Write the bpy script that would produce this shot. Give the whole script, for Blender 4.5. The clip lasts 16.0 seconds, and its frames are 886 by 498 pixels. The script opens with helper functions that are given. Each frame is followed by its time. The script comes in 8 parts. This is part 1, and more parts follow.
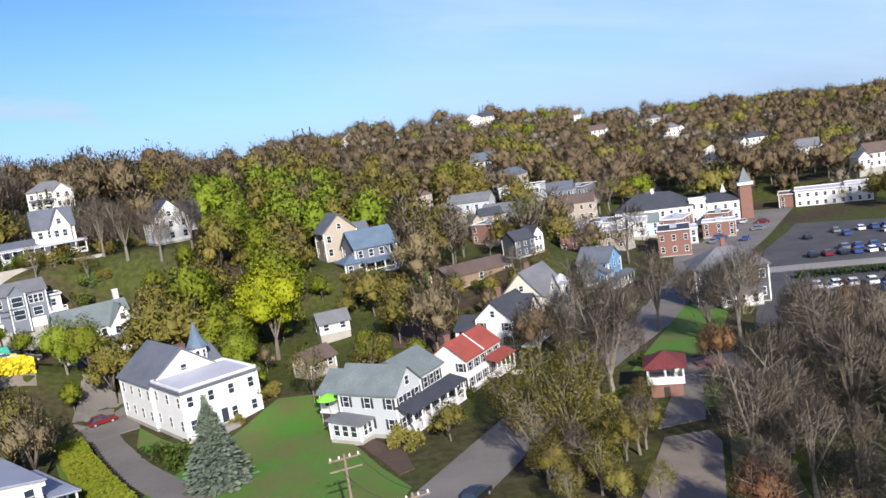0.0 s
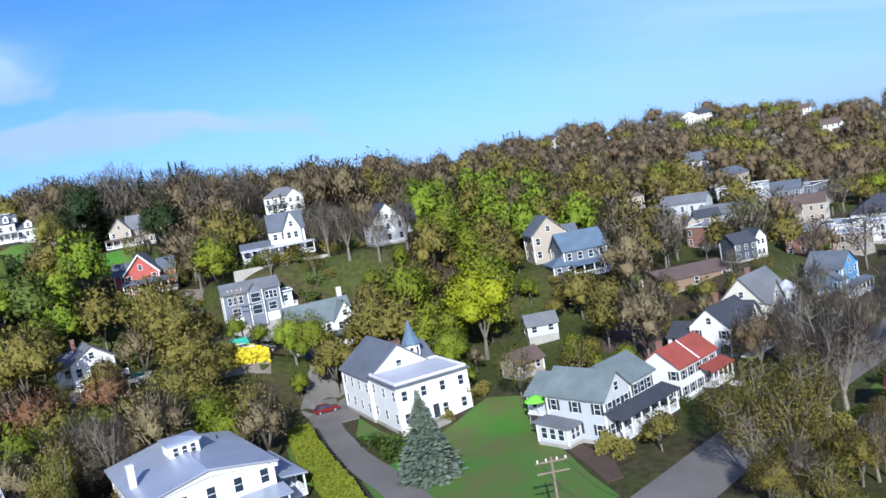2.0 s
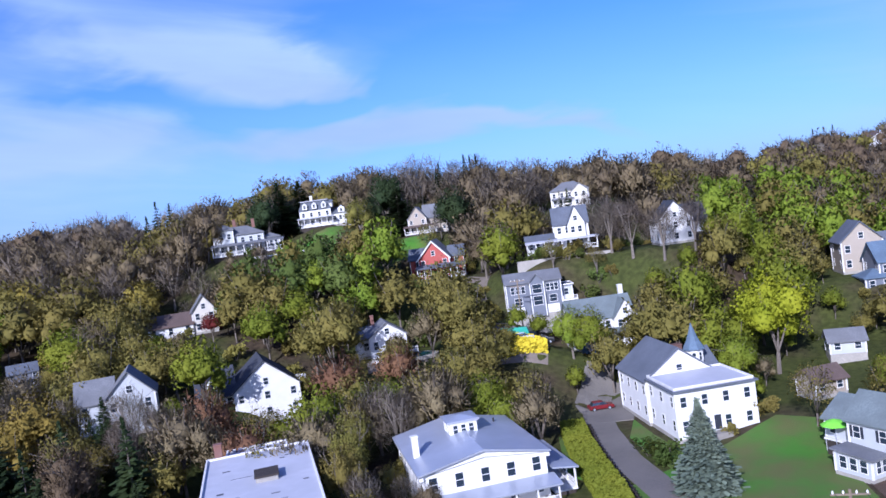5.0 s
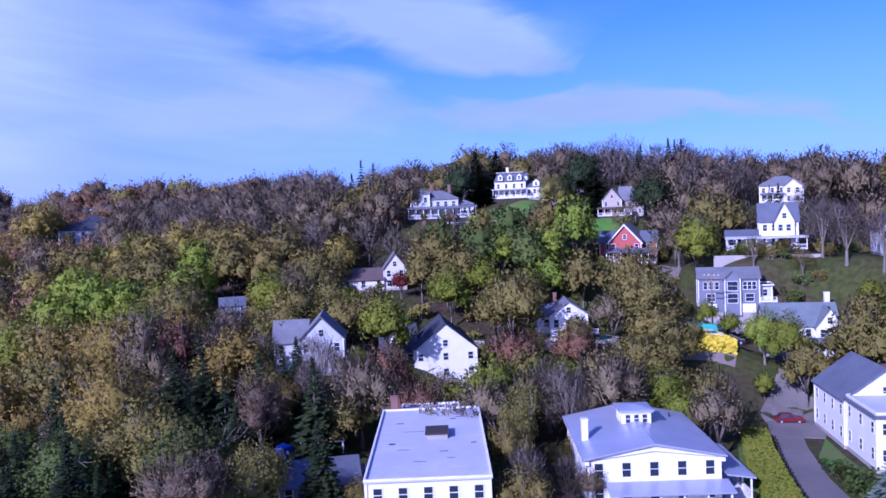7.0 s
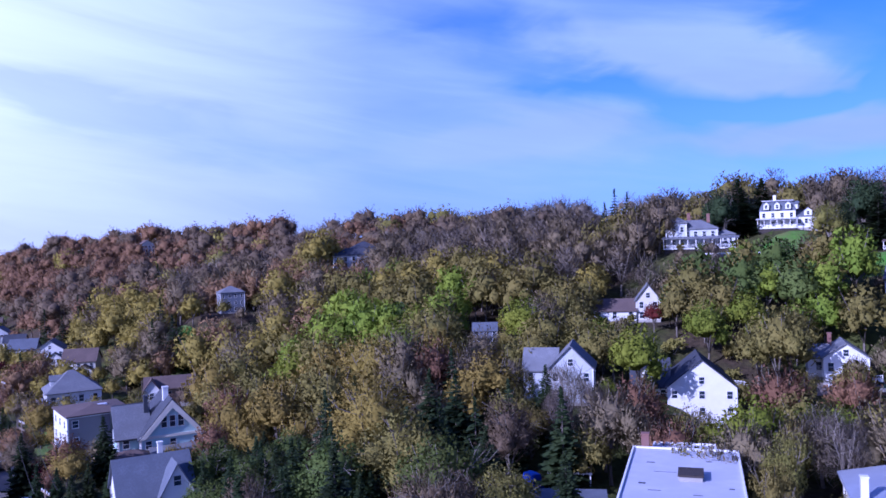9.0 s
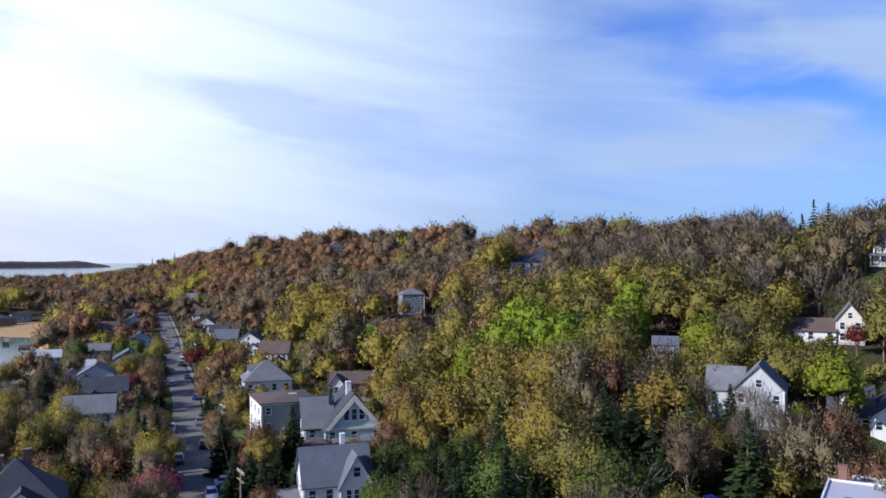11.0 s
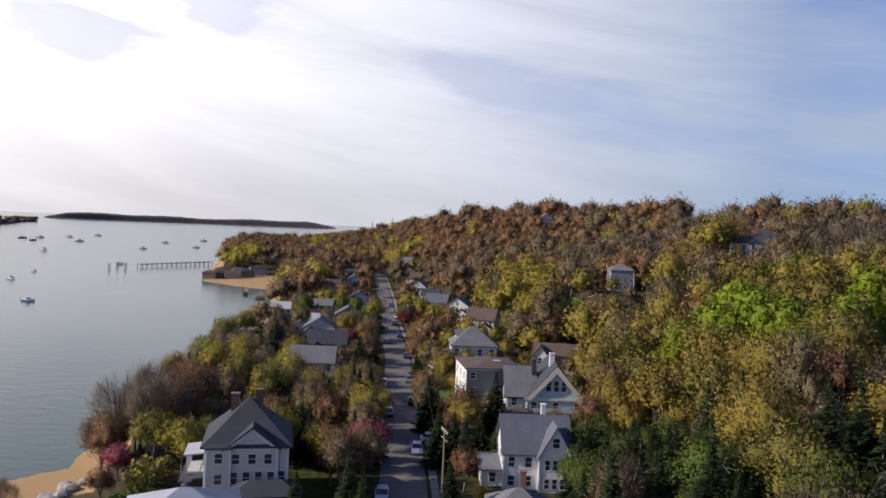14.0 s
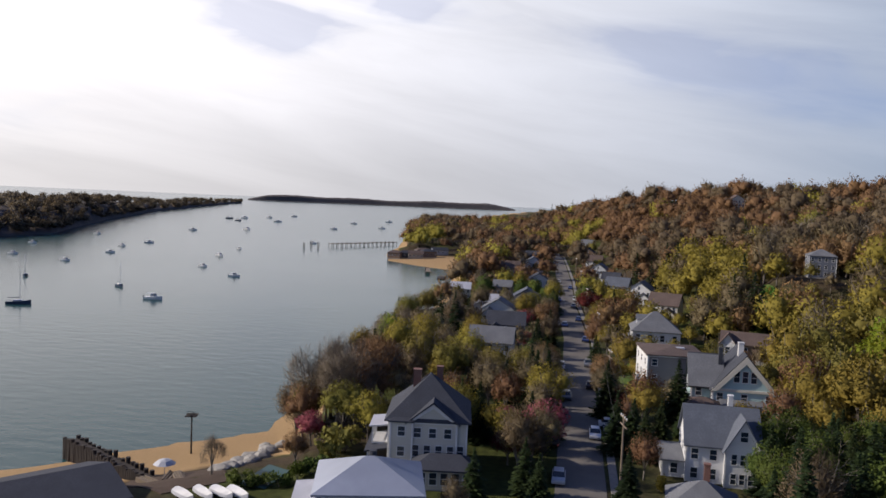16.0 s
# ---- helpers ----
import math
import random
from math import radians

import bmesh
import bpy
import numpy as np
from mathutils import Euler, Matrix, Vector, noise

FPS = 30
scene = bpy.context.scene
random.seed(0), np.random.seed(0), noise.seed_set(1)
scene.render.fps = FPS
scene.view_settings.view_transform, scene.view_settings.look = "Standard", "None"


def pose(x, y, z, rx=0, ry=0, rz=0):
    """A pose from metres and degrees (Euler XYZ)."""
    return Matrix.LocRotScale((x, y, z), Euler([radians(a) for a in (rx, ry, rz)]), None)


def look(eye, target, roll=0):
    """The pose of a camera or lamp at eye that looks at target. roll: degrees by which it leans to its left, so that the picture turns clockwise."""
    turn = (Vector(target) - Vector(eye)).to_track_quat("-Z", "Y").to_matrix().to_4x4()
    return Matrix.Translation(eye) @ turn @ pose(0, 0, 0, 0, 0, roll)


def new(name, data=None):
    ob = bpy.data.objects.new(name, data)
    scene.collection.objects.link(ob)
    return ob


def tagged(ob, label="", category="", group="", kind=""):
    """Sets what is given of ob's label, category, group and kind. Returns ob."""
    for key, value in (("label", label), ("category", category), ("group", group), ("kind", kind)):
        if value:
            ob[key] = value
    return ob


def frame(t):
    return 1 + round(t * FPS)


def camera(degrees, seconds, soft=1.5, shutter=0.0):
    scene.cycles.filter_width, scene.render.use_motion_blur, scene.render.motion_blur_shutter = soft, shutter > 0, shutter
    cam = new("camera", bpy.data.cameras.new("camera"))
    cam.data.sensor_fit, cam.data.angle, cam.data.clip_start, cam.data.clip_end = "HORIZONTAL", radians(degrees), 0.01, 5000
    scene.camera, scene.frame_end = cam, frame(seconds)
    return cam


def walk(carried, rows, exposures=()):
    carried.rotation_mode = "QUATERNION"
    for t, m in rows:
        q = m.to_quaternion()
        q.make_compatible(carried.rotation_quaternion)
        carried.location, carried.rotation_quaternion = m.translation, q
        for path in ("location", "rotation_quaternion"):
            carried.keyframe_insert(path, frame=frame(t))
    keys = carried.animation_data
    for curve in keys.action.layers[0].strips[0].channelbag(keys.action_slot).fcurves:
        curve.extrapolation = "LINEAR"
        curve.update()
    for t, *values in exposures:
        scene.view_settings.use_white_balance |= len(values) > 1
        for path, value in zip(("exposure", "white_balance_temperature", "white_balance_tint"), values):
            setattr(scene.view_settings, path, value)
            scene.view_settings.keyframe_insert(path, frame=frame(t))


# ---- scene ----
from collections import namedtuple

cam = camera(58.0, 16.0, soft=1.6)
EYE = (0.0, 0.0, 45.0)
# seconds, pitch, roll, yaw of the hovering camera, which turns on the spot
PATH = [(0.0, -7.80, 8.45, -0.00), (0.5, -7.25, 9.43, 4.27), (1.0, -6.44, 9.79, 8.68), (1.5, -5.90, 10.08, 12.04), (2.0, -5.25, 9.72, 15.02), (2.5, -4.49, 9.32, 18.45), (3.0, -4.02, 9.63, 22.20), (3.5, -3.46, 10.24, 25.89), (4.0, -2.63, 9.61, 29.68), (6.5, -3.19, 4.12, 44.72), (7.0, -3.00, 2.42, 49.31), (7.5, -2.53, 2.58, 54.23), (8.0, -1.85, 1.59, 59.52), (8.5, -1.03, 1.57, 63.64), (9.0, -0.27, 1.78, 67.22), (9.5, 0.19, 1.72, 70.37), (10.0, 0.52, 1.52, 73.39), (12.5, -0.94, -2.13, 88.65), (13.0, -1.34, -2.31, 90.69), (13.5, -1.65, -2.43, 92.78), (14.0, -1.89, -2.44, 94.89), (14.5, -2.13, -2.77, 98.16), (15.0, -2.55, -3.07, 101.46), (15.5, -3.14, -2.81, 104.62), (16.0, -3.73, -2.39, 107.71)]
walk(cam, [(t, pose(*EYE, 90 + p, r, y)) for t, p, r, y in PATH],
     [(0, 0.8, 6500, 11), (2.5, 0.73, 5550, 7), (4, 0.72, 5650, 11), (5.5, 0.52, 5000, 34), (6.5, 0.42, 4750, 54), (9.2, 0.42, 4620, 47), (9.6, 0.42, 4680, 43),
      (10.2, 0.46, 5150, 24), (11.3, 0.42, 6000, 14), (12.5, 0.36, 6450, 12), (14, 0.2, 6900, 16), (16, 0.0, 6850, 14)])

# ---- world and sun ----
SUN_AZ, SUN_EL = 194.0, 28.0   # degrees anticlockwise from +y, and above the horizon


def polar(az, r, z=0.0):
    a = radians(az)
    return Vector((-math.sin(a) * r, math.cos(a) * r, z))


def build_world():
    world = bpy.data.worlds.new("sky")
    scene.world = world
    world.use_nodes = True
    nt = world.node_tree
    nt.nodes.clear()
    N, L = nt.nodes.new, nt.links.new
    out, bg = N("ShaderNodeOutputWorld"), N("ShaderNodeBackground")
    sky = N("ShaderNodeTexSky")
    sky.sky_type, sky.sun_disc = "NISHITA", False
    sky.sun_elevation, sky.sun_rotation = radians(SUN_EL), radians(-SUN_AZ)
    sky.air_density, sky.dust_density, sky.ozone_density = 1.0, 0.6, 2.2
    co = N("ShaderNodeTexCoord")
    sep = N("ShaderNodeSeparateXYZ")
    L(co.outputs["Generated"], sep.inputs[0])

    def math_node(op, a, b=None, clamp=False):
        n = N("ShaderNodeMath")
        n.operation, n.use_clamp = op, clamp
        for i, v in enumerate((a, b)):
            if v is None:
                continue
            if isinstance(v, (int, float)):
                n.inputs[i].default_value = v
            else:
                L(v, n.inputs[i])
        return n.outputs[0]

    # cloud sheet laid out by bearing and elevation in degrees, bearings counted from the middle of the sky in view
    zc = math_node("MAXIMUM", sep.outputs[2], 0.0)
    ca, sa = math.cos(radians(50)), math.sin(radians(50))
    ahead = math_node("ADD", math_node("MULTIPLY", sep.outputs[1], ca), math_node("MULTIPLY", sep.outputs[0], -sa))
    left = math_node("ADD", math_node("MULTIPLY", sep.outputs[0], -ca), math_node("MULTIPLY", sep.outputs[1], -sa))
    bearing = math_node("MULTIPLY", math_node("ARCTAN2", left, ahead), 57.2958)
    height = math_node("MULTIPLY", math_node("ARCSINE", sep.outputs[2]), 57.2958)

    def wisps(su, sv, slope, detail, rough, seed):
        cv, n = N("ShaderNodeCombineXYZ"), N("ShaderNodeTexNoise")
        L(math_node("MULTIPLY", bearing, su), cv.inputs[0])
        L(math_node("MULTIPLY", math_node("ADD", height, math_node("MULTIPLY", bearing, slope)), sv), cv.inputs[1])
        cv.inputs[2].default_value = seed
        n.inputs["Scale"].default_value, n.inputs["Detail"].default_value, n.inputs["Roughness"].default_value = 1.0, detail, rough
        n.inputs["Distortion"].default_value = 0.5
        L(cv.outputs[0], n.inputs["Vector"])
        return n

    n1, n2, n3 = wisps(0.07, 0.2, -0.12, 3, 0.5, 1.7), wisps(0.05, 0.33, -0.16, 5, 0.55, 4.2), wisps(0.11, 0.28, 0.1, 4, 0.55, 9.1)
    bent = math_node("ADD", bearing, math_node("MULTIPLY", math_node("SUBTRACT", n3.outputs[0], 0.5), 13.0))
    bent_up = math_node("ADD", height, math_node("MULTIPLY", math_node("SUBTRACT", n1.outputs[0], 0.5), 5.0))
    # nearness to the sun's side: thicker, brighter haze
    sx, sy = polar(SUN_AZ - 20, 1).to_2d()
    toward = math_node("ADD", math_node("MULTIPLY", sep.outputs[0], sx), math_node("MULTIPLY", sep.outputs[1], sy))
    t01 = math_node("MULTIPLY_ADD", toward, 0.5)
    t01.node.inputs[2].default_value = 0.5
    veil = N("ShaderNodeValToRGB")
    veil.color_ramp.interpolation = "EASE"
    stops = [(0.0, 0.7), (0.29, 0.6), (0.36, 0.46), (0.415, 0.14), (0.46, 0.14), (0.5, 0.36), (0.545, 0.62), (0.59, 0.9), (0.66, 1.12), (1.0, 1.1)]
    while len(veil.color_ramp.elements) < len(stops):
        veil.color_ramp.elements.new(0.5)
    for el, (at_, v) in zip(veil.color_ramp.elements, stops):
        el.position, el.color = at_, (v, v, v, 1)
    whole = math_node("MULTIPLY_ADD", bearing, 1 / 360)
    whole.node.inputs[2].default_value = 0.5
    L(whole, veil.inputs[0])
    cover = math_node("ADD", veil.outputs[0], math_node("MULTIPLY", math_node("SUBTRACT", n2.outputs[0], 0.5), 0.55))
    # long drifting banks (+) and clear gaps (-): bearing, elevation, half length, half height, slope, weight
    for az, el_, half, tall, slope, weight in ((0.5, 13.2, 8, 2.2, 0.1, 0.7), (-4.5, 11.2, 8, 1.3, 0.36, 0.7), (-1, 8.6, 6, 1.1, 0.05, -0.62), (6, 10.9, 6, 1.3, 0.2, -0.55), (-9, 7.9, 6, 1.0, 0.1, -0.5),
                                               (11, 8.0, 11, 1.3, -0.17, 0.6), (-12, 6.6, 13, 1.1, 0.03, 1.0), (-24, 4.8, 7, 1.1, 0.3, 0.55), (-17, 10.2, 8, 2.4, 0.0, -0.3), (-9, 14.4, 5, 1.5, 0.0, -0.3),
                                               (13, 15.0, 7, 1.7, 0.1, -0.42), (-24, 9, 6, 5, 0.0, -0.25), (60, 13.4, 5, 1.4, 0.1, -0.75), (70, 12.0, 5, 1.7, 0.1, -0.7), (42, 9.8, 7, 2.0, 0.2, -0.42), (85, 3.4, 6, 1.8, 0.0, -0.3), (28, 6.2, 10, 1.4, 0.05, -0.22)):
        du = math_node("SUBTRACT", bent, az)
        dv = math_node("SUBTRACT", math_node("SUBTRACT", bent_up, el_), math_node("MULTIPLY", du, slope))
        q = math_node("ADD", math_node("POWER", math_node("ABSOLUTE", math_node("DIVIDE", du, half)), 2.0), math_node("POWER", math_node("ABSOLUTE", math_node("DIVIDE", dv, tall)), 2.0))
        cover = math_node("ADD", cover, math_node("MULTIPLY", math_node("EXPONENT", math_node("MULTIPLY", q, -1.0)), weight))
    ramp = N("ShaderNodeMapRange")
    ramp.interpolation_type = "SMOOTHSTEP"
    ramp.inputs["From Min"].default_value, ramp.inputs["From Max"].default_value = -0.05, 1.0
    L(cover, ramp.inputs["Value"])
    low = N("ShaderNodeMapRange")
    low.inputs["From Min"].default_value, low.inputs["From Max"].default_value = 0.0, 0.22
    low.inputs["To Min"].default_value, low.inputs["To Max"].default_value = 0.4, 0.0
    L(zc, low.inputs["Value"])
    # the sheet thins out to clear sky overhead
    top = N("ShaderNodeMapRange")
    top.interpolation_type = "SMOOTHSTEP"
    top.inputs["From Min"].default_value, top.inputs["From Max"].default_value = 0.3, 0.46
    top.inputs["To Min"].default_value, top.inputs["To Max"].default_value = 0.96, 0.1
    L(sep.outputs[2], top.inputs["Value"])
    fac = math_node("MAXIMUM", math_node("MULTIPLY", ramp.outputs[0], top.outputs[0]), low.outputs[0])
    haze = N("ShaderNodeMapRange")
    haze.interpolation_type = "SMOOTHSTEP"
    haze.inputs["From Min"].default_value, haze.inputs["From Max"].default_value = 0.28, 0.56
    haze.inputs["To Min"].default_value, haze.inputs["To Max"].default_value = 0.0, 0.75
    L(t01, haze.inputs["Value"])
    fac = math_node("MAXIMUM", fac, math_node("MULTIPLY", haze.outputs[0], top.outputs[0]))
    white = N("ShaderNodeMix")
    white.data_type = "RGBA"
    white.inputs[6].default_value, white.inputs[7].default_value = (5.9, 7.7, 10.4, 1), (22.5, 22.8, 23.6, 1)
    tt = N("ShaderNodeMapRange")
    tt.inputs["From Min"].default_value, tt.inputs["From Max"].default_value = 0.4, 0.9
    L(t01, tt.inputs["Value"])
    L(tt.outputs[0], white.inputs[0])
    boost = N("ShaderNodeMix")
    boost.data_type, boost.blend_type = "RGBA", "MULTIPLY"
    boost.inputs[0].default_value = 1.0
    boost.inputs[7].default_value = (0.72, 1.12, 2.15, 1)
    L(sky.outputs[0], boost.inputs[6])
    mix = N("ShaderNodeMix")
    mix.data_type = "RGBA"
    L(fac, mix.inputs[0])
    L(boost.outputs[2], mix.inputs[6])
    tone = N("ShaderNodeMapRange")
    tone.inputs["From Min"].default_value, tone.inputs["From Max"].default_value = 0.3, 0.7
    tone.inputs["To Min"].default_value, tone.inputs["To Max"].default_value = 0.92, 1.08
    L(n2.outputs[0], tone.inputs["Value"])
    lit = N("ShaderNodeVectorMath")
    lit.operation = "SCALE"
    L(white.outputs[2], lit.inputs[0])
    dim = N("ShaderNodeMapRange")
    dim.inputs["From Min"].default_value, dim.inputs["From Max"].default_value = 0.0, 9.0
    dim.inputs["To Min"].default_value, dim.inputs["To Max"].default_value = 0.62, 1.0
    L(height, dim.inputs["Value"])
    murk = math_node("SUBTRACT", 1.0, math_node("MULTIPLY", math_node("SUBTRACT", 1.0, dim.outputs[0]), math_node("MULTIPLY", tt.outputs[0], 1.6, True)))
    L(math_node("MULTIPLY", tone.outputs[0], murk), lit.inputs["Scale"])
    L(lit.outputs[0], mix.inputs[7])
    L(mix.outputs[2], bg.inputs[0])
    bg.inputs[1].default_value = 0.055
    L(bg.outputs[0], out.inputs[0])
    lamp = bpy.data.lights.new("sun", "SUN")
    lamp.energy, lamp.angle, lamp.color = 5.0, radians(0.6), (1.0, 0.93, 0.82)
    sun = new("sun", lamp)
    eye = polar(SUN_AZ, 200 * math.cos(radians(SUN_EL)), 45 + 200 * math.sin(radians(SUN_EL)))
    sun.matrix_world = look(eye, (0, 0, 45))


build_world()

# ---- materials ----
MATS = {}


def nodes_of(name):
    m = bpy.data.materials.new(name)
    m.use_nodes = True
    nt = m.node_tree
    return m, nt, nt.nodes["Principled BSDF"], nt.nodes.new, nt.links.new


def noisy(name, c1, c2, scale=3.0, rough=0.8, bump=0.0, bump_scale=12.0, metal=0.0, spec=0.3, c3=None, coarse=0.12,
          rand=0.0, lap=0.0, detail=5, translucent=0.0):
    """A surface of two or three tones mixed at two scales, with fine relief; lap: metres between clapboard shadows."""
    if name in MATS:
        return MATS[name]
    m, nt, bsdf, N, L = nodes_of(name)
    co = N("ShaderNodeTexCoord")
    n1, n2 = N("ShaderNodeTexNoise"), N("ShaderNodeTexNoise")
    n1.inputs["Scale"].default_value, n1.inputs["Detail"].default_value = scale, detail
    n2.inputs["Scale"].default_value, n2.inputs["Detail"].default_value = scale * coarse, 4
    geo = N("ShaderNodeNewGeometry")
    for n in (n1, n2):
        L(geo.outputs["Position"], n.inputs["Vector"])
    r1, r2 = N("ShaderNodeMapRange"), N("ShaderNodeMapRange")
    for r, n in ((r1, n1), (r2, n2)):
        r.inputs["From Min"].default_value, r.inputs["From Max"].default_value = 0.32, 0.68
        L(n.outputs[0], r.inputs["Value"])
    mix = N("ShaderNodeMix")
    mix.data_type = "RGBA"
    mix.inputs[6].default_value, mix.inputs[7].default_value = (*c1, 1), (*c2, 1)
    L(r1.outputs[0], mix.inputs[0])
    col = mix.outputs[2]
    mx = N("ShaderNodeMix")
    mx.data_type = "RGBA"
    c3 = c3 or tuple(0.5 * (a + b) * 0.82 for a, b in zip(c1, c2))
    mx.inputs[7].default_value = (*c3, 1)
    L(r2.outputs[0], mx.inputs[0])
    L(col, mx.inputs[6])
    col = mx.outputs[2]
    if rand:
        oi, hs = N("ShaderNodeObjectInfo"), N("ShaderNodeHueSaturation")
        mr, mh = N("ShaderNodeMapRange"), N("ShaderNodeMapRange")
        mr.inputs["To Min"].default_value, mr.inputs["To Max"].default_value = 1 - rand, 1 + rand
        mh.inputs["To Min"].default_value, mh.inputs["To Max"].default_value = 0.5 - rand * 0.07, 0.5 + rand * 0.07
        L(oi.outputs["Random"], mr.inputs["Value"])
        L(oi.outputs["Random"], mh.inputs["Value"])
        L(mr.outputs[0], hs.inputs["Value"])
        L(mh.outputs[0], hs.inputs["Hue"])
        L(col, hs.inputs["Color"])
        col = hs.outputs[0]
    L(col, bsdf.inputs["Base Color"])
    bsdf.inputs["Roughness"].default_value, bsdf.inputs["Metallic"].default_value = rough, metal
    bsdf.inputs["Specular IOR Level"].default_value = spec
    height = None
    if lap:
        sp, w = N("ShaderNodeSeparateXYZ"), N("ShaderNodeMath")
        L(geo.outputs["Position"], sp.inputs[0])
        w.operation = "FRACT"
        d = N("ShaderNodeMath")
        d.operation, d.inputs[1].default_value = "DIVIDE", lap
        L(sp.outputs[2], d.inputs[0])
        L(d.outputs[0], w.inputs[0])
        height = w.outputs[0]
        b = N("ShaderNodeBump")
        b.invert = True
        b.inputs["Strength"].default_value, b.inputs["Distance"].default_value = 0.5, 0.02
        L(height, b.inputs["Height"])
        L(b.outputs[0], bsdf.inputs["Normal"])
    elif bump:
        n3, b = N("ShaderNodeTexNoise"), N("ShaderNodeBump")
        n3.inputs["Scale"].default_value, n3.inputs["Detail"].default_value = bump_scale, 4
        L(geo.outputs["Position"], n3.inputs["Vector"])
        b.inputs["Strength"].default_value, b.inputs["Distance"].default_value = bump, 0.1
        L(n3.outputs[0], b.inputs["Height"])
        L(b.outputs[0], bsdf.inputs["Normal"])
    if translucent:
        tr, ms = N("ShaderNodeBsdfTranslucent"), N("ShaderNodeMixShader")
        L(col, tr.inputs[0])
        ms.inputs[0].default_value = translucent
        L(bsdf.outputs[0], ms.inputs[1])
        L(tr.outputs[0], ms.inputs[2])
        L(ms.outputs[0], nt.nodes["Material Output"].inputs[0])
    MATS[name] = m
    return m


def siding(name, c):
    return noisy("siding_" + name, c, tuple(v * 0.93 for v in c), 6, 0.6, lap=0.16, c3=tuple(v * 0.9 for v in c))


def shingle(name, c):
    """Roof shingles in courses, each tab of its own tone."""
    key = "shingle_" + name
    if key in MATS:
        return MATS[key]
    m = noisy(key, tuple(v * 0.82 for v in c), tuple(v * 1.15 for v in c), 4.0, 0.85, c3=tuple(v * 0.78 for v in c), coarse=0.1)
    nt = m.node_tree
    bsdf, N, L = nt.nodes["Principled BSDF"], nt.nodes.new, nt.links.new
    br, bu, co = N("ShaderNodeTexBrick"), N("ShaderNodeBump"), N("ShaderNodeTexCoord")
    mp = N("ShaderNodeMapping")
    mp.inputs["Rotation"].default_value = (radians(90), 0, 0)
    L(co.outputs["Object"], br.inputs["Vector"])
    br.inputs["Scale"].default_value, br.inputs["Mortar Size"].default_value = 1.6, 0.03
    br.inputs["Color1"].default_value, br.inputs["Color2"].default_value = (0.8, 0.8, 0.8, 1), (1, 1, 1, 1)
    br.inputs["Mortar"].default_value = (0, 0, 0, 1)
    bu.inputs["Strength"].default_value, bu.inputs["Distance"].default_value = 0.4, 0.03
    L(br.outputs[0], bu.inputs["Height"])
    L(bu.outputs[0], bsdf.inputs["Normal"])
    return m


def glass_mat(name="window_glass", c=(0.02, 0.03, 0.045)):
    if name in MATS:
        return MATS[name]
    m, nt, bsdf, N, L = nodes_of(name)
    bsdf.inputs["Base Color"].default_value = (*c, 1)
    bsdf.inputs["Roughness"].default_value, bsdf.inputs["Specular IOR Level"].default_value = 0.06, 0.6
    MATS[name] = m
    return m


WHITE = siding("white", (0.61, 0.615, 0.62))
CREAM = siding("cream", (0.52, 0.5, 0.44))
GRAY_S = siding("gray", (0.13, 0.145, 0.18))
TEAL = siding("teal", (0.36, 0.5, 0.52))
BLUE_S = siding("blue", (0.1, 0.24, 0.42))
REDWOOD = siding("red", (0.33, 0.07, 0.058))
BROWN_S = siding("brown", (0.2, 0.14, 0.1))
TAN_S = siding("tan", (0.32, 0.28, 0.23))
DARK_S = siding("dark", (0.05, 0.06, 0.075))
# tone of the blocky street house, with the shade on its front mixed in
SHADED_TAUPE = siding("shaded_taupe", (0.2, 0.185, 0.19))
LGRAY_S = siding("light_gray", (0.4, 0.425, 0.45))
BRICK = noisy("brick_wall", (0.2, 0.095, 0.075), (0.15, 0.075, 0.06), 9, 0.9, bump=0.3, c3=(0.17, 0.1, 0.085))
TRIM = noisy("white_trim", (0.68, 0.68, 0.68), (0.62, 0.62, 0.62), 5, 0.5)
STONE = noisy("foundation_stone", (0.36, 0.34, 0.31), (0.26, 0.25, 0.23), 4, 0.9, bump=0.3)
R_SLATE = shingle("slate", (0.101, 0.115, 0.144))
R_DARK = shingle("charcoal", (0.045, 0.05, 0.065))
R_GREEN = shingle("graygreen", (0.137, 0.166, 0.173))
R_BROWN = shingle("brown", (0.11, 0.08, 0.07))
R_RED = shingle("red", (0.26, 0.06, 0.045))
R_MAROON = shingle("maroon", (0.13, 0.03, 0.032))
R_MID = shingle("midgray", (0.144, 0.151, 0.166))
R_BLUE = shingle("bluegray", (0.094, 0.137, 0.194))
R_LIGHT = noisy("white_membrane", (0.44, 0.45, 0.5), (0.38, 0.39, 0.44), 0.7, 0.55, bump=0.1, c3=(0.36, 0.37, 0.41), coarse=0.3)
R_METAL = noisy("pale_metal_roof", (0.36, 0.39, 0.46), (0.31, 0.34, 0.41), 0.5, 0.35, metal=0.25, spec=0.5, coarse=0.3)
SHUTTER = noisy("dark_shutter", (0.03, 0.035, 0.05), (0.025, 0.03, 0.04), 8, 0.5)
GLASS = glass_mat()
BARK = noisy("bark", (0.19, 0.165, 0.14), (0.11, 0.096, 0.082), 3, 0.95, bump=0.4, rand=0.2)
ASPHALT = noisy("asphalt", (0.13, 0.12, 0.11), (0.09, 0.085, 0.08), 5, 0.9, bump=0.2, c3=(0.15, 0.138, 0.125), coarse=0.03)
LOT = noisy("dark_asphalt", (0.05, 0.05, 0.052), (0.036, 0.036, 0.038), 5, 0.9, bump=0.2, c3=(0.065, 0.064, 0.064), coarse=0.03)
CONCRETE = noisy("concrete", (0.26, 0.245, 0.225), (0.19, 0.18, 0.165), 2, 0.9, bump=0.2, coarse=0.1)
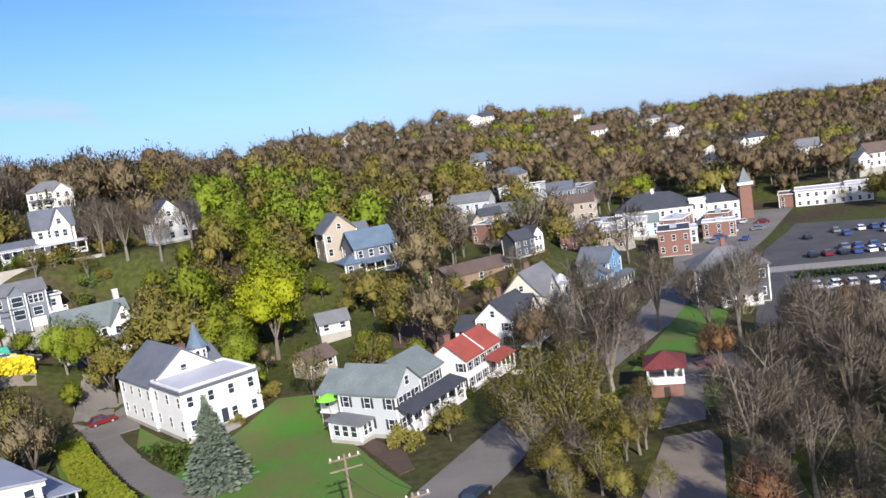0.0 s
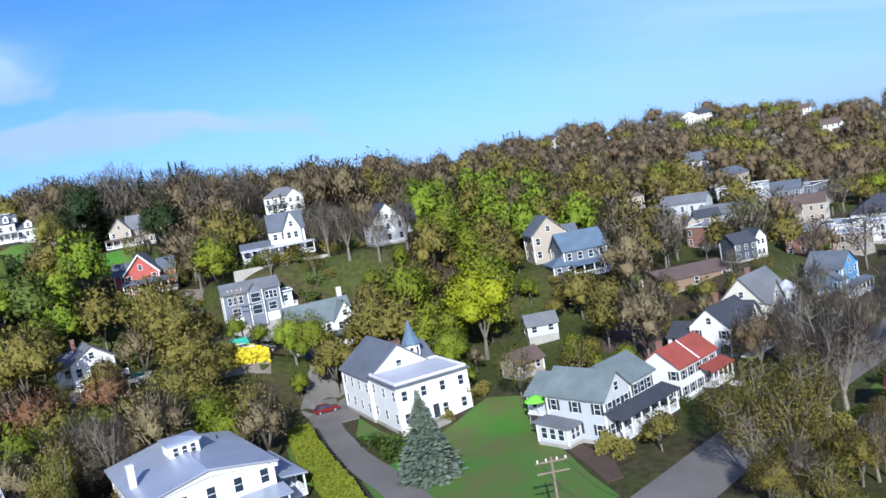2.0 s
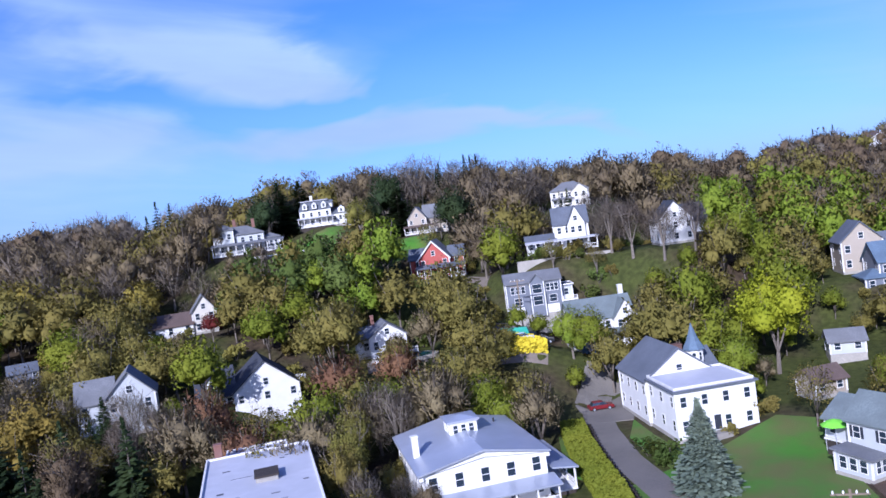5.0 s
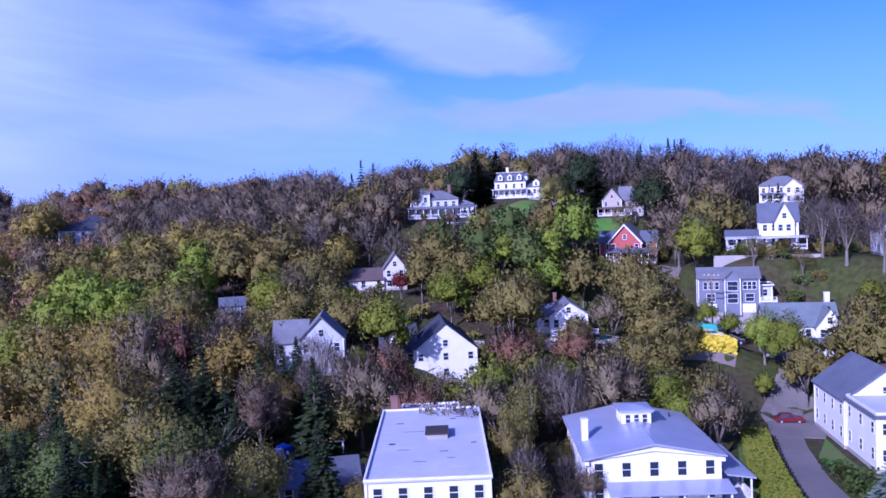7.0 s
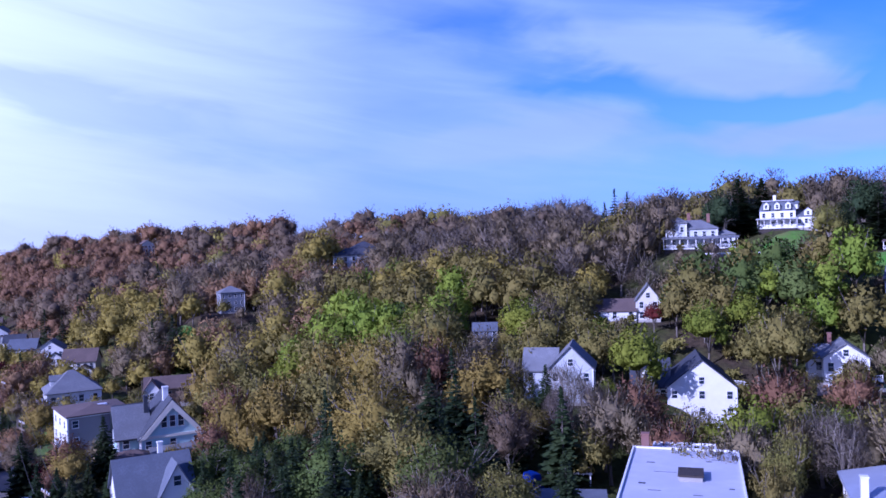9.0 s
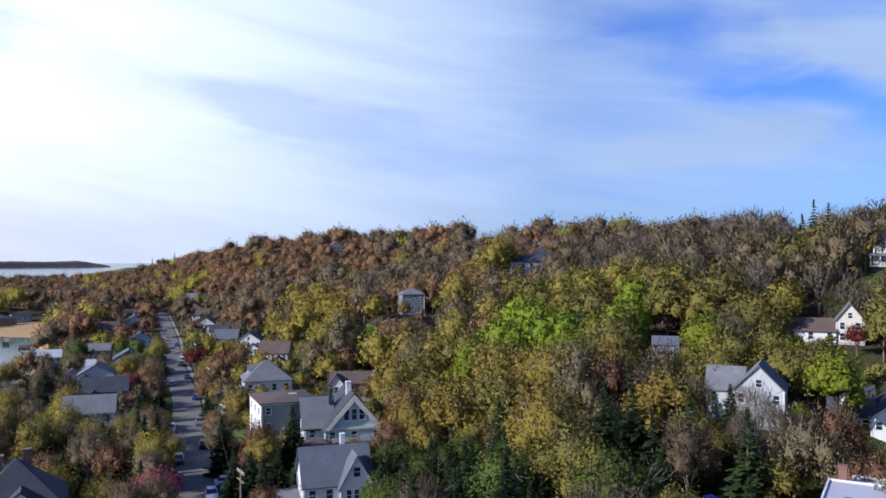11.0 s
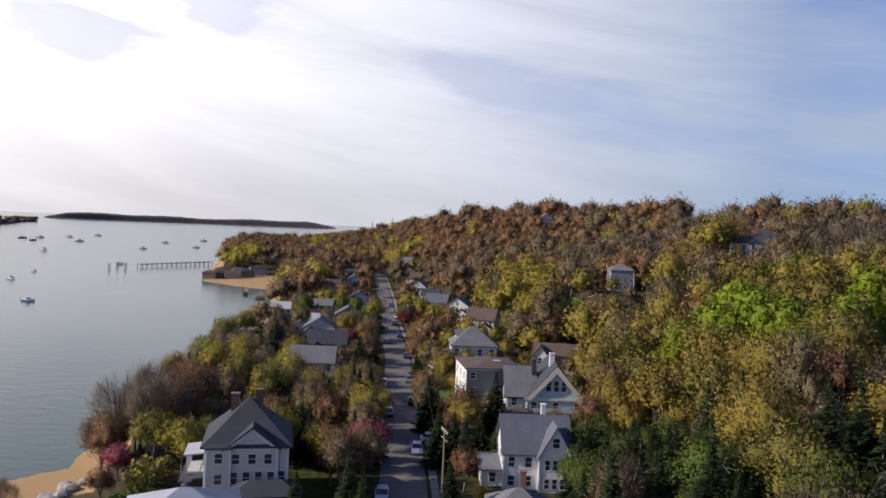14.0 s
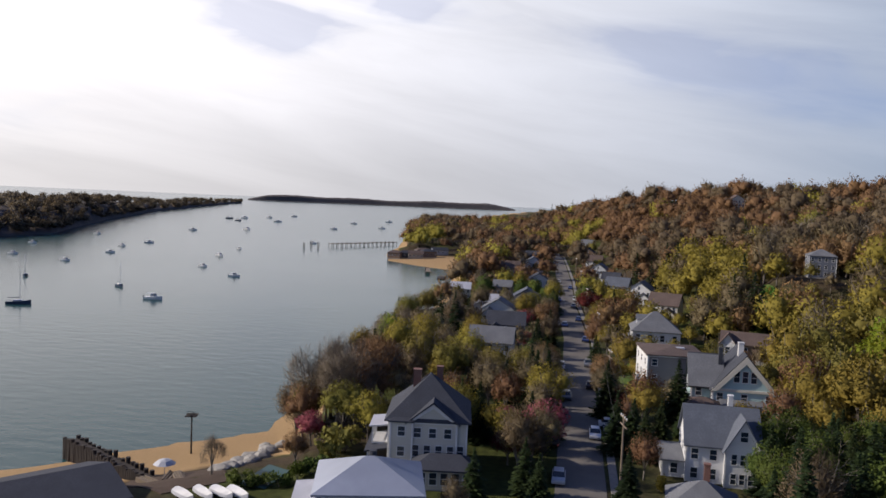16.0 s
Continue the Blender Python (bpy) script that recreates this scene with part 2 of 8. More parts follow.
LAWN = noisy("lawn", (0.055, 0.175, 0.012), (0.042, 0.13, 0.012), 6, 0.95, bump=0.6, bump_scale=25, c3=(0.095, 0.11, 0.03), coarse=0.03)
DRY = noisy("dry_grass", (0.15, 0.115, 0.055), (0.1, 0.085, 0.04), 3, 0.95, bump=0.5, c3=(0.08, 0.085, 0.03), coarse=0.06)
MULCH = noisy("mulch", (0.09, 0.06, 0.042), (0.055, 0.037, 0.027), 3, 0.95, bump=0.5)
GRAVEL = noisy("gravel", (0.2, 0.168, 0.14), (0.15, 0.128, 0.108), 5, 0.95, bump=0.3, coarse=0.06)
WOOD = noisy("weathered_wood", (0.24, 0.19, 0.14), (0.15, 0.12, 0.09), 3, 0.85, bump=0.3)
DARKWOOD = noisy("dark_timber", (0.05, 0.04, 0.035), (0.03, 0.025, 0.022), 3, 0.85, bump=0.3)
RUBBER = noisy("rubber", (0.02, 0.02, 0.02), (0.03, 0.03, 0.03), 5, 0.8)


def water_mat():
    m, nt, bsdf, N, L = nodes_of("sea_water")
    bsdf.inputs["Base Color"].default_value = (0.02, 0.062, 0.068, 1)
    bsdf.inputs["Specular IOR Level"].default_value = 0.17
    bsdf.inputs["Roughness"].default_value, bsdf.inputs["IOR"].default_value = 0.16, 1.33
    geo, mp = N("ShaderNodeNewGeometry"), N("ShaderNodeMapping")
    mp.inputs["Scale"].default_value = (1, 0.45, 1)
    mp.inputs["Rotation"].default_value = (0, 0, radians(30))
    L(geo.outputs["Position"], mp.inputs[0])
    n1, n2, ad, b = N("ShaderNodeTexNoise"), N("ShaderNodeTexNoise"), N("ShaderNodeMath"), N("ShaderNodeBump")
    n1.inputs["Scale"].default_value, n1.inputs["Detail"].default_value = 0.35, 5
    n2.inputs["Scale"].default_value, n2.inputs["Detail"].default_value = 0.02, 3
    for n in (n1, n2):
        L(mp.outputs[0], n.inputs["Vector"])
    ad.operation = "MULTIPLY"
    L(n1.outputs[0], ad.inputs[0])
    L(n2.outputs[0], ad.inputs[1])
    L(ad.outputs[0], b.inputs["Height"])
    b.inputs["Strength"].default_value, b.inputs["Distance"].default_value = 0.4, 0.6
    L(b.outputs[0], bsdf.inputs["Normal"])
    return m


def leaf_mat(name, c1, c2, c3):
    c1, c2, c3 = (tuple(v * 1.32 for v in c) for c in (c1, c2, c3))
    return noisy("leaf_" + name, c1, c2, 0.9, 0.7, spec=0.1, c3=c3, coarse=0.14, rand=0.18, translucent=0.3)


LEAF = {
    "brown": leaf_mat("brown", (0.12, 0.092, 0.058), (0.09, 0.07, 0.047), (0.138, 0.108, 0.06)),
    "gray": leaf_mat("gray", (0.135, 0.115, 0.095), (0.102, 0.086, 0.072), (0.155, 0.128, 0.095)),
    "rust": leaf_mat("rust", (0.15, 0.084, 0.046), (0.115, 0.066, 0.039), (0.17, 0.1, 0.05)),
    "olive": leaf_mat("olive", (0.128, 0.116, 0.026), (0.094, 0.088, 0.024), (0.155, 0.132, 0.034)),
    "golden": leaf_mat("golden", (0.184, 0.150, 0.03), (0.142, 0.116, 0.026), (0.21, 0.17, 0.034)),
    "lime": leaf_mat("lime", (0.108, 0.145, 0.013), (0.078, 0.108, 0.012), (0.145, 0.168, 0.017)),
    "yellow": leaf_mat("yellow", (0.205, 0.255, 0.012), (0.16, 0.21, 0.012), (0.24, 0.275, 0.014)),
    "green": leaf_mat("green", (0.05, 0.07, 0.015), (0.032, 0.05, 0.012), (0.072, 0.088, 0.02)),
    "conifer": leaf_mat("conifer", (0.020, 0.034, 0.014), (0.013, 0.022, 0.012), (0.032, 0.046, 0.017)),
    "spruce": leaf_mat("spruce", (0.12, 0.15, 0.115), (0.08, 0.105, 0.083), (0.16, 0.19, 0.14)),
    "pink": leaf_mat("pink", (0.222, 0.055, 0.071), (0.153, 0.036, 0.048), (0.287, 0.092, 0.104)),
    "maroon": leaf_mat("maroon", (0.064, 0.012, 0.014), (0.040, 0.009, 0.010), (0.098, 0.019, 0.016)),
}

# ---- ground ----
# azimuth, where the slope starts, ridge distance, ridge height, steepness
SLOPES = [(-60, 330, 900, 25, 1.3), (-28, 330, 900, 26, 1.2), (-24, 330, 900, 28, 1.2), (-19, 330, 900, 33, 1.2), (-13, 320, 850, 41, 1.2), (-5, 160, 700, 52, 1.1), (6, 112, 560, 51, 0.9),
          (14, 120, 400, 42, 0.8), (20, 136, 310, 44, 0.75), (27, 146, 300, 43, 0.7), (31, 128, 300, 48, 0.9), (37, 125, 300, 52, 1.15),
          (42, 140, 305, 53, 0.85), (47, 163, 310, 51, 0.6), (53, 140, 315, 48, 0.8), (60, 112, 330, 48, 1.05), (73, 120, 400, 49, 1.0),
          (82, 190, 480, 50, 1.15), (90, 230, 540, 50, 1.2), (95, 300, 640, 43, 1.2), (98, 500, 950, 35, 1.2), (102, 800, 1300, 14, 1.2), (115, 900, 1500, 8, 1.0), (150, 900, 1500, 8, 1.0)]
# distance, azimuth of the shoreline: land lies to the smaller azimuth
COAST = [(0, 262), (108, 262), (122, 185), (134, 145), (142, 130), (150, 119.8), (162, 118.6), (205, 115.2), (247, 112.7), (331, 107.6), (422, 106.8), (490, 106.6),
         (510, 109.5), (545, 111.6), (600, 111.6), (680, 110.6), (1000, 110), (1500, 106), (2160, 104), (3000, 101.5), (5000, 99)]


def smooth_table(x, rows, col, span, steps=7):
    xs, ys = [r[0] for r in rows], [r[col] for r in rows]
    return np.mean([np.interp(x + d, xs, ys) for d in np.linspace(-span, span, steps)], axis=0)


# building sites on the slopes: azimuth, distance, floor height
HILL_SITES = {"red_gable": (36.4, 220, 27.8), "small_white": (40.8, 170, 17.2), "gray_bay": (29.9, 172, 21.2), "green_roof": (25.6, 165, 14.4),
              "white_porch": (27.2, 192, 32.4), "white_gable": (19.8, 185, 31.7), "upper": (26.4, 242, 41.8), "mansard": (44.4, 262, 46.4), "terrace": (49.4, 243, 41.2),
              "stone_gable": (37.0, 250, 39.8), "brown_low": (54.2, 205, 24.6), "ghost_gable": (58.3, 152, 15.0), "thicket": (64.4, 190, 21.3), "long_low": (73.4, 300, 37.0)}
TOWN_SITES = {"blue_gray": (6.4, 182, 17.8), "flat_gray": (-0.6, 180, 12.0), "dark_small": (-4.3, 192, 14.6), "white_mid": (8.6, 190, 21.0), "shed_a": (9.9, 152, 11.6), "shed_b": (11.6, 133, 9.6),
              "olive_house": (82.2, 258, 26.0)}


def ground_np(x, y):
    x, y = np.asarray(x, float), np.asarray(y, float)
    r = np.hypot(x, y)
    az = np.degrees(np.arctan2(-x, y))
    az = np.where(az < -98, az + 360, az)
    r0, rr, zr, p = (smooth_table(az, SLOPES, c, 2.5) for c in (1, 2, 3, 4))
    u = np.clip((r - r0) / (rr - r0), 0, 1)
    z = 8 + (zr - 8) * u ** p
    z = np.where(r > rr, np.maximum(zr - (r - rr) * 0.12, 3), z)
    z = z - 4.5 * np.clip((r - 120) / 130, 0, 1) * np.clip((-8 - az) / 6, 0, 1) * (u <= 0)
    z = z + (np.sin(x * 0.021 + 1.3) * np.cos(y * 0.017) * 1.6 + np.sin(x * 0.07) * np.sin(y * 0.063) * 0.4) * np.clip((r - 130) / 80, 0, 1) * np.clip(u * 6, 0, 1)
    land = np.interp(r, [c[0] for c in COAST], [c[1] for c in COAST]) >= az
    s = np.full(np.shape(x), 1e6)
    for (ra, aa), (rb, ab) in zip(COAST[2:], COAST[3:]):
        a, b = polar(aa, ra), polar(ab, rb)
        dx, dy = b.x - a.x, b.y - a.y
        u = np.clip(((x - a.x) * dx + (y - a.y) * dy) / (dx * dx + dy * dy), 0, 1)
        s = np.minimum(s, np.hypot(x - a.x - u * dx, y - a.y - u * dy))
    s = np.where(land, s, -s)
    wide = np.clip((az - 114) / 4, 0, 1) + np.clip((r - 480) / 30, 0, 1) * np.clip((610 - r) / 40, 0, 1)
    s = np.where(s > 0, s * (1 + 2.2 * (1 - np.clip(wide, 0, 1))), s)
    beach = np.interp(s, [-60, -6, 0, 12, 20, 34, 60, 200], [-4, -1.2, 0.0, 1.1, 2.0, 6, 8, 60])
    spit = np.interp(s, [-60, -6, 0, 20, 60, 200], [-4, -1.2, 0.0, 1.2, 2.2, 4])
    far = np.clip((r - 440) / 50, 0, 1) * np.clip((az - 103.5) / 2.0, 0, 1) * np.clip((640 - r) / 40, 0, 1)
    beach = beach * (1 - far) + spit * far
    z = np.minimum(z, beach)
    for a, rd, h in (*HILL_SITES.values(), *TOWN_SITES.values()):
        q = polar(a, rd)
        wide = 20 if rd == 165 else 26
        w = np.clip((wide - np.hypot(x - q.x, y - q.y)) / (0.65 * wide), 0, 1)
        z = z + (h - z) * w * w * (3 - 2 * w)
    return z


def gz(x, y):
    return float(ground_np(x, y))


def ground_mat():
    """Leaf litter, rough grass and scrub, with sand along the waterline."""
    m, nt, bsdf, N, L = nodes_of("ground_cover")
    geo = N("ShaderNodeNewGeometry")
    n1, n2, n3 = N("ShaderNodeTexNoise"), N("ShaderNodeTexNoise"), N("ShaderNodeTexNoise")
    for n, s, d in ((n1, 0.045, 5), (n2, 0.9, 5), (n3, 5.0, 3)):
        n.inputs["Scale"].default_value, n.inputs["Detail"].default_value = s, d
        L(geo.outputs["Position"], n.inputs["Vector"])

    def mix(f, a, b):
        x = N("ShaderNodeMix")
        x.data_type = "RGBA"
        L(f, x.inputs[0])
        for i, v in ((6, a), (7, b)):
            if isinstance(v, tuple):
                x.inputs[i].default_value = (*v, 1)
            else:
                L(v, x.inputs[i])
        return x.outputs[2]

    def rng(v, a, b):
        x = N("ShaderNodeMapRange")
        x.inputs["From Min"].default_value, x.inputs["From Max"].default_value = a, b
        L(v, x.inputs["Value"])
        return x.outputs[0]

    litter = mix(rng(n2.outputs[0], 0.35, 0.65), (0.066, 0.049, 0.032), (0.036, 0.027, 0.018))
    grass = mix(rng(n2.outputs[0], 0.35, 0.65), (0.058, 0.068, 0.018), (0.034, 0.042, 0.012))
    col = mix(rng(n1.outputs[0], 0.4, 0.56), litter, grass)
    sp = N("ShaderNodeSeparateXYZ")
    L(geo.outputs["Position"], sp.inputs[0])
    col = mix(rng(sp.outputs[2], 2.4, 1.9), col, mix(rng(n3.outputs[0], 0.35, 0.65), (0.4, 0.27, 0.14), (0.32, 0.21, 0.105)))
    L(col, bsdf.inputs["Base Color"])
    bsdf.inputs["Roughness"].default_value, bsdf.inputs["Specular IOR Level"].default_value = 0.95, 0.1
    b = N("ShaderNodeBump")
    b.inputs["Strength"].default_value, b.inputs["Distance"].default_value = 0.6, 0.3
    L(n3.outputs[0], b.inputs["Height"])
    L(b.outputs[0], bsdf.inputs["Normal"])
    return m


def mesh_ob(name, verts, faces, material, parent=None, smooth=False):
    me = bpy.data.meshes.new(name)
    me.from_pydata([tuple(v) for v in verts], [], faces)
    me.materials.append(material)
    if smooth:
        me.shade_smooth()
    ob = new(name, me)
    if parent is not None:
        ob.parent = parent
    return ob


def build_ground():
    azs = np.concatenate([np.arange(-98, -36, 6), np.arange(-36, 146, 1.1), np.arange(146, 262, 6)])
    rs = np.concatenate([[2], np.arange(12, 200, 3.5), 200 * 1.026 ** np.arange(0, 124)])
    rs = np.append(rs[rs < 4900], 4900)
    A, Rr = np.meshgrid(np.radians(azs), rs)
    X, Y = -np.sin(A) * Rr, np.cos(A) * Rr
    Z = ground_np(X, Y)
    n, k = len(azs), len(rs)
    verts = np.stack([X, Y, Z], -1).reshape(-1, 3).tolist()
    idx = np.arange(n * k).reshape(k, n)
    a, b = idx, np.roll(idx, -1, axis=1)
    faces = np.stack([a[:-1], a[1:], b[1:], b[:-1]], -1).reshape(-1, 4).tolist()
    faces.append(idx[0].tolist())
    ob = mesh_ob("ground", verts, faces, ground_mat(), smooth=True)
    tagged(ob, "rough grassy ground with leaf litter and sandy shore", "ground", kind="structure")
    return ob


build_ground()
water = mesh_ob("water", [(-4950, -4950, 0), (4950, -4950, 0), (4950, 4950, 0), (-4950, 4950, 0)], [(0, 1, 2, 3)], water_mat())
tagged(water, "calm blue-gray harbour water with small ripples", "water", kind="structure")


def sheet(name, pts, material, lift=0.06, label="", step=3.0, category=""):
    """A thin sheet that follows the ground inside an outline of corner points, with a skirt for its thickness."""
    bm = bmesh.new()
    f = bm.faces.new([bm.verts.new((x, y, 0)) for x, y in pts])
    bmesh.ops.triangulate(bm, faces=[f])
    for _ in range(7):
        long_edges = [e for e in bm.edges if e.calc_length() > step * 1.6]
        if not long_edges:
            break
        bmesh.ops.subdivide_edges(bm, edges=long_edges, cuts=1)
        bmesh.ops.triangulate(bm, faces=bm.faces[:])
    for v in bm.verts:
        v.co.z = gz(v.co.x, v.co.y) + lift
    rim = [e for e in bm.edges if e.is_boundary]
    ext = bmesh.ops.extrude_edge_only(bm, edges=rim)
    for v in ext["geom"]:
        if isinstance(v, bmesh.types.BMVert):
            v.co.z -= lift + 0.3
    bmesh.ops.recalc_face_normals(bm, faces=bm.faces[:])
    me = bpy.data.meshes.new(name)
    bm.to_mesh(me)
    bm.free()
    me.materials.append(material)
    ob = new(name, me)
    return tagged(ob, label, category or name, kind="structure")


def ribbon(name, line, width, material, lift=0.07, label="", category=""):
    left, right = [], []
    for i, p in enumerate(line):
        a, b = Vector(line[max(i - 1, 0)]), Vector(line[min(i + 1, len(line) - 1)])
        d = (b - a).normalized()
        nrm = Vector((-d.y, d.x)) * width / 2
        left.append((p[0] + nrm.x, p[1] + nrm.y))
        right.append((p[0] - nrm.x, p[1] - nrm.y))
    return sheet(name, left + right[::-1], material, lift, label, category=category)


# ---- builders ----
BOX_F = [(0, 3, 2, 1), (4, 5, 6, 7), (0, 1, 5, 4), (1, 2, 6, 5), (2, 3, 7, 6), (3, 0, 4, 7)]


class Shape:
    """Gathers boxes, prisms and tubes into one mesh."""

    def __init__(self):
        self.v, self.f = [], []

    def add(self, verts, faces):
        o = len(self.v)
        self.v += [tuple(p) for p in verts]
        self.f += [tuple(i + o for i in f) for f in faces]
        return self

    def box(self, x0, y0, z0, x1, y1, z1):
        return self.add([(x0, y0, z0), (x1, y0, z0), (x1, y1, z0), (x0, y1, z0), (x0, y0, z1), (x1, y0, z1), (x1, y1, z1), (x0, y1, z1)], BOX_F)

    def tube(self, p, q, r0, r1, n=6):
        p, q = Vector(p), Vector(q)
        d = (q - p).normalized()
        a = d.orthogonal().normalized()
        b = d.cross(a)
        ring = [(math.cos(i * math.tau / n), math.sin(i * math.tau / n)) for i in range(n)]
        vs = [p + (a * c + b * s) * r0 for c, s in ring] + [q + (a * c + b * s) * r1 for c, s in ring]
        fs = [(i, (i + 1) % n, n + (i + 1) % n, n + i) for i in range(n)] + [tuple(range(n))[::-1], tuple(range(n, 2 * n))]
        return self.add(vs, fs)

    def lathe(self, rows, n=12, cx=0.0, cy=0.0):
        vs, fs = [], []
        for r, z in rows:
            vs += [(cx + r * math.cos(i * math.tau / n), cy + r * math.sin(i * math.tau / n), z) for i in range(n)]
        for k in range(len(rows) - 1):
            for i in range(n):
                j = (i + 1) % n
                fs.append((k * n + i, k * n + j, k * n + n + j, k * n + n + i))
        fs.append(tuple(range(n))[::-1])
        fs.append(tuple(range((len(rows) - 1) * n, len(rows) * n)))
        return self.add(vs, fs)

    def mesh(self, name, material, smooth=False):
        me = bpy.data.meshes.new(name)
        me.from_pydata(self.v, [], self.f)
        me.materials.append(material)
        if smooth:
            me.shade_smooth()
        return me

    def part(self, name, material, parent=None, label="", smooth=False):
        ob = new(name, self.mesh(name, material, smooth))
        if parent is not None:
            ob.parent = parent
        return tagged(ob, label)


def thing(name, x, y, z, rot, label, category, group="", kind="", size=1.0):
    ob = new(name)
    ob.empty_display_size = 0.5
    ob.matrix_basis = pose(x, y, z, 0, 0, rot) @ Matrix.Diagonal((size, size, size, 1))
    return tagged(ob, label, category, group, kind)


WIN_CACHE = {}


def window_mesh(w, h, arched=False):
    """Frame with sill and a crossbar, standing 6 cm off the wall, and its two panes; local y = outwards is -y."""
    key = (round(w, 2), round(h, 2), arched)
    if key not in WIN_CACHE:
        s, t, mid = Shape(), 0.09, h / 2
        xs, zs = (-w / 2 - t, -w / 2, w / 2, w / 2 + t), (-t - 0.03, 0, mid - 0.035, mid + 0.035, h, h + t)
        pts = [(px, py, pz) for py in (-0.06, 0.04) for pz in zs for px in xs]
        solid = [(i, k) for k in range(5) for i in range(3) if not (i == 1 and k in (1, 3))]
        fs = []
        for i, k in solid:
            a = k * 4 + i
            fs += [(a, a + 1, a + 5, a + 4), (a + 24, a + 28, a + 29, a + 25)]
        for i, k in ((1, 1), (1, 3)):
            a, b, c, d = k * 4 + i, k * 4 + i + 1, k * 4 + i + 5, k * 4 + i + 4
            fs += [(a, a + 24, b + 24, b), (b, b + 24, c + 24, c), (c, c + 24, d + 24, d), (d, d + 24, a + 24, a)]
        rim = [0, 1, 2, 3, 7, 11, 15, 19, 23, 22, 21, 20, 16, 12, 8, 4]
        fs += [(p, p + 24, q + 24, q)[::-1] for p, q in zip(rim, rim[1:] + rim[:1])]
        s.add(pts, fs)
        g = Shape().box(-w / 2, -0.02, 0, w / 2, 0.03, h)
        joined, n = Shape().add(s.v, s.f), len(s.f)
        joined = joined.add(g.v, g.f).mesh("window", TRIM)
        joined.materials.append(GLASS)
        for poly in joined.polygons[n:]:
            poly.material_index = 1
        WIN_CACHE[key] = s.mesh("window", TRIM), g.mesh("pane", GLASS), joined
    return WIN_CACHE[key]


SHUT_CACHE = {}


def add_window(parent, x, y, z, turn, w=0.95, h=1.5, shutters=False):
    frame_me, pane_me, joined = window_mesh(w, h)
    top = parent if parent.parent is None else parent.parent
    distant = top.matrix_basis.translation.xy.length > 290
    ob = new("window", joined if distant else frame_me)
    ob.parent = parent
    ob.matrix_basis = pose(x, y, z, 0, 0, turn)
    if not distant:
        new("pane", pane_me).parent = ob
    if shutters:
        key = round(h, 2)
        if key not in SHUT_CACHE:
            SHUT_CACHE[key] = Shape().box(0, -0.05, 0, 0.42, 0.03, h).mesh("shutter", SHUTTER)
        for sx in (-w / 2 - 0.53, w / 2 + 0.11):
            sh = new("shutter", SHUT_CACHE[key])
            sh.parent = ob
            sh.matrix_basis = pose(sx, 0, 0)
    return ob


def wall_windows(parent, vol, side, cols, rows, w=0.95, h=1.5, shutters=False, inset=1.2):
    """Even columns of windows on one side (f, b, l, r) of a volume, at the heights given."""
    x, y, wd, dp = vol["x"], vol["y"], vol["w"], vol["d"]
    span = wd if side in "fb" else dp
    for i in range(cols):
        u = 0 if cols == 1 else -span / 2 + inset + (span - 2 * inset) * i / (cols - 1)
        for z in rows:
            px, py, turn = {"f": (x + u, y - dp / 2, 0), "b": (x - u, y + dp / 2, 180), "l": (x - wd / 2, y - u, -90), "r": (x + wd / 2, y + u, 90)}[side]
            add_window(parent, px, py, z, turn, w, h, shutters)


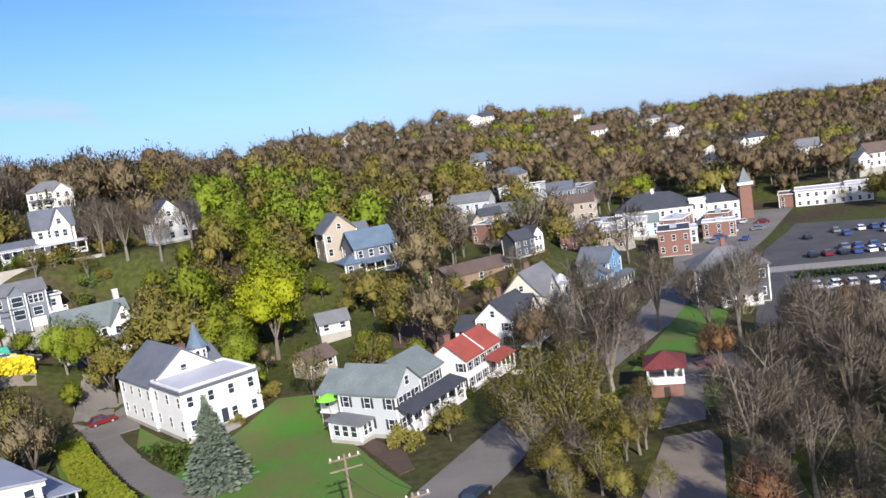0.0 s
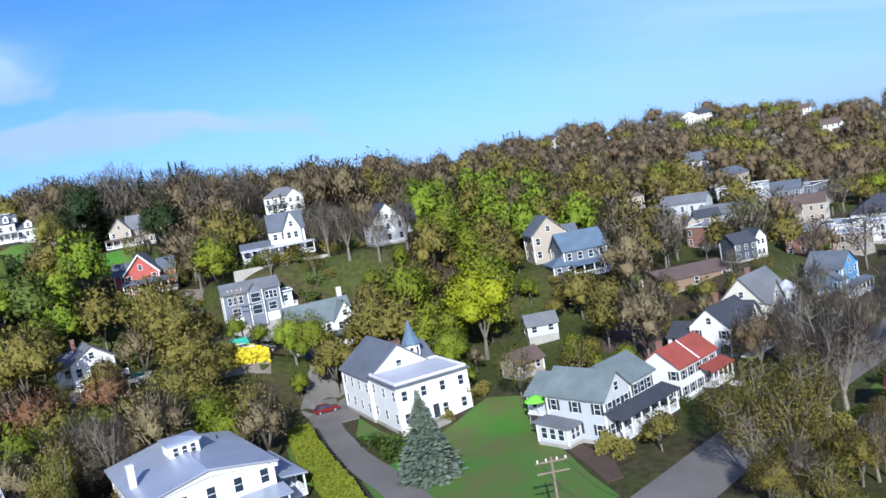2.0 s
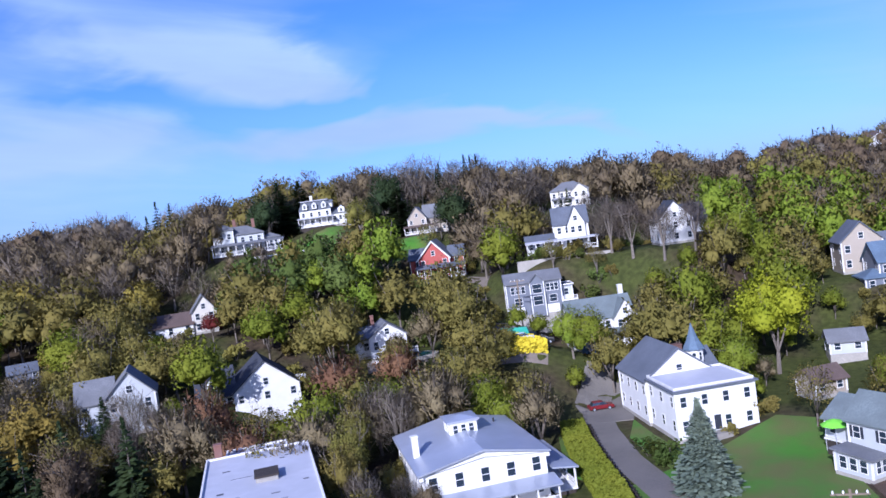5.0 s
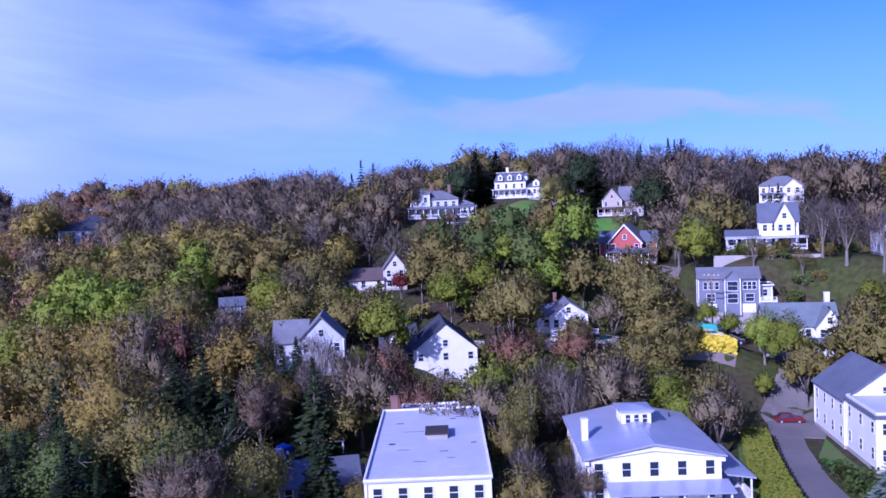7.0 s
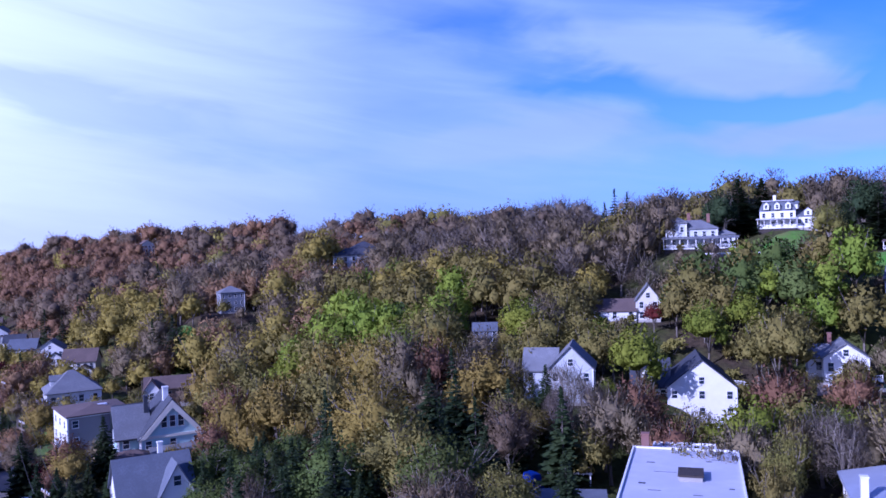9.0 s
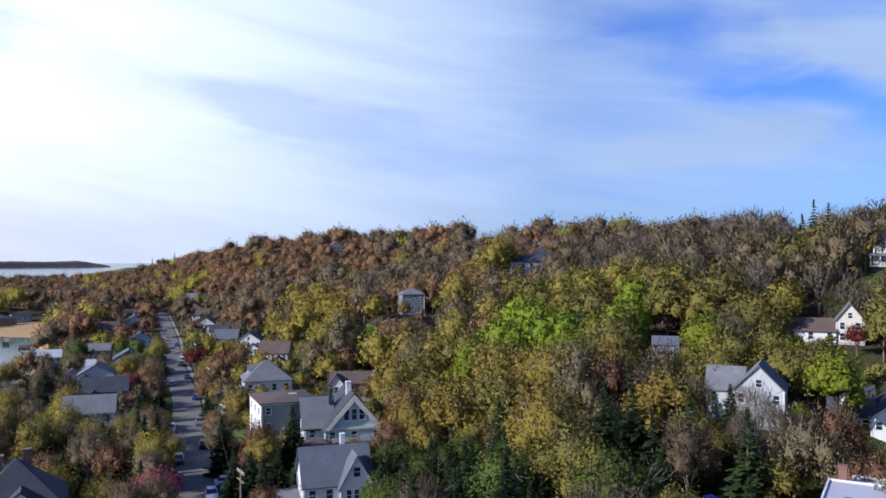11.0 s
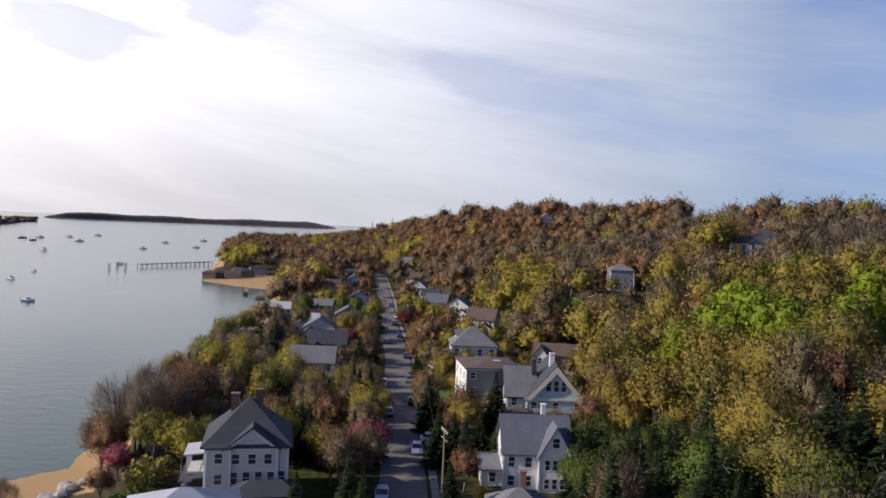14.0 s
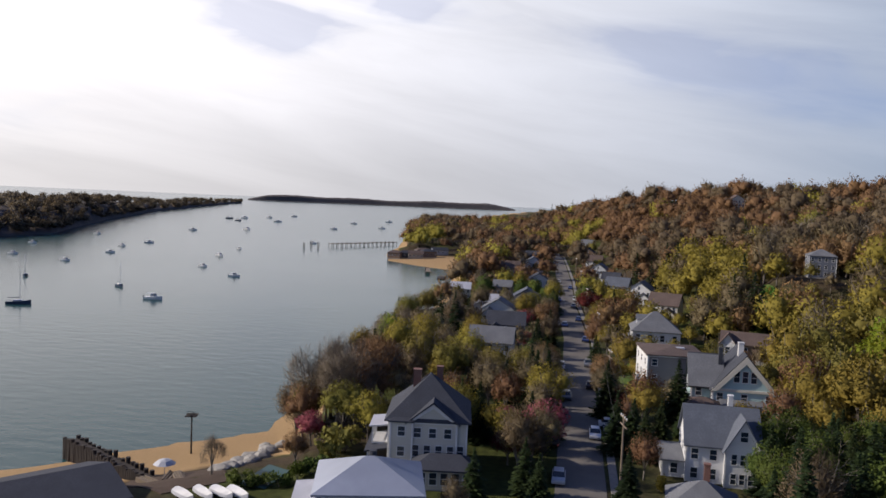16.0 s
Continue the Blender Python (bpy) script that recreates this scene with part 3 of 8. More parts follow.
def roof_shape(kind, x, y, w, d, z, rh, ov=0.45, th=0.22):
    """A roof on a rectangle: gable_x has its ridge along x, gable_y along y; hip, pyramid, flat, shed, mansard."""
    s = Shape()
    a, b = w / 2 + ov, d / 2 + ov
    if kind in ("gable_x", "gable_y"):
        drop = rh * ov / ((d if kind == "gable_x" else w) / 2)
        half, run = (b, a) if kind == "gable_x" else (a, b)
        pr = [(-half, z - drop), (0, z + rh), (half, z - drop), (half, z - drop + th), (0, z + rh + th * 1.2), (-half, z - drop + th)]
        vs = []
        for e in (-run, run):
            vs += [((x + e, y + u, v) if kind == "gable_x" else (x + u, y + e, v)) for u, v in pr]
        fs = [(i, (i + 1) % 6, 6 + (i + 1) % 6, 6 + i) for i in range(6)] + [(0, 5, 4, 1), (1, 4, 3, 2), (6, 7, 10, 11), (7, 8, 9, 10)]
        return s.add(vs, fs)
    if kind in ("hip", "pyramid"):
        run = 0 if kind == "pyramid" else max(abs(w - d) / 2, 0.2)
        rx, ry = (run, 0) if w >= d else (0, run)
        vs = [(x - a, y - b, z - 0.1), (x + a, y - b, z - 0.1), (x + a, y + b, z - 0.1), (x - a, y + b, z - 0.1)]
        vs += [(p[0], p[1], z + 0.12) for p in vs[:4]]
        if kind == "pyramid":
            vs.append((x, y, z + rh))
            return s.add(vs, BOX_F[:1] + BOX_F[2:] + [(4, 5, 8), (5, 6, 8), (6, 7, 8), (7, 4, 8)])
        vs += [(x - rx, y - ry, z + rh), (x + rx, y + ry, z + rh)]
        top = [(4, 5, 9, 8), (5, 6, 9), (6, 7, 8, 9), (7, 4, 8)] if w >= d else [(4, 5, 8), (5, 6, 9, 8), (6, 7, 9), (7, 4, 8, 9)]
        return s.add(vs, BOX_F[:1] + BOX_F[2:] + top)
    if kind == "mansard":
        i = min(w, d) * 0.13
        vs = [(x - a, y - b, z), (x + a, y - b, z), (x + a, y + b, z), (x - a, y + b, z), (x - a + i, y - b + i, z + rh), (x + a - i, y - b + i, z + rh), (x + a - i, y + b - i, z + rh), (x - a + i, y + b - i, z + rh)]
        return s.add(vs, BOX_F)
    if kind == "shed":
        vs = [(x - a, y - b, z - 0.1), (x + a, y - b, z - 0.1), (x + a, y + b, z + rh - 0.1), (x - a, y + b, z + rh - 0.1)]
        vs += [(p[0], p[1], p[2] + th) for p in vs]
        return s.add(vs, BOX_F)
    return s.box(x - a, y - b, z, x + a, y + b, z + 0.18)


def parapet(parent, x, y, w, d, z, ov, c=0.22):
    """A low kerb round a flat roof, one closed ring."""
    a, b = w / 2 + ov, d / 2 + ov
    ring = [(-a, -b), (a, -b), (a, b), (-a, b)]
    inner = [(-a + c, -b + c), (a - c, -b + c), (a - c, b - c), (-a + c, b - c)]
    vs = [(x + px, y + py, pz) for pz in (z + 0.18, z + 0.42) for px, py in ring + inner]
    fs = []
    for i in range(4):
        j = (i + 1) % 4
        fs += [(i, j, 8 + j, 8 + i), (4 + j, 4 + i, 12 + i, 12 + j), (8 + i, 8 + j, 12 + j, 12 + i)]
    Shape().add(vs, fs).part("parapet", TRIM, parent)


def wall_shape(x, y, w, d, z0, z1, roof, rh):
    s = Shape()
    a, b = w / 2, d / 2
    if roof == "gable_x":
        vs = [(x - a, y - b, z0), (x + a, y - b, z0), (x + a, y + b, z0), (x - a, y + b, z0), (x - a, y - b, z1), (x + a, y - b, z1), (x + a, y + b, z1), (x - a, y + b, z1), (x - a, y, z1 + rh), (x + a, y, z1 + rh)]
        return s.add(vs, [(0, 3, 2, 1), (0, 1, 5, 4), (2, 3, 7, 6), (1, 2, 6, 9, 5), (3, 0, 4, 8, 7), (4, 5, 9, 8), (6, 7, 8, 9)])
    if roof == "gable_y":
        vs = [(x - a, y - b, z0), (x + a, y - b, z0), (x + a, y + b, z0), (x - a, y + b, z0), (x - a, y - b, z1), (x + a, y - b, z1), (x + a, y + b, z1), (x - a, y + b, z1), (x, y - b, z1 + rh), (x, y + b, z1 + rh)]
        return s.add(vs, [(0, 3, 2, 1), (0, 1, 5, 8, 4), (2, 3, 7, 9, 6), (1, 2, 6, 5), (3, 0, 4, 7), (4, 8, 9, 7), (5, 6, 9, 8)])
    if roof == "shed":
        s.add([(x - a, y - b, z0), (x + a, y - b, z0), (x + a, y + b, z0), (x - a, y + b, z0), (x - a, y - b, z1), (x + a, y - b, z1), (x + a, y + b, z1 + rh), (x - a, y + b, z1 + rh)], BOX_F)
        return s
    return s.box(x - a, y - b, z0, x + a, y + b, z1)


def volume(parent, wall, roofm, x=0, y=0, w=10, d=9, h=6, roof="gable_x", rh=3, z0=0.0, ov=0.45, win=None, storeys=2, shutters=False, wh=1.5, ww=0.95,
           gable_win=(), trim=True, foundation=True, roof_label=""):
    """One block of a house: foundation, walls, roof, corner boards and windows. win: side -> columns."""
    vol = dict(x=x, y=y, w=w, d=d)
    if foundation:
        Shape().box(x - w / 2 - 0.08, y - d / 2 - 0.08, z0 - 4.5, x + w / 2 + 0.08, y + d / 2 + 0.08, z0 + 0.55).part("foundation", STONE, parent)
    base = z0 + (0.55 if foundation else 0)
    wall_shape(x, y, w, d, base, z0 + h, roof, rh).part("wall", wall, parent)
    roof_shape(roof, x, y, w, d, z0 + h + 0.01, rh, ov).part("roof", roofm, parent, roof_label)
    if roof == "flat":
        parapet(parent, x, y, w, d, z0 + h + 0.01, ov)
    if trim:
        for sx in (-1, 1):
            for sy in (-1, 1):
                cx, cy = x + sx * w / 2, y + sy * d / 2
                Shape().box(cx - 0.12, cy - 0.12, base, cx + 0.12, cy + 0.12, z0 + h - 0.02).part("corner_board", TRIM, parent)
    sh = h / storeys
    rows = [z0 + i * sh + (sh - wh) * 0.55 + (0.35 if i == 0 and foundation else 0) for i in range(storeys)]
    for side, cols in (win or {}).items():
        if cols:
            wall_windows(parent, vol, side, cols, rows, ww, wh, shutters)
    for side in gable_win:
        wall_windows(parent, vol, side, 1, [z0 + h + rh * 0.12], 0.9, min(1.2, rh * 0.45))
    return vol


def porch(parent, x0, x1, y0, y1, z, h=2.7, roofm=None, posts=4, rail=True, slope=0.5, up="b", deckm=None):
    """Deck, posts, rails and a sloping roof over a rectangle; up: the side on which the roof meets the house."""
    Shape().box(x0, y0, z - 0.25, x1, y1, z).part("deck", deckm or TRIM, parent)
    Shape().box(x0 + 0.2, y0 + 0.2, z - 4, x1 - 0.2, y1 - 0.2, z - 0.25).part("skirt", DARKWOOD, parent)
    pts = []
    n = posts
    along_x = up in "fb"
    for i in range(n):
        u = i / max(n - 1, 1)
        if along_x:
            pts.append((x0 + 0.12 + (x1 - x0 - 0.24) * u, (y0 + 0.12) if up == "b" else (y1 - 0.12)))
        else:
            pts.append(((x0 + 0.12) if up == "r" else (x1 - 0.12), y0 + 0.12 + (y1 - y0 - 0.24) * u))
    for px, py in pts:
        Shape().box(px - 0.1, py - 0.1, z, px + 0.1, py + 0.1, z + h).part("post", TRIM, parent)
    if rail:
        s = Shape()
        for (ax, ay), (bx, by) in zip(pts, pts[1:]):
            s.box(min(ax, bx) + (0.1 if along_x else -0.03), min(ay, by) + (-0.03 if along_x else 0.1), z + 0.85, max(ax, bx) - (0.1 if along_x else -0.03), max(ay, by) - (-0.03 if along_x else 0.1), z + 0.95)
            m = max(2, int(math.hypot(bx - ax, by - ay) / 0.3))
            for k in range(1, m):
                qx, qy = ax + (bx - ax) * k / m, ay + (by - ay) * k / m
                s.box(qx - 0.025, qy - 0.025, z + 0.05, qx + 0.025, qy + 0.025, z + 0.85)
        s.part("railing", TRIM, parent)
    if roofm:
        e = 0.35
        zl, zu = z + h, z + h + slope
        zz = {"b": (zl, zl, zu, zu), "f": (zu, zu, zl, zl), "r": (zl, zu, zu, zl), "l": (zu, zl, zl, zu)}[up]
        lo = [x0 - e, y0 - e, x1 + e, y1 + e]
        if up == "b":
            lo[3] = y1 - 0.01
        if up == "f":
            lo[1] = y0 + 0.01
        if up == "r":
            lo[2] = x1 - 0.01
        if up == "l":
            lo[0] = x0 + 0.01
        xs, ys = (lo[0], lo[2], lo[2], lo[0]), (lo[1], lo[1], lo[3], lo[3])
        vs = [(a, b, c) for a, b, c in zip(xs, ys, zz)] + [(a, b, c + 0.2) for a, b, c in zip(xs, ys, zz)]
        Shape().add(vs, BOX_F).part("porch_roof", roofm, parent)


def chimney(parent, x, y, z0, z1, s=0.8, material=None):
    Shape().box(x - s / 2, y - s / 2, z0, x + s / 2, y + s / 2, z1).box(x - s / 2 - 0.07, y - s / 2 - 0.07, z1, x + s / 2 + 0.07, y + s / 2 + 0.07, z1 + 0.18).part("chimney", material or BRICK, parent)


def dormer(parent, x, y, z, w, d, h, rh, wall, roofm, turn=0):
    """A small gabled dormer whose window faces -y before turning."""
    m = Matrix.Translation((x, y, z)) @ Matrix.Rotation(radians(turn), 4, "Z")
    for nm, sh, mat in (("dormer_wall", wall_shape(0, 0, w, d, 0, h, "gable_y", rh), wall), ("dormer_roof", roof_shape("gable_y", 0, 0, w, d, h + 0.01, rh, 0.2, 0.12), roofm)):
        ob = sh.part(nm, mat, parent)
        ob.matrix_basis = m
    q = m @ Vector((0, -d / 2, h * 0.2))
    add_window(parent, q.x, q.y, q.z, turn, min(0.8, w * 0.5), h * 0.7)


def rake(parent, x, y, half, z, rise, wide=0.4, material=None):
    """Two sloping boards that edge a front gable: half its width, eave height and rise."""
    s = Shape()
    for sx in (-1, 1):
        a, b = Vector((x + sx * half, y, z)), Vector((x, y, z + rise))
        c = [a, b, b - Vector((0, 0, wide * 1.4)), a - Vector((sx * wide, 0, 0))]
        s.add([p - Vector((0, 0.09, 0)) for p in c] + [p + Vector((0, 0.09, 0)) for p in c], BOX_F)
    s.part("rake_board", material or TRIM, parent)


def door(parent, x, y, z, turn=0, material=None):
    ob = Shape().box(-0.5, -0.05, 0, 0.5, 0.03, 2.1).part("door", material or SHUTTER, parent)
    ob.matrix_basis = pose(x, y, z, 0, 0, turn)


# ---- trees ----
def unit(rnd):
    while True:
        v = Vector((rnd.uniform(-1, 1), rnd.uniform(-1, 1), rnd.uniform(-1, 1)))
        if 0.05 < v.length < 1:
            return v.normalized()


def quad(vs, fs, c, a, b):
    o = len(vs)
    vs += [tuple(c - a - b), tuple(c + a - b * 0.6), tuple(c + a * 0.7 + b), tuple(c - a + b * 0.8)]
    fs.append((o, o + 1, o + 2, o + 3))


def ico_points(level):
    bm = bmesh.new()
    bmesh.ops.create_icosphere(bm, subdivisions=level + 1, radius=1.0)
    out = [v.co.copy() for v in bm.verts], [tuple(v.index for v in f.verts) for f in bm.faces]
    bm.free()
    return out


ICO = [ico_points(0), ico_points(1), ico_points(2)]


def broadleaf(seed, h, spread, sprays, length, width, leaves=0, leaf=0.3, low=0.3, core=0.0, simple=False, droop=0.0):
    """Trunk with forking limbs; a crown of slim twig sprays that fan outwards, with young leaves along their ends."""
    rnd = random.Random(seed)
    wood = Shape()
    base_r = 0.018 * h + 0.06
    fork = Vector((rnd.uniform(-0.3, 0.3), rnd.uniform(-0.3, 0.3), h * low))
    sides = (3, 3, 3) if simple else (6, 5, 4)
    wood.tube((0, 0, -1.0), fork, base_r * 1.25, base_r * 0.8, sides[0])
    n = rnd.randint(5, 7)
    for i in range(n):
        ang = (i + rnd.uniform(-0.3, 0.3)) * math.tau / n
        out = rnd.uniform(0.35, 0.95) if i else 0.1
        tip = Vector((math.cos(ang) * spread * out * 0.75, math.sin(ang) * spread * out * 0.75, h * rnd.uniform(0.68, 0.9)))
        mid = fork.lerp(tip, 0.5) + Vector((rnd.uniform(-0.4, 0.4), rnd.uniform(-0.4, 0.4), rnd.uniform(0, 0.06) * h))
        wood.tube(fork, mid, base_r * 0.55, base_r * 0.34, sides[1])
        wood.tube(mid, tip, base_r * 0.34, base_r * 0.12, sides[2])
        for _ in range(0 if simple else 4):
            st = mid.lerp(tip, rnd.uniform(0.0, 0.75))
            d = unit(rnd)
            d.z = abs(d.z) * 0.8 + 0.1
            e = st + Vector((d.x * spread * 0.5, d.y * spread * 0.5, d.z * h * 0.2))
            wood.tube(st, e, base_r * 0.2, base_r * 0.06, 3)
            for _ in range(2):
                f = st.lerp(e, rnd.uniform(0.4, 0.9))
                g = f + ((e - st).normalized() + unit(rnd) * 0.7).normalized() * spread * rnd.uniform(0.2, 0.4)
                wood.tube(f, g, base_r * 0.09, 0.015, 3)
    # broad masses run together into one uneven dome, open below
    lobes = [(Vector((0, 0, h * 0.62)), spread * 0.74, h * 0.36)]
    for k in range(5):
        ang = k * 1.257 + rnd.uniform(-0.4, 0.4)
        reach = spread * rnd.uniform(0.34, 0.6)
        lobes.append((Vector((math.cos(ang) * reach, math.sin(ang) * reach, h * rnd.uniform(0.44, 0.7))), spread * rnd.uniform(0.38, 0.56), h * rnd.uniform(0.18, 0.27)))
    shift = Vector((rnd.uniform(0, 50), rnd.uniform(0, 50), 0))
    vs, fs, ns = [], [], []

    def lump(p):
        return 1 + 0.24 * noise.noise(p * 0.42 + shift) + 0.14 * noise.noise(p * 1.1 + shift)

    def shade(normal):
        return tuple((normal + Vector((0, 0, 0.3)) + unit(rnd) * 0.36).normalized())

    for n_l, (c, rx, rz) in enumerate(lobes if core else ()):
        o = len(vs)
        pts, tris = ICO[(2 if not simple else 1) if n_l == 0 else 1 if not simple else 0]
        for u in pts:
            q = c + Vector((u.x * rx, u.y * rx, u.z * rz))
            q = c + (q - c) * core * (lump(q) + 0.35 * noise.noise(q * 0.9 + shift))
            vs.append(tuple(q))
            ns.append(shade(u))
        fs += [(o + i, o + j, o + k) for i, j, k in tris]
    weights = [rx * rz for _, rx, rz in lobes]

    def pick():
        while True:
            c, rx, rz = rnd.choices(lobes, weights)[0]
            u = unit(rnd)
            if u.z < -0.5:
                continue
            q = c + Vector((u.x * rx, u.y * rx, u.z * rz))
            p = c + (q - c) * lump(q)
            if all(l[0] is c or ((p.x - l[0].x) / l[1]) ** 2 + ((p.y - l[0].y) / l[1]) ** 2 + ((p.z - l[0].z) / l[2]) ** 2 > 0.5 for l in lobes):
                return c, p, Vector((u.x / rx, u.y / rx, u.z / rz)).normalized()

    for k in range(sprays):
        c, p, normal = pick()
        tip = c + (p - c) * rnd.uniform(0.6, 1.02)
        d = (normal * 0.7 + Vector((0, 0, 0.55 - droop)) + unit(rnd) * 0.5).normalized()
        L = length * rnd.uniform(0.6, 1.4)
        root = tip - d * L
        side = d.orthogonal().normalized()
        side.rotate(Matrix.Rotation(rnd.uniform(0, 6.28), 3, d))
        w = side * width * rnd.uniform(0.6, 1.3)
        o = len(vs)
        if k % 3:
            vs += [tuple(root + w), tuple(root - w * 0.4), tuple(tip)]
        else:
            vs += [tuple(root), tuple(tip - w), tuple(tip + w * 0.7 - d * 0.2 * L)]
        fs.append((o, o + 1, o + 2))
        ns += [shade(normal)] * 3
    for k in range(leaves):
        c, p, normal = pick()
        p = c + (p - c) * rnd.uniform(0.72, 1.06)
        face = (normal + unit(rnd) * 1.1).normalized()
        side = face.orthogonal().normalized()
        side.rotate(Matrix.Rotation(rnd.uniform(0, 6.28), 3, face))
        grow = face.cross(side)
        sz = leaf * rnd.uniform(0.55, 1.35)
        o = len(vs)
        vs += [tuple(p - side * sz * 0.42), tuple(p + side * sz * 0.42), tuple(p + grow * sz * 1.1)]
        fs.append((o, o + 1, o + 2))
        ns += [shade(normal)] * 3
    return wood, vs, fs, ns


def conifer(seed, h, spread, layers=22, per=17, sprays=3):
    rnd = random.Random(seed)
    wood = Shape().tube((0, 0, -1), (0, 0, h * 0.9), 0.02 * h + 0.05, 0.03, 6)
    vs, fs = [], []
    for k in range(layers):
        u = k / (layers - 1)
        z = h * (0.1 + 0.88 * u)
        reach = spread * (1 - u) ** 0.85 * rnd.uniform(0.85, 1.1) + 0.15
        for i in range(max(5, int(per * (1.1 - 0.5 * u)))):
            ang = rnd.uniform(0, math.tau)
            L = reach * rnd.uniform(0.7, 1.1)
            d = Vector((math.cos(ang), math.sin(ang), -0.28))
            side = Vector((-math.sin(ang), math.cos(ang), 0))
            for j in range(sprays):
                f = (j + rnd.uniform(0.2, 0.9)) / sprays
                c = Vector((0, 0, z)) + d * L * (0.2 + 0.75 * f) + side * rnd.uniform(-0.12, 0.12) * L + Vector((0, 0, rnd.uniform(-0.2, 0.2)))
                tilt = Vector((0, 0, rnd.uniform(-0.5, 0.5)))
                lift = d + Vector((0, 0, rnd.uniform(0.0, 0.5)))
                quad(vs, fs, c, lift * L * 0.66 / sprays, (side + tilt) * (0.24 + 0.16 * L) * (1.15 - 0.66 * f) * 3 / sprays)
    for _ in range(60):
        z = h * rnd.uniform(0.85, 1.0)
        quad(vs, fs, Vector((0, 0, z)) + unit(rnd) * 0.2, unit(rnd) * 0.15, unit(rnd) * 0.25)
    return wood, vs, fs


def bush(seed, r, h, count, leaf):
    rnd = random.Random(seed)
    wood = Shape()
    for _ in range(5):
        d = unit(rnd)
        wood.tube((0, 0, -0.5), (d.x * r * 0.6, d.y * r * 0.6, h * 0.6), 0.05, 0.02, 3)
    vs, fs = [], []
    lumps = [Vector((rnd.uniform(-0.6, 0.6) * r, rnd.uniform(-0.6, 0.6) * r, h * rnd.uniform(0.3, 0.75))) for _ in range(7)]
    for _ in range(count):
        p = rnd.choice(lumps) + unit(rnd) * r * 0.5 * rnd.uniform(0.3, 1)
        p.z = max(p.z, 0.05)
        a = unit(rnd)
        quad(vs, fs, p, a * leaf * 0.5, a.orthogonal().normalized() * leaf * 0.45)
    return wood, vs, fs


# kind: species -> (colour, builder arguments at unit size)
KINDS = {
    "bare": ("gray", dict(h=15, spread=5.4, sprays=2200, length=1.9, width=0.034, low=0.2)),
    "budding": ("brown", dict(h=15, spread=5.9, sprays=1900, length=1.5, width=0.07, leaves=700, leaf=0.26, low=0.18, core=0.42)),
    "rusty": ("rust", dict(h=14, spread=5.7, sprays=1500, length=1.4, width=0.075, leaves=1000, leaf=0.28, low=0.18, core=0.45)),
    "olive": ("olive", dict(h=14, spread=5.9, sprays=1000, length=1.2, width=0.08, leaves=1700, leaf=0.34, low=0.18, core=0.5)),
    "sparse": ("olive", dict(h=14, spread=5.6, sprays=1100, length=1.4, width=0.05, leaves=1300, leaf=0.26, low=0.2)),
    "golden": ("golden", dict(h=14, spread=5.9, sprays=1000, length=1.2, width=0.08, leaves=1700, leaf=0.34, low=0.18, core=0.5)),
    "lime": ("lime", dict(h=14, spread=5.5, sprays=600, length=1.0, width=0.1, leaves=2200, leaf=0.36, low=0.18, core=0.56)),
    "yellow": ("yellow", dict(h=14, spread=5.4, sprays=300, length=0.9, width=0.1, leaves=2500, leaf=0.36, low=0.2, core=0.58)),
    "leafy": ("green", dict(h=13, spread=5.2, sprays=400, length=1.0, width=0.1, leaves=2300, leaf=0.36, low=0.18, core=0.58)),
    "pine": ("conifer", dict(h=16, spread=5.6, sprays=1300, length=1.1, width=0.13, leaves=1500, leaf=0.42, low=0.12, core=0.6, droop=0.5)),
    "pink": ("pink", dict(h=6.5, spread=3.2, sprays=300, length=0.8, width=0.05, leaves=1700, leaf=0.24, low=0.2, core=0.5)),
    "maroon": ("maroon", dict(h=7.5, spread=3.8, sprays=300, length=0.9, width=0.06, leaves=1700, leaf=0.28, low=0.2, core=0.5)),
}
TREE_WORDS = {
    "bare": ("tall leafless deciduous tree with gray branching twigs", "tree"),
    "budding": ("tall deciduous tree with brown spring buds", "tree"),
    "rusty": ("deciduous tree with rust-red spring buds", "tree"),
    "olive": ("deciduous tree with soft olive-green spring foliage", "tree"),
    "sparse": ("deciduous tree with sparse olive-green young leaves", "tree"),
    "golden": ("deciduous tree with golden-olive spring blossom", "tree"),
    "lime": ("deciduous tree in fresh lime-green leaf", "tree"),
    "yellow": ("rounded maple in bright yellow-green leaf", "tree"),
    "leafy": ("dense dark green broadleaf tree in full leaf", "tree"),
    "pine": ("broad dark green pine with dense spreading boughs", "tree"),
    "pink": ("small ornamental tree in pink spring blossom", "tree"),
    "maroon": ("small ornamental tree with dark maroon leaves", "tree"),
    "conifer": ("tall dark green conifer with drooping boughs", "tree"),
    "spruce": ("conical blue spruce with dense silvery needles", "tree"),
    "bush": ("rounded green garden shrub", "shrub"),
    "olive_bush": ("loose olive-brown spring shrub", "shrub"),
}
TEMPLATES = {}


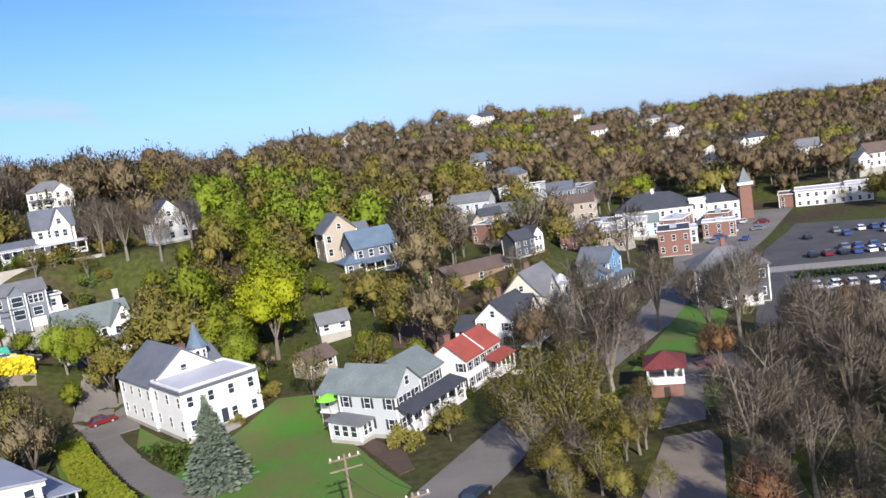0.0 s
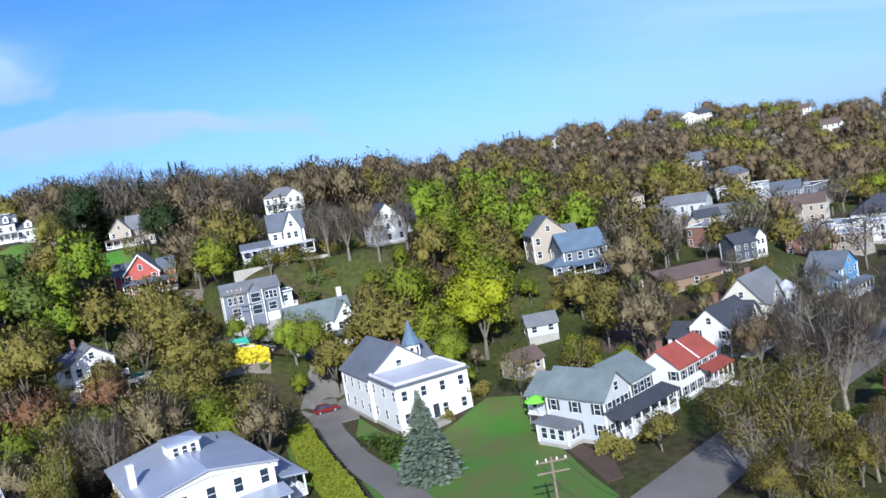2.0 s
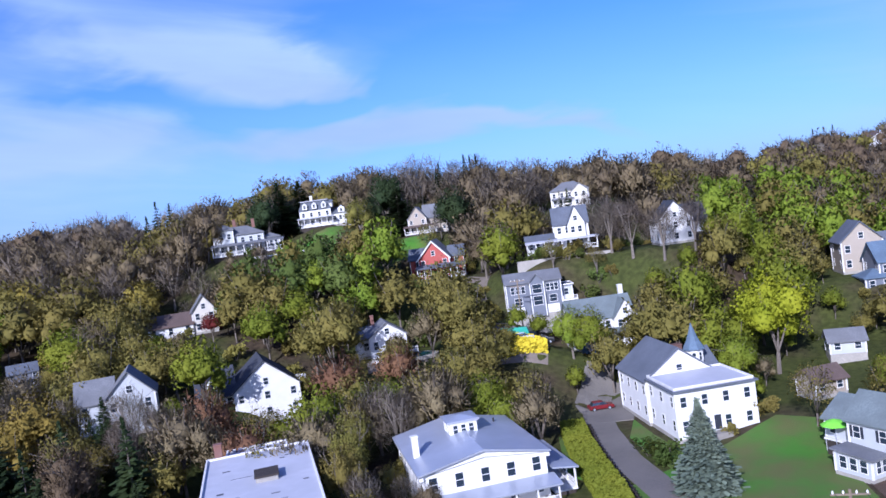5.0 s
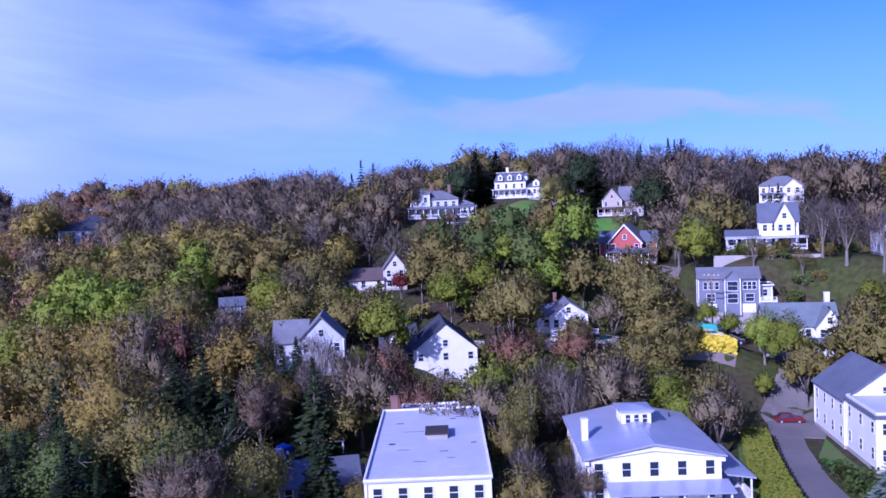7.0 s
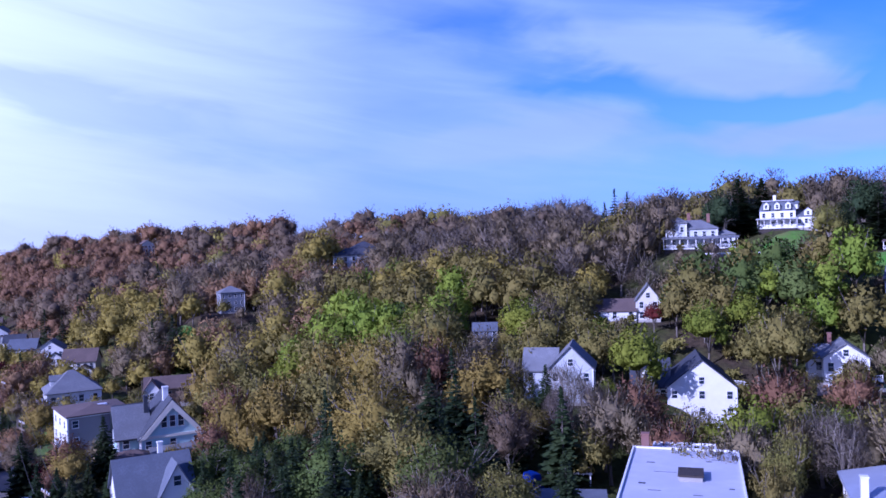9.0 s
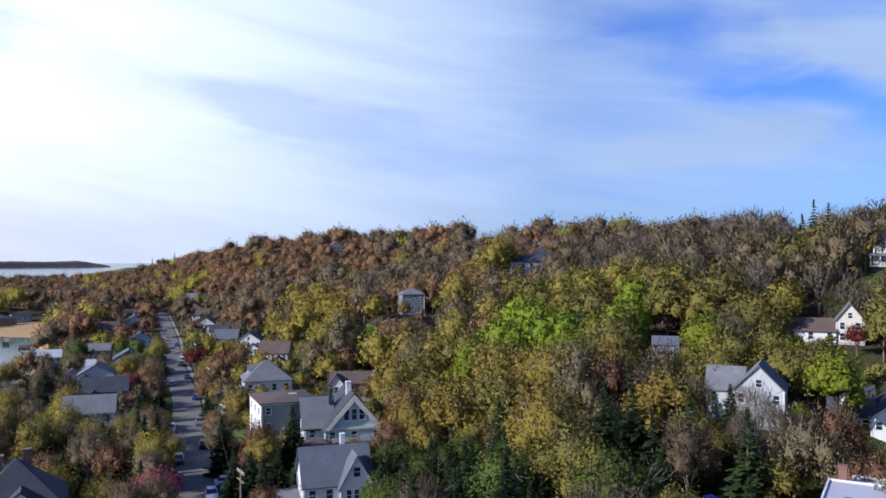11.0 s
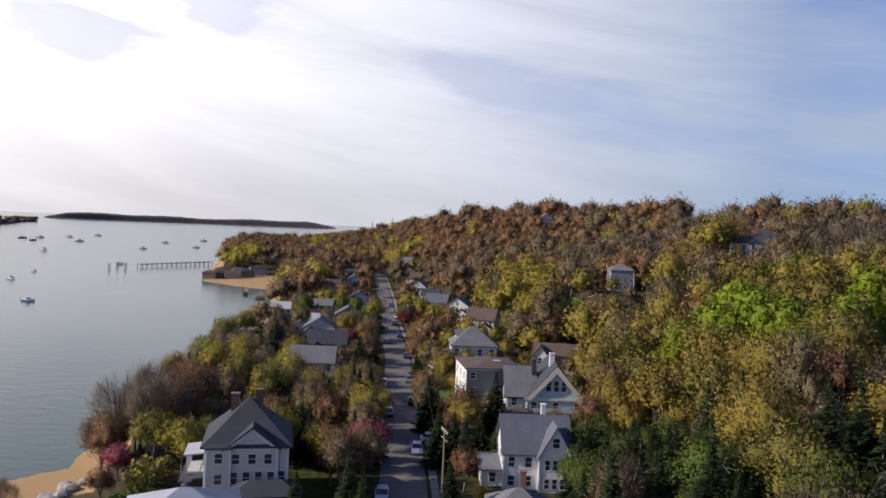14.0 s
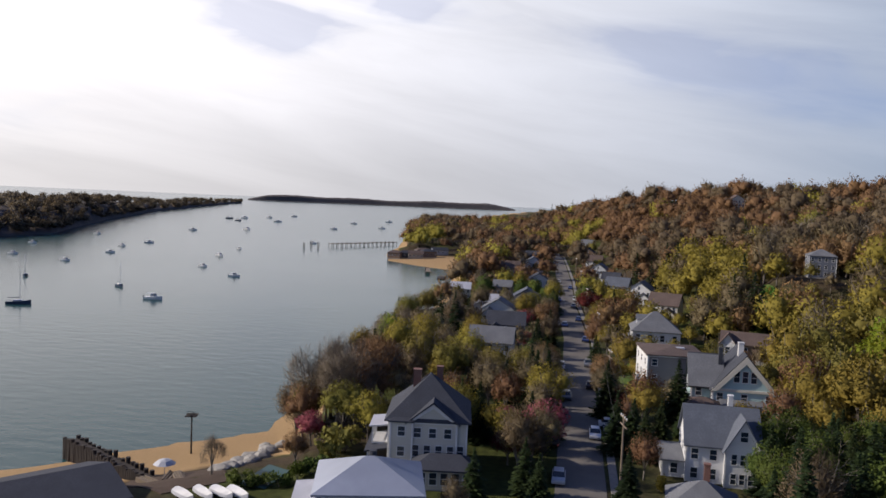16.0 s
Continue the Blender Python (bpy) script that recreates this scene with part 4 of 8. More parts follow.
def tree_data(kind, variant):
    key = (kind, variant)
    if key not in TEMPLATES:
        seed = variant * 77 + len(kind) * 13 + ord(kind[0])
        ns = None
        if kind == "conifer":
            wood, vs, fs = conifer(seed, 14, 4.4, 24, 17, 4)
            leafm = LEAF["conifer"]
        elif kind == "spruce":
            wood, vs, fs = conifer(seed, 10, 3.7, 46, 40, 7)
            leafm = LEAF["spruce"]
        elif kind in ("bush", "olive_bush"):
            wood, vs, fs = bush(seed, 1.6, 2.2, 420, 0.3)
            leafm = LEAF["green" if kind == "bush" else "olive"]
        else:
            colour, kw = KINDS[kind]
            wood, vs, fs, ns = broadleaf(seed, **kw)
            leafm = LEAF[colour]
        crown = bpy.data.meshes.new("crown")
        crown.from_pydata(vs, [], fs)
        crown.materials.append(leafm)
        if ns:
            crown.shade_smooth()
            crown.normals_split_custom_set_from_vertices(ns)
        TEMPLATES[key] = wood.mesh("trunk", BARK), crown
    return TEMPLATES[key]


TREES = []      # x, y, reach: where trees already stand


def tree(kind, x, y, size=1.0, z=None, rnd=random.Random(5), wide=1.0):
    trunk_me, crown_me = tree_data(kind, rnd.randint(0, 3))
    label, cat = TREE_WORDS[kind]
    ob = new("shrub" if cat == "shrub" else "tree")
    ob.matrix_basis = pose(x, y, gz(x, y) if z is None else z, 0, 0, rnd.uniform(0, 360)) @ Matrix.Diagonal((size * wide, size * wide, size * rnd.uniform(0.93, 1.07), 1))
    tagged(ob, label, cat, kind + (" shrubs" if cat == "shrub" else " trees"))
    for nm, me in (("trunk", trunk_me), ("crown", crown_me)):
        p = new(nm, me)
        p.parent = ob
    TREES.append((x, y, 4.0 * size))
    return ob


def stuff_from(name, template, places, material, label):
    """Many small copies of one tree's crown or wood joined into one mesh of uncountable woods."""
    vs0, fs0, ns0 = template
    V = np.array(vs0)
    NV, alln = (np.array(ns0) if ns0 else None), []
    quads = [f for f in fs0 if len(f) == 4]
    tris = [f for f in fs0 if len(f) == 3]
    allv, corner, sizes = [], [], []
    for k, (x, y, z, s, sz, rot) in enumerate(places):
        c, n = math.cos(rot), math.sin(rot)
        W = np.stack([V[:, 0] * c - V[:, 1] * n, V[:, 0] * n + V[:, 1] * c, V[:, 2] * sz / s], 1) * s + np.array([x, y, z])
        allv.append(W)
        if ns0:
            alln.append(np.stack([NV[:, 0] * c - NV[:, 1] * n, NV[:, 0] * n + NV[:, 1] * c, NV[:, 2]], 1))
        o = k * len(V)
        for fset, m in ((quads, 4), (tris, 3)):
            if fset:
                corner.append((np.array(fset) + o).ravel())
                sizes.append(np.full(len(fset), m))
    V = np.concatenate(allv)
    corner, sizes = np.concatenate(corner), np.concatenate(sizes)
    me = bpy.data.meshes.new(name)
    me.vertices.add(len(V))
    me.vertices.foreach_set("co", V.astype(np.float32).ravel())
    me.loops.add(len(corner))
    me.loops.foreach_set("vertex_index", corner.astype(np.int32))
    me.polygons.add(len(sizes))
    me.polygons.foreach_set("loop_start", np.concatenate([[0], np.cumsum(sizes)[:-1]]).astype(np.int32))
    me.update(calc_edges=True)
    me.materials.append(material)
    if ns0:
        me.shade_smooth()
        me.normals_split_custom_set_from_vertices(np.concatenate(alln))
    return tagged(new(name, me), label, "woods", kind="stuff")


# ---- vehicles and boats ----
CAR_CACHE = {}


def car(x, y, rot, paint, label, z=None, size=1.0, rims=True):
    if paint not in CAR_CACHE:
        cols = {"red": (0.14, 0.01, 0.014), "black": (0.015, 0.016, 0.02), "silver": (0.5, 0.52, 0.55), "white": (0.75, 0.75, 0.75), "blue": (0.03, 0.06, 0.2), "gray": (0.15, 0.16, 0.18)}
        pm = noisy("car_paint_" + paint, cols[paint], tuple(v * 0.93 for v in cols[paint]), 2, 0.3, spec=0.6)
        prof = [(-2.15, 0.35), (-2.2, 0.75), (-2.05, 0.92), (-1.15, 1.0), (1.25, 0.95), (2.1, 0.8), (2.2, 0.55), (2.15, 0.32)]
        b = Shape()
        n = len(prof)
        b.add([(px, sy * 0.88, pz) for sy in (-1, 1) for px, pz in prof], [(i, (i + 1) % n, n + (i + 1) % n, n + i) for i in range(n)] + [tuple(range(n)), tuple(range(2 * n - 1, n - 1, -1))])
        cab = [(-1.75, 0.95), (-1.35, 1.42), (0.35, 1.45), (1.15, 0.95)]
        g = Shape().add([(px, sy * (0.82 if pz < 1 else 0.66), pz) for sy in (-1, 1) for px, pz in cab], [(0, 1, 5, 4), (1, 2, 6, 5), (2, 3, 7, 6), (3, 0, 4, 7), (0, 3, 2, 1), (4, 5, 6, 7)])
        r = Shape().add([(px, sy * 0.67, pz) for sy in (-1, 1) for px, pz in [(-1.36, 1.42), (-1.3, 1.5), (0.28, 1.5), (0.37, 1.44)]], [(0, 1, 5, 4), (1, 2, 6, 5), (2, 3, 7, 6), (0, 3, 2, 1), (4, 5, 6, 7), (3, 0, 4, 7)])
        t, rim = Shape().tube((0, -0.11, 0), (0, 0.11, 0), 0.33, 0.33, 12), Shape().tube((0, -0.12, 0), (0, 0.12, 0), 0.19, 0.19, 8)
        CAR_CACHE[paint] = b.mesh("body", pm), g.mesh("glasshouse", GLASS), r.mesh("roof_panel", pm), t.mesh("tyre", RUBBER), rim.mesh("rim", R_METAL)
    body, gl, rf, ty, ri = CAR_CACHE[paint]
    ob = thing("car", x, y, (gz(x, y) if z is None else z) + 0.06, rot, label, "car", "parked cars")
    ob.scale = (size,) * 3
    bo = new("body", body)
    bo.parent = ob
    for nm, me in (("glasshouse", gl), ("roof_panel", rf)):
        p = new(nm, me)
        p.parent = bo
    for wx in (-1.35, 1.35):
        for wy in (-0.8, 0.8):
            w = new("wheel", ty)
            w.parent = ob
            w.location = (wx, wy, 0.33)
            if rims:
                q = new("rim", ri)
                q.parent = w
    return ob


def motorboat(az, r, rot, size=1.0, sail=False):
    x, y, _ = polar(az, r)
    ob = thing("sailboat" if sail else "motorboat", x, y, 0, rot, "white sailboat with bare mast moored on the water" if sail else "small white motorboat with a cabin moored on the water", "boat", "moored boats")
    ob.scale = (size,) * 3
    st = [(-3.6, 1.15, 0.9), (-1.5, 1.35, 0.95), (1.5, 1.15, 1.1), (3.2, 0.55, 1.3), (4.0, 0.05, 1.45)]
    vs, fs = [], []
    for px, hw, top in st:
        vs += [(px, -hw, top), (px, -hw * 0.75, -0.3), (px, hw * 0.75, -0.3), (px, hw, top)]
    for i in range(len(st) - 1):
        a = i * 4
        fs += [(a, a + 4, a + 5, a + 1), (a + 1, a + 5, a + 6, a + 2), (a + 2, a + 6, a + 7, a + 3), (a + 3, a + 7, a + 4, a)]
    fs += [(0, 1, 2, 3), (16, 19, 18, 17)]
    Shape().add(vs, fs).part("hull", BOAT_HULL if not sail else BOAT_DARK, ob)
    if sail:
        Shape().box(-1.4, -0.7, 1.0, 1.2, 0.7, 1.45).part("cabin", TRIM, ob)
        Shape().tube((0.6, 0, 1.0), (0.6, 0, 11.5), 0.09, 0.06, 6).part("mast", R_METAL, ob)
        Shape().tube((0.6, 0, 2.2), (-3.2, 0, 2.1), 0.14, 0.1, 6).part("boom", BOAT_DARK, ob)
        Shape().tube((0.6, 0, 11.3), (3.9, 0, 1.5), 0.02, 0.02, 3).part("forestay", R_METAL, ob)
    else:
        Shape().add([(-0.6, -0.8, 1.0), (1.7, -0.75, 1.0), (1.7, 0.75, 1.0), (-0.6, 0.8, 1.0), (-0.5, -0.7, 2.3), (1.0, -0.65, 2.3), (1.0, 0.65, 2.3), (-0.5, 0.7, 2.3)], BOX_F).part("cabin", TRIM, ob)
        Shape().box(-0.3, -0.78, 1.55, 1.35, 0.78, 2.0).part("cabin_window", GLASS, ob)
        Shape().box(-2.3, -0.75, 2.32, 1.1, 0.75, 2.4).part("hardtop", TRIM, ob)
        Shape().box(-3.95, -0.25, -0.1, -3.6, 0.25, 1.35).part("outboard_motor", RUBBER, ob)
    return ob


BOAT_HULL = noisy("boat_hull_white", (0.7, 0.71, 0.72), (0.62, 0.63, 0.65), 2, 0.35)
BOAT_DARK = noisy("boat_hull_navy", (0.05, 0.07, 0.12), (0.04, 0.06, 0.1), 2, 0.35)


# ---- lanes, lawns and yards ----
ROAD_N = [(-60, -8), (-35, 20), (-20, 50), (-5, 80), (16, 116), (33, 142), (52, 183), (66, 230), (78, 290), (92, 380)]
ROAD_W = [(-60, -7), (-100, -12), (-152, -19.6), (-216, -29.4), (-290, -44), (-368, -57), (-470, -76), (-570, -95)]
ribbon("road", ROAD_N, 8.0, ASPHALT, 0.08, "gray asphalt village street", "road")
ribbon("road", ROAD_W, 6.6, ASPHALT, 0.08, "gray asphalt street lined with houses", "road")


def offset(line, d):
    out = []
    for i, p in enumerate(line):
        a, b = Vector(line[max(i - 1, 0)]), Vector(line[min(i + 1, len(line) - 1)])
        t = (b - a).normalized()
        out.append((p[0] - t.y * d, p[1] + t.x * d))
    return out


ribbon("pavement", offset(ROAD_W, -4.4), 1.1, CONCRETE, 0.2, "pale concrete pavement with raised kerb", "pavement")
sheet("lawn", [(-45, 84), (-30, 72), (-11, 76), (-9.0, 83.5), (-12.8, 90), (-18.8, 102.5), (-20, 110), (-23, 118), (-31, 119), (-35, 110), (-40, 97)], LAWN, 0.1, "bright green mown lawn", category="lawn")
ribbon("driveway", [(-14, 66), (-26, 76), (-37, 90), (-47, 101), (-55, 112), (-61, 122), (-66, 136)], 4.6, ASPHALT, 0.12, "curving gray asphalt driveway", "driveway")
sheet("driveway", [(-58, 116), (-53, 119), (-58, 132), (-68, 134), (-66, 124)], ASPHALT, 0.14, "gray asphalt parking apron", category="driveway")
sheet("lawn", [(-52, 93), (-44, 90), (-50, 103), (-58, 112), (-61, 108)], LAWN, 0.1, "green verge beside the driveway", category="lawn")
sheet("lawn", [(-50, 110), (-45, 104), (-39, 98), (-38, 103), (-47, 112), (-53, 119)], LAWN, 0.1, "green verge along the white house", category="lawn")
sheet("lawn", [(22, 112), (26, 107), (40, 126), (50, 150), (42, 152), (30, 128)], LAWN, 0.1, "green park lawn under bare trees", category="lawn")
sheet("lawn", [(-13, 172), (-4, 168), (2, 184), (-8, 190)], LAWN, 0.12, "green back lawn behind houses", category="lawn")
sheet("lawn", [(27, 95), (31, 93), (36, 103), (31, 106)], LAWN, 0.1, "green lawn patch beside the plaza", category="lawn")
sheet("court", [(9, 62), (18, 60), (25.5, 84), (25.2, 87.5), (20, 87.2)], GRAVEL, 0.12, "pale gravel court with tree shadows", category="court")
sheet("lawn", [(26.5, 84.5), (31, 84), (28, 66), (20, 64)], DRY, 0.1, "dry tan grass strip beside the court", category="lawn")
# asphalt tone stands in for shadows that darken this path
sheet("path", [(20, 90), (26, 91), (29, 101), (33, 108), (29, 108), (24, 99)], ASPHALT, 0.1, "paved path to the gazebo, darkened for the shadows on it", category="path")
sheet("parking_lot", [(46, 128), (66, 112), (140, 140), (150, 215), (104, 246), (78, 205)], LOT, 0.1, "wide gray asphalt parking lot", category="parking lot")
ribbon("road", [(60, 178), (78, 174), (104, 167), (146, 158)], 7.0, CONCRETE, 0.16, "pale concrete drive through the parking lot", "road")
sheet("parking_lot", [(62, 215), (76, 208), (118, 280), (98, 292)], ASPHALT, 0.1, "gray paved town square with cars", category="parking lot")
sheet("lawn", [tuple(polar(*p).to_2d()) for p in ((39.6, 242), (42.6, 236), (46.4, 230), (47.0, 236), (44.6, 249), (41.2, 255))], LAWN, 0.1, "open green hillside lawn below the mansion", category="lawn")
sheet("lawn", [tuple(polar(*p).to_2d()) for p in ((36.5, 232), (39.5, 232), (39, 240), (36.8, 240))], LAWN, 0.1, "green hillside lawn", category="lawn")
sheet("lawn", [(-168, -6), (-188, -9), (-190, -22), (-166, -18)], LAWN, 0.12, "green front lawn beside the street", category="lawn")
sheet("lawn", [(-225, 12), (-250, 4), (-262, 18), (-236, 26)], LAWN, 0.12, "green back lawn", category="lawn")
sheet("pool_cover", [(-98.6, -55.6), (-96.4, -51.2), (-88.8, -50.6), (-89.6, -54.8)], noisy("teal_cover", (0.05, 0.11, 0.11), (0.04, 0.085, 0.09), 2, 0.6), 0.25, "dark teal pool cover behind the beach", category="pool cover")
sheet("gravel_yard", [(-101, -64.5), (-90, -57), (-83, -62), (-88, -72), (-95, -76)], MULCH, 0.12, "brown bare yard behind the beach", category="yard")
sheet("gravel_yard", [(-14, 138), (-4, 134), (-3, 166), (-16, 168)], MULCH, 0.1, "brown bare garden yard", category="yard")
sheet("garden_bed", [(-13.0, 92.2), (-10.6, 87.2), (-8.8, 88.4), (-10.2, 94), (-16.4, 101.8), (-18.6, 102.6)], MULCH, 0.14, "brown mulched garden bed", category="garden bed")
sheet("gravel_yard", [tuple(polar(*p).to_2d()) for p in ((29.5, 150), (33.5, 152), (33, 166), (29, 162))], GRAVEL, 0.1, "pale gravel parking yard", category="yard")
sheet("gravel_yard", [tuple(polar(*p).to_2d()) for p in ((38, 158), (42.4, 156), (42.4, 164), (38.4, 164))], GRAVEL, 0.1, "pale gravel yard", category="yard")
ribbon("path", [tuple(polar(*p).to_2d()) for p in ((33.5, 176), (33.8, 188), (33.2, 198), (34.6, 206))], 3.5, GRAVEL, 0.1, "worn sandy track up the slope", "path")


# ---- houses ----
def at(site, delta, name, label, group="", size=1.0):
    a, r, z = {**HILL_SITES, **TOWN_SITES}[site]
    x, y, _ = polar(a, r)
    return thing(name, x, y, z, a + delta, label, "house", group, size=size)


def spot(x, y, rot, label, name="house", z=None, category="house", size=1.0):
    return thing(name, x, y, gz(x, y) if z is None else z, rot, label, category, size=size)


def turret_house():
    h = spot(-45, 121, 42, "large white house with slate gable and conical turret", z=8.0)
    volume(h, WHITE, R_LIGHT, 0, -6.3, 12, 10.4, 7.6, "flat", 0, ov=0.05, win={"f": 4, "l": 3, "r": 2}, wh=1.45, ww=0.85)
    s = Shape()
    for x0, y0, x1, y1 in ((-6.5, -12.0, 6.5, -11.55), (-6.5, -11.55, -6.05, -1.1), (6.05, -11.55, 6.5, -1.1)):
        s.box(x0, y0, 7.35, x1, y1, 7.6)
    s.part("cornice", R_SLATE, h, "dark slate cornice")
    volume(h, WHITE, R_SLATE, -0.6, 5.3, 11.4, 12.6, 7.2, "gable_y", 4.2, win={"l": 4, "r": 4, "b": 3}, gable_win="f", wh=1.45, ww=0.85)
    volume(h, WHITE, R_SLATE, 3.4, 4.4, 5.6, 7, 7.6, "gable_x", 2.2, foundation=False, trim=False)
    t = Shape().lathe([(1.4, 7.0), (1.4, 10.6)], 8, 3.0, 1.2).part("turret", WHITE, h, "octagonal white turret")
    Shape().lathe([(1.85, 10.5), (1.05, 11.8), (0.45, 13.4), (0.06, 14.6)], 8, 3.0, 1.2).part("turret_roof", R_BLUE, t, "conical blue-gray turret roof")
    for k in range(8):
        a = k * 45 + 22.5
        q = Vector((3.0 + 1.3 * math.sin(radians(a)), 1.2 - 1.3 * math.cos(radians(a)), 8.8))
        add_window(h, q.x, q.y, q.z, a, 0.5, 1.2)
    chimney(h, 0.4, 1.6, 8, 11.4, 1.3, noisy("old_brick", (0.14, 0.075, 0.06), (0.1, 0.055, 0.045), 9, 0.9, bump=0.3))
    porch(h, 6.1, 8.6, -4, 2, 1.6, 2.6, TRIM, 3, True, 0.3, "l")
    Shape().box(-1.2, -13.4, -1, 1.2, -11.6, 1.1).part("stoop", CONCRETE, h)
    door(h, 0, -11.52, 1.2)


def gray_house():
    h = spot(-11.6, 106, 58.5, "pale gray clapboard house with gray-green roof and long front porch", z=8.0, size=0.93)
    volume(h, LGRAY_S, R_GREEN, -3.4, 0, 6.4, 10, 6.6, "gable_y", 2.9, win={"f": 3, "l": 3}, shutters=True, gable_win="f")
    volume(h, LGRAY_S, R_GREEN, 3.6, 0.4, 7.6, 8.4, 6.6, "gable_x", 2.4, win={"f": 4, "r": 3}, shutters=True)
    volume(h, LGRAY_S, R_GREEN, -0.5, 7.6, 7.5, 6.4, 5.2, "gable_y", 2.4, win={"l": 2, "b": 2, "r": 2})
    volume(h, LGRAY_S, R_MID, -8.0, 2.2, 3.2, 5.4, 3.0, "shed", 0.4, win={"f": 2, "l": 3}, storeys=1)
    porch(h, -6.6, 7.4, -7.6, -5.0, 1.2, 2.7, R_DARK, 7, True, 0.7, "b")
    Shape().box(-1, -9.6, -0.5, 1, -7.6, 0.3).box(-1, -8.6, 0.3, 1, -7.6, 0.8).part("steps", WOOD, h)
    porch(h, -5.0, -4.2, 5.2, 10.6, 2.6, 0.1, None, 4, True)
    door(h, 0.2, -4.2 + 0.2, 1.2)
    u = thing("garden_umbrella", *(h.matrix_basis @ Vector((-5.4, 8.2, 0))).to_2d(), 8.0, 0, "bright lime-green garden umbrella on a deck", "umbrella")
    Shape().tube((0, 0, 0), (0, 0, 5.1), 0.05, 0.04, 6).part("pole", R_METAL, u)
    Shape().lathe([(1.7, 4.5), (0.9, 5.0), (0.05, 5.25)], 8).part("canopy", noisy("umbrella_cloth", (0.2, 0.6, 0.05), (0.16, 0.5, 0.04), 3, 0.8), u)


def red_roof_house():
    h = spot(-1.4, 118.5, 58.5, "white clapboard house with red shingle roof and dark shutters", z=8.0, size=0.82)
    volume(h, WHITE, R_RED, 0, 0, 12.5, 7.6, 6.4, "gable_x", 2.7, win={"f": 5, "l": 2, "r": 2, "b": 4}, shutters=True, roof_label="faded red shingle roof")
    Shape().add([(x, y, z) for z0 in (0.0, 0.12) for x, y, z in ((-0.13, -4.2, 6.36 + z0), (0.13, -4.2, 6.36 + z0), (0.13, 0, 9.36 + z0), (-0.13, 0, 9.36 + z0))], BOX_F).part("roof_divider", TRIM, h)
    porch(h, 0.2, 7.2, -6.4, -3.8, 1.3, 2.6, R_RED, 5, True, 0.8, "b")
    Shape().box(5, -8.2, -0.5, 6.4, -6.4, 0.7).part("steps", TRIM, h)
    chimney(h, -4.4, 0.6, 7, 10.2, 0.8)
    door(h, 3.2, -3.78, 1.3)


def victorian():
    h = spot(6.4, 137, 58.5, "white Victorian house with dark gray cross-gabled roof and wraparound porch", z=8.2, size=0.85)
    volume(h, WHITE, R_DARK, 0, 0, 11, 8, 6.6, "gable_x", 3.4, win={"f": 3, "l": 2, "r": 2}, shutters=True, gable_win="l")
    volume(h, WHITE, R_DARK, 2.0, -3.2, 5, 4.6, 6.6, "gable_y", 3.2, win={"f": 2}, gable_win="f")
    porch(h, -5.8, 7.6, -8.4, -5.6, 1.2, 2.7, R_DARK, 7, True, 0.9, "b")
    volume(h, WHITE, R_DARK, -3.5, 6, 6, 5, 4.6, "gable_y", 2.2, win={"l": 2})
    chimney(h, 1, 1.5, 8, 11.5, 0.7)
    g = spot(13, 150.5, 58.5, "white Victorian house with gray roof and rounded corner bay", z=8.4, size=0.85)
    volume(g, CREAM, R_MID, 0, 0, 12, 9, 7.4, "gable_x", 4.6, win={"f": 3, "l": 3, "r": 2}, gable_win="lr")
    volume(g, CREAM, R_MID, -3, -4, 5.4, 4, 7.2, "gable_y", 3.8, win={"f": 2}, gable_win="f")
    b = Shape().lathe([(2.2, 0.4), (2.2, 7.6)], 10, 5.0, -4.6).part("corner_bay", WHITE, g)
    Shape().lathe([(2.6, 7.5), (1.2, 8.6), (0.1, 9.4)], 10, 5.0, -4.6).part("bay_roof", R_LIGHT, b)
    for k in range(5):
        a = -54 + k * 36 + 18
        for z in (1.6, 5.0):
            add_window(g, 5.0 + 2.1 * math.sin(radians(a)), -4.6 - 2.1 * math.cos(radians(a)), z, a, 0.8, 1.6)
    porch(g, -5.8, 2.6, -8.2, -6.0, 1.2, 2.7, R_MID, 5, True, 0.7, "b")
    chimney(g, -1, 0.5, 9, 13.2, 0.8)


def blue_house():
    h = spot(30.4, 176, 56, "deep blue clapboard house with white trim and gray roof", z=7.0, size=0.8)
    volume(h, BLUE_S, R_SLATE, 0, 0, 9, 9, 8.5, "gable_y", 3.4, win={"f": 3, "l": 3, "r": 3}, gable_win="f", storeys=3, wh=1.4)
    volume(h, BLUE_S, R_SLATE, -5.4, -1.5, 4, 7, 6, "gable_x", 2.2, win={"f": 2, "l": 2})
    volume(h, BLUE_S, R_SLATE, 6, 1, 3.4, 6, 8, "flat", 0, win={"f": 1, "r": 2}, storeys=2)
    porch(h, -4.4, 7.4, -7, -4.6, 1, 2.6, R_SLATE, 6, True, 0.6, "b")


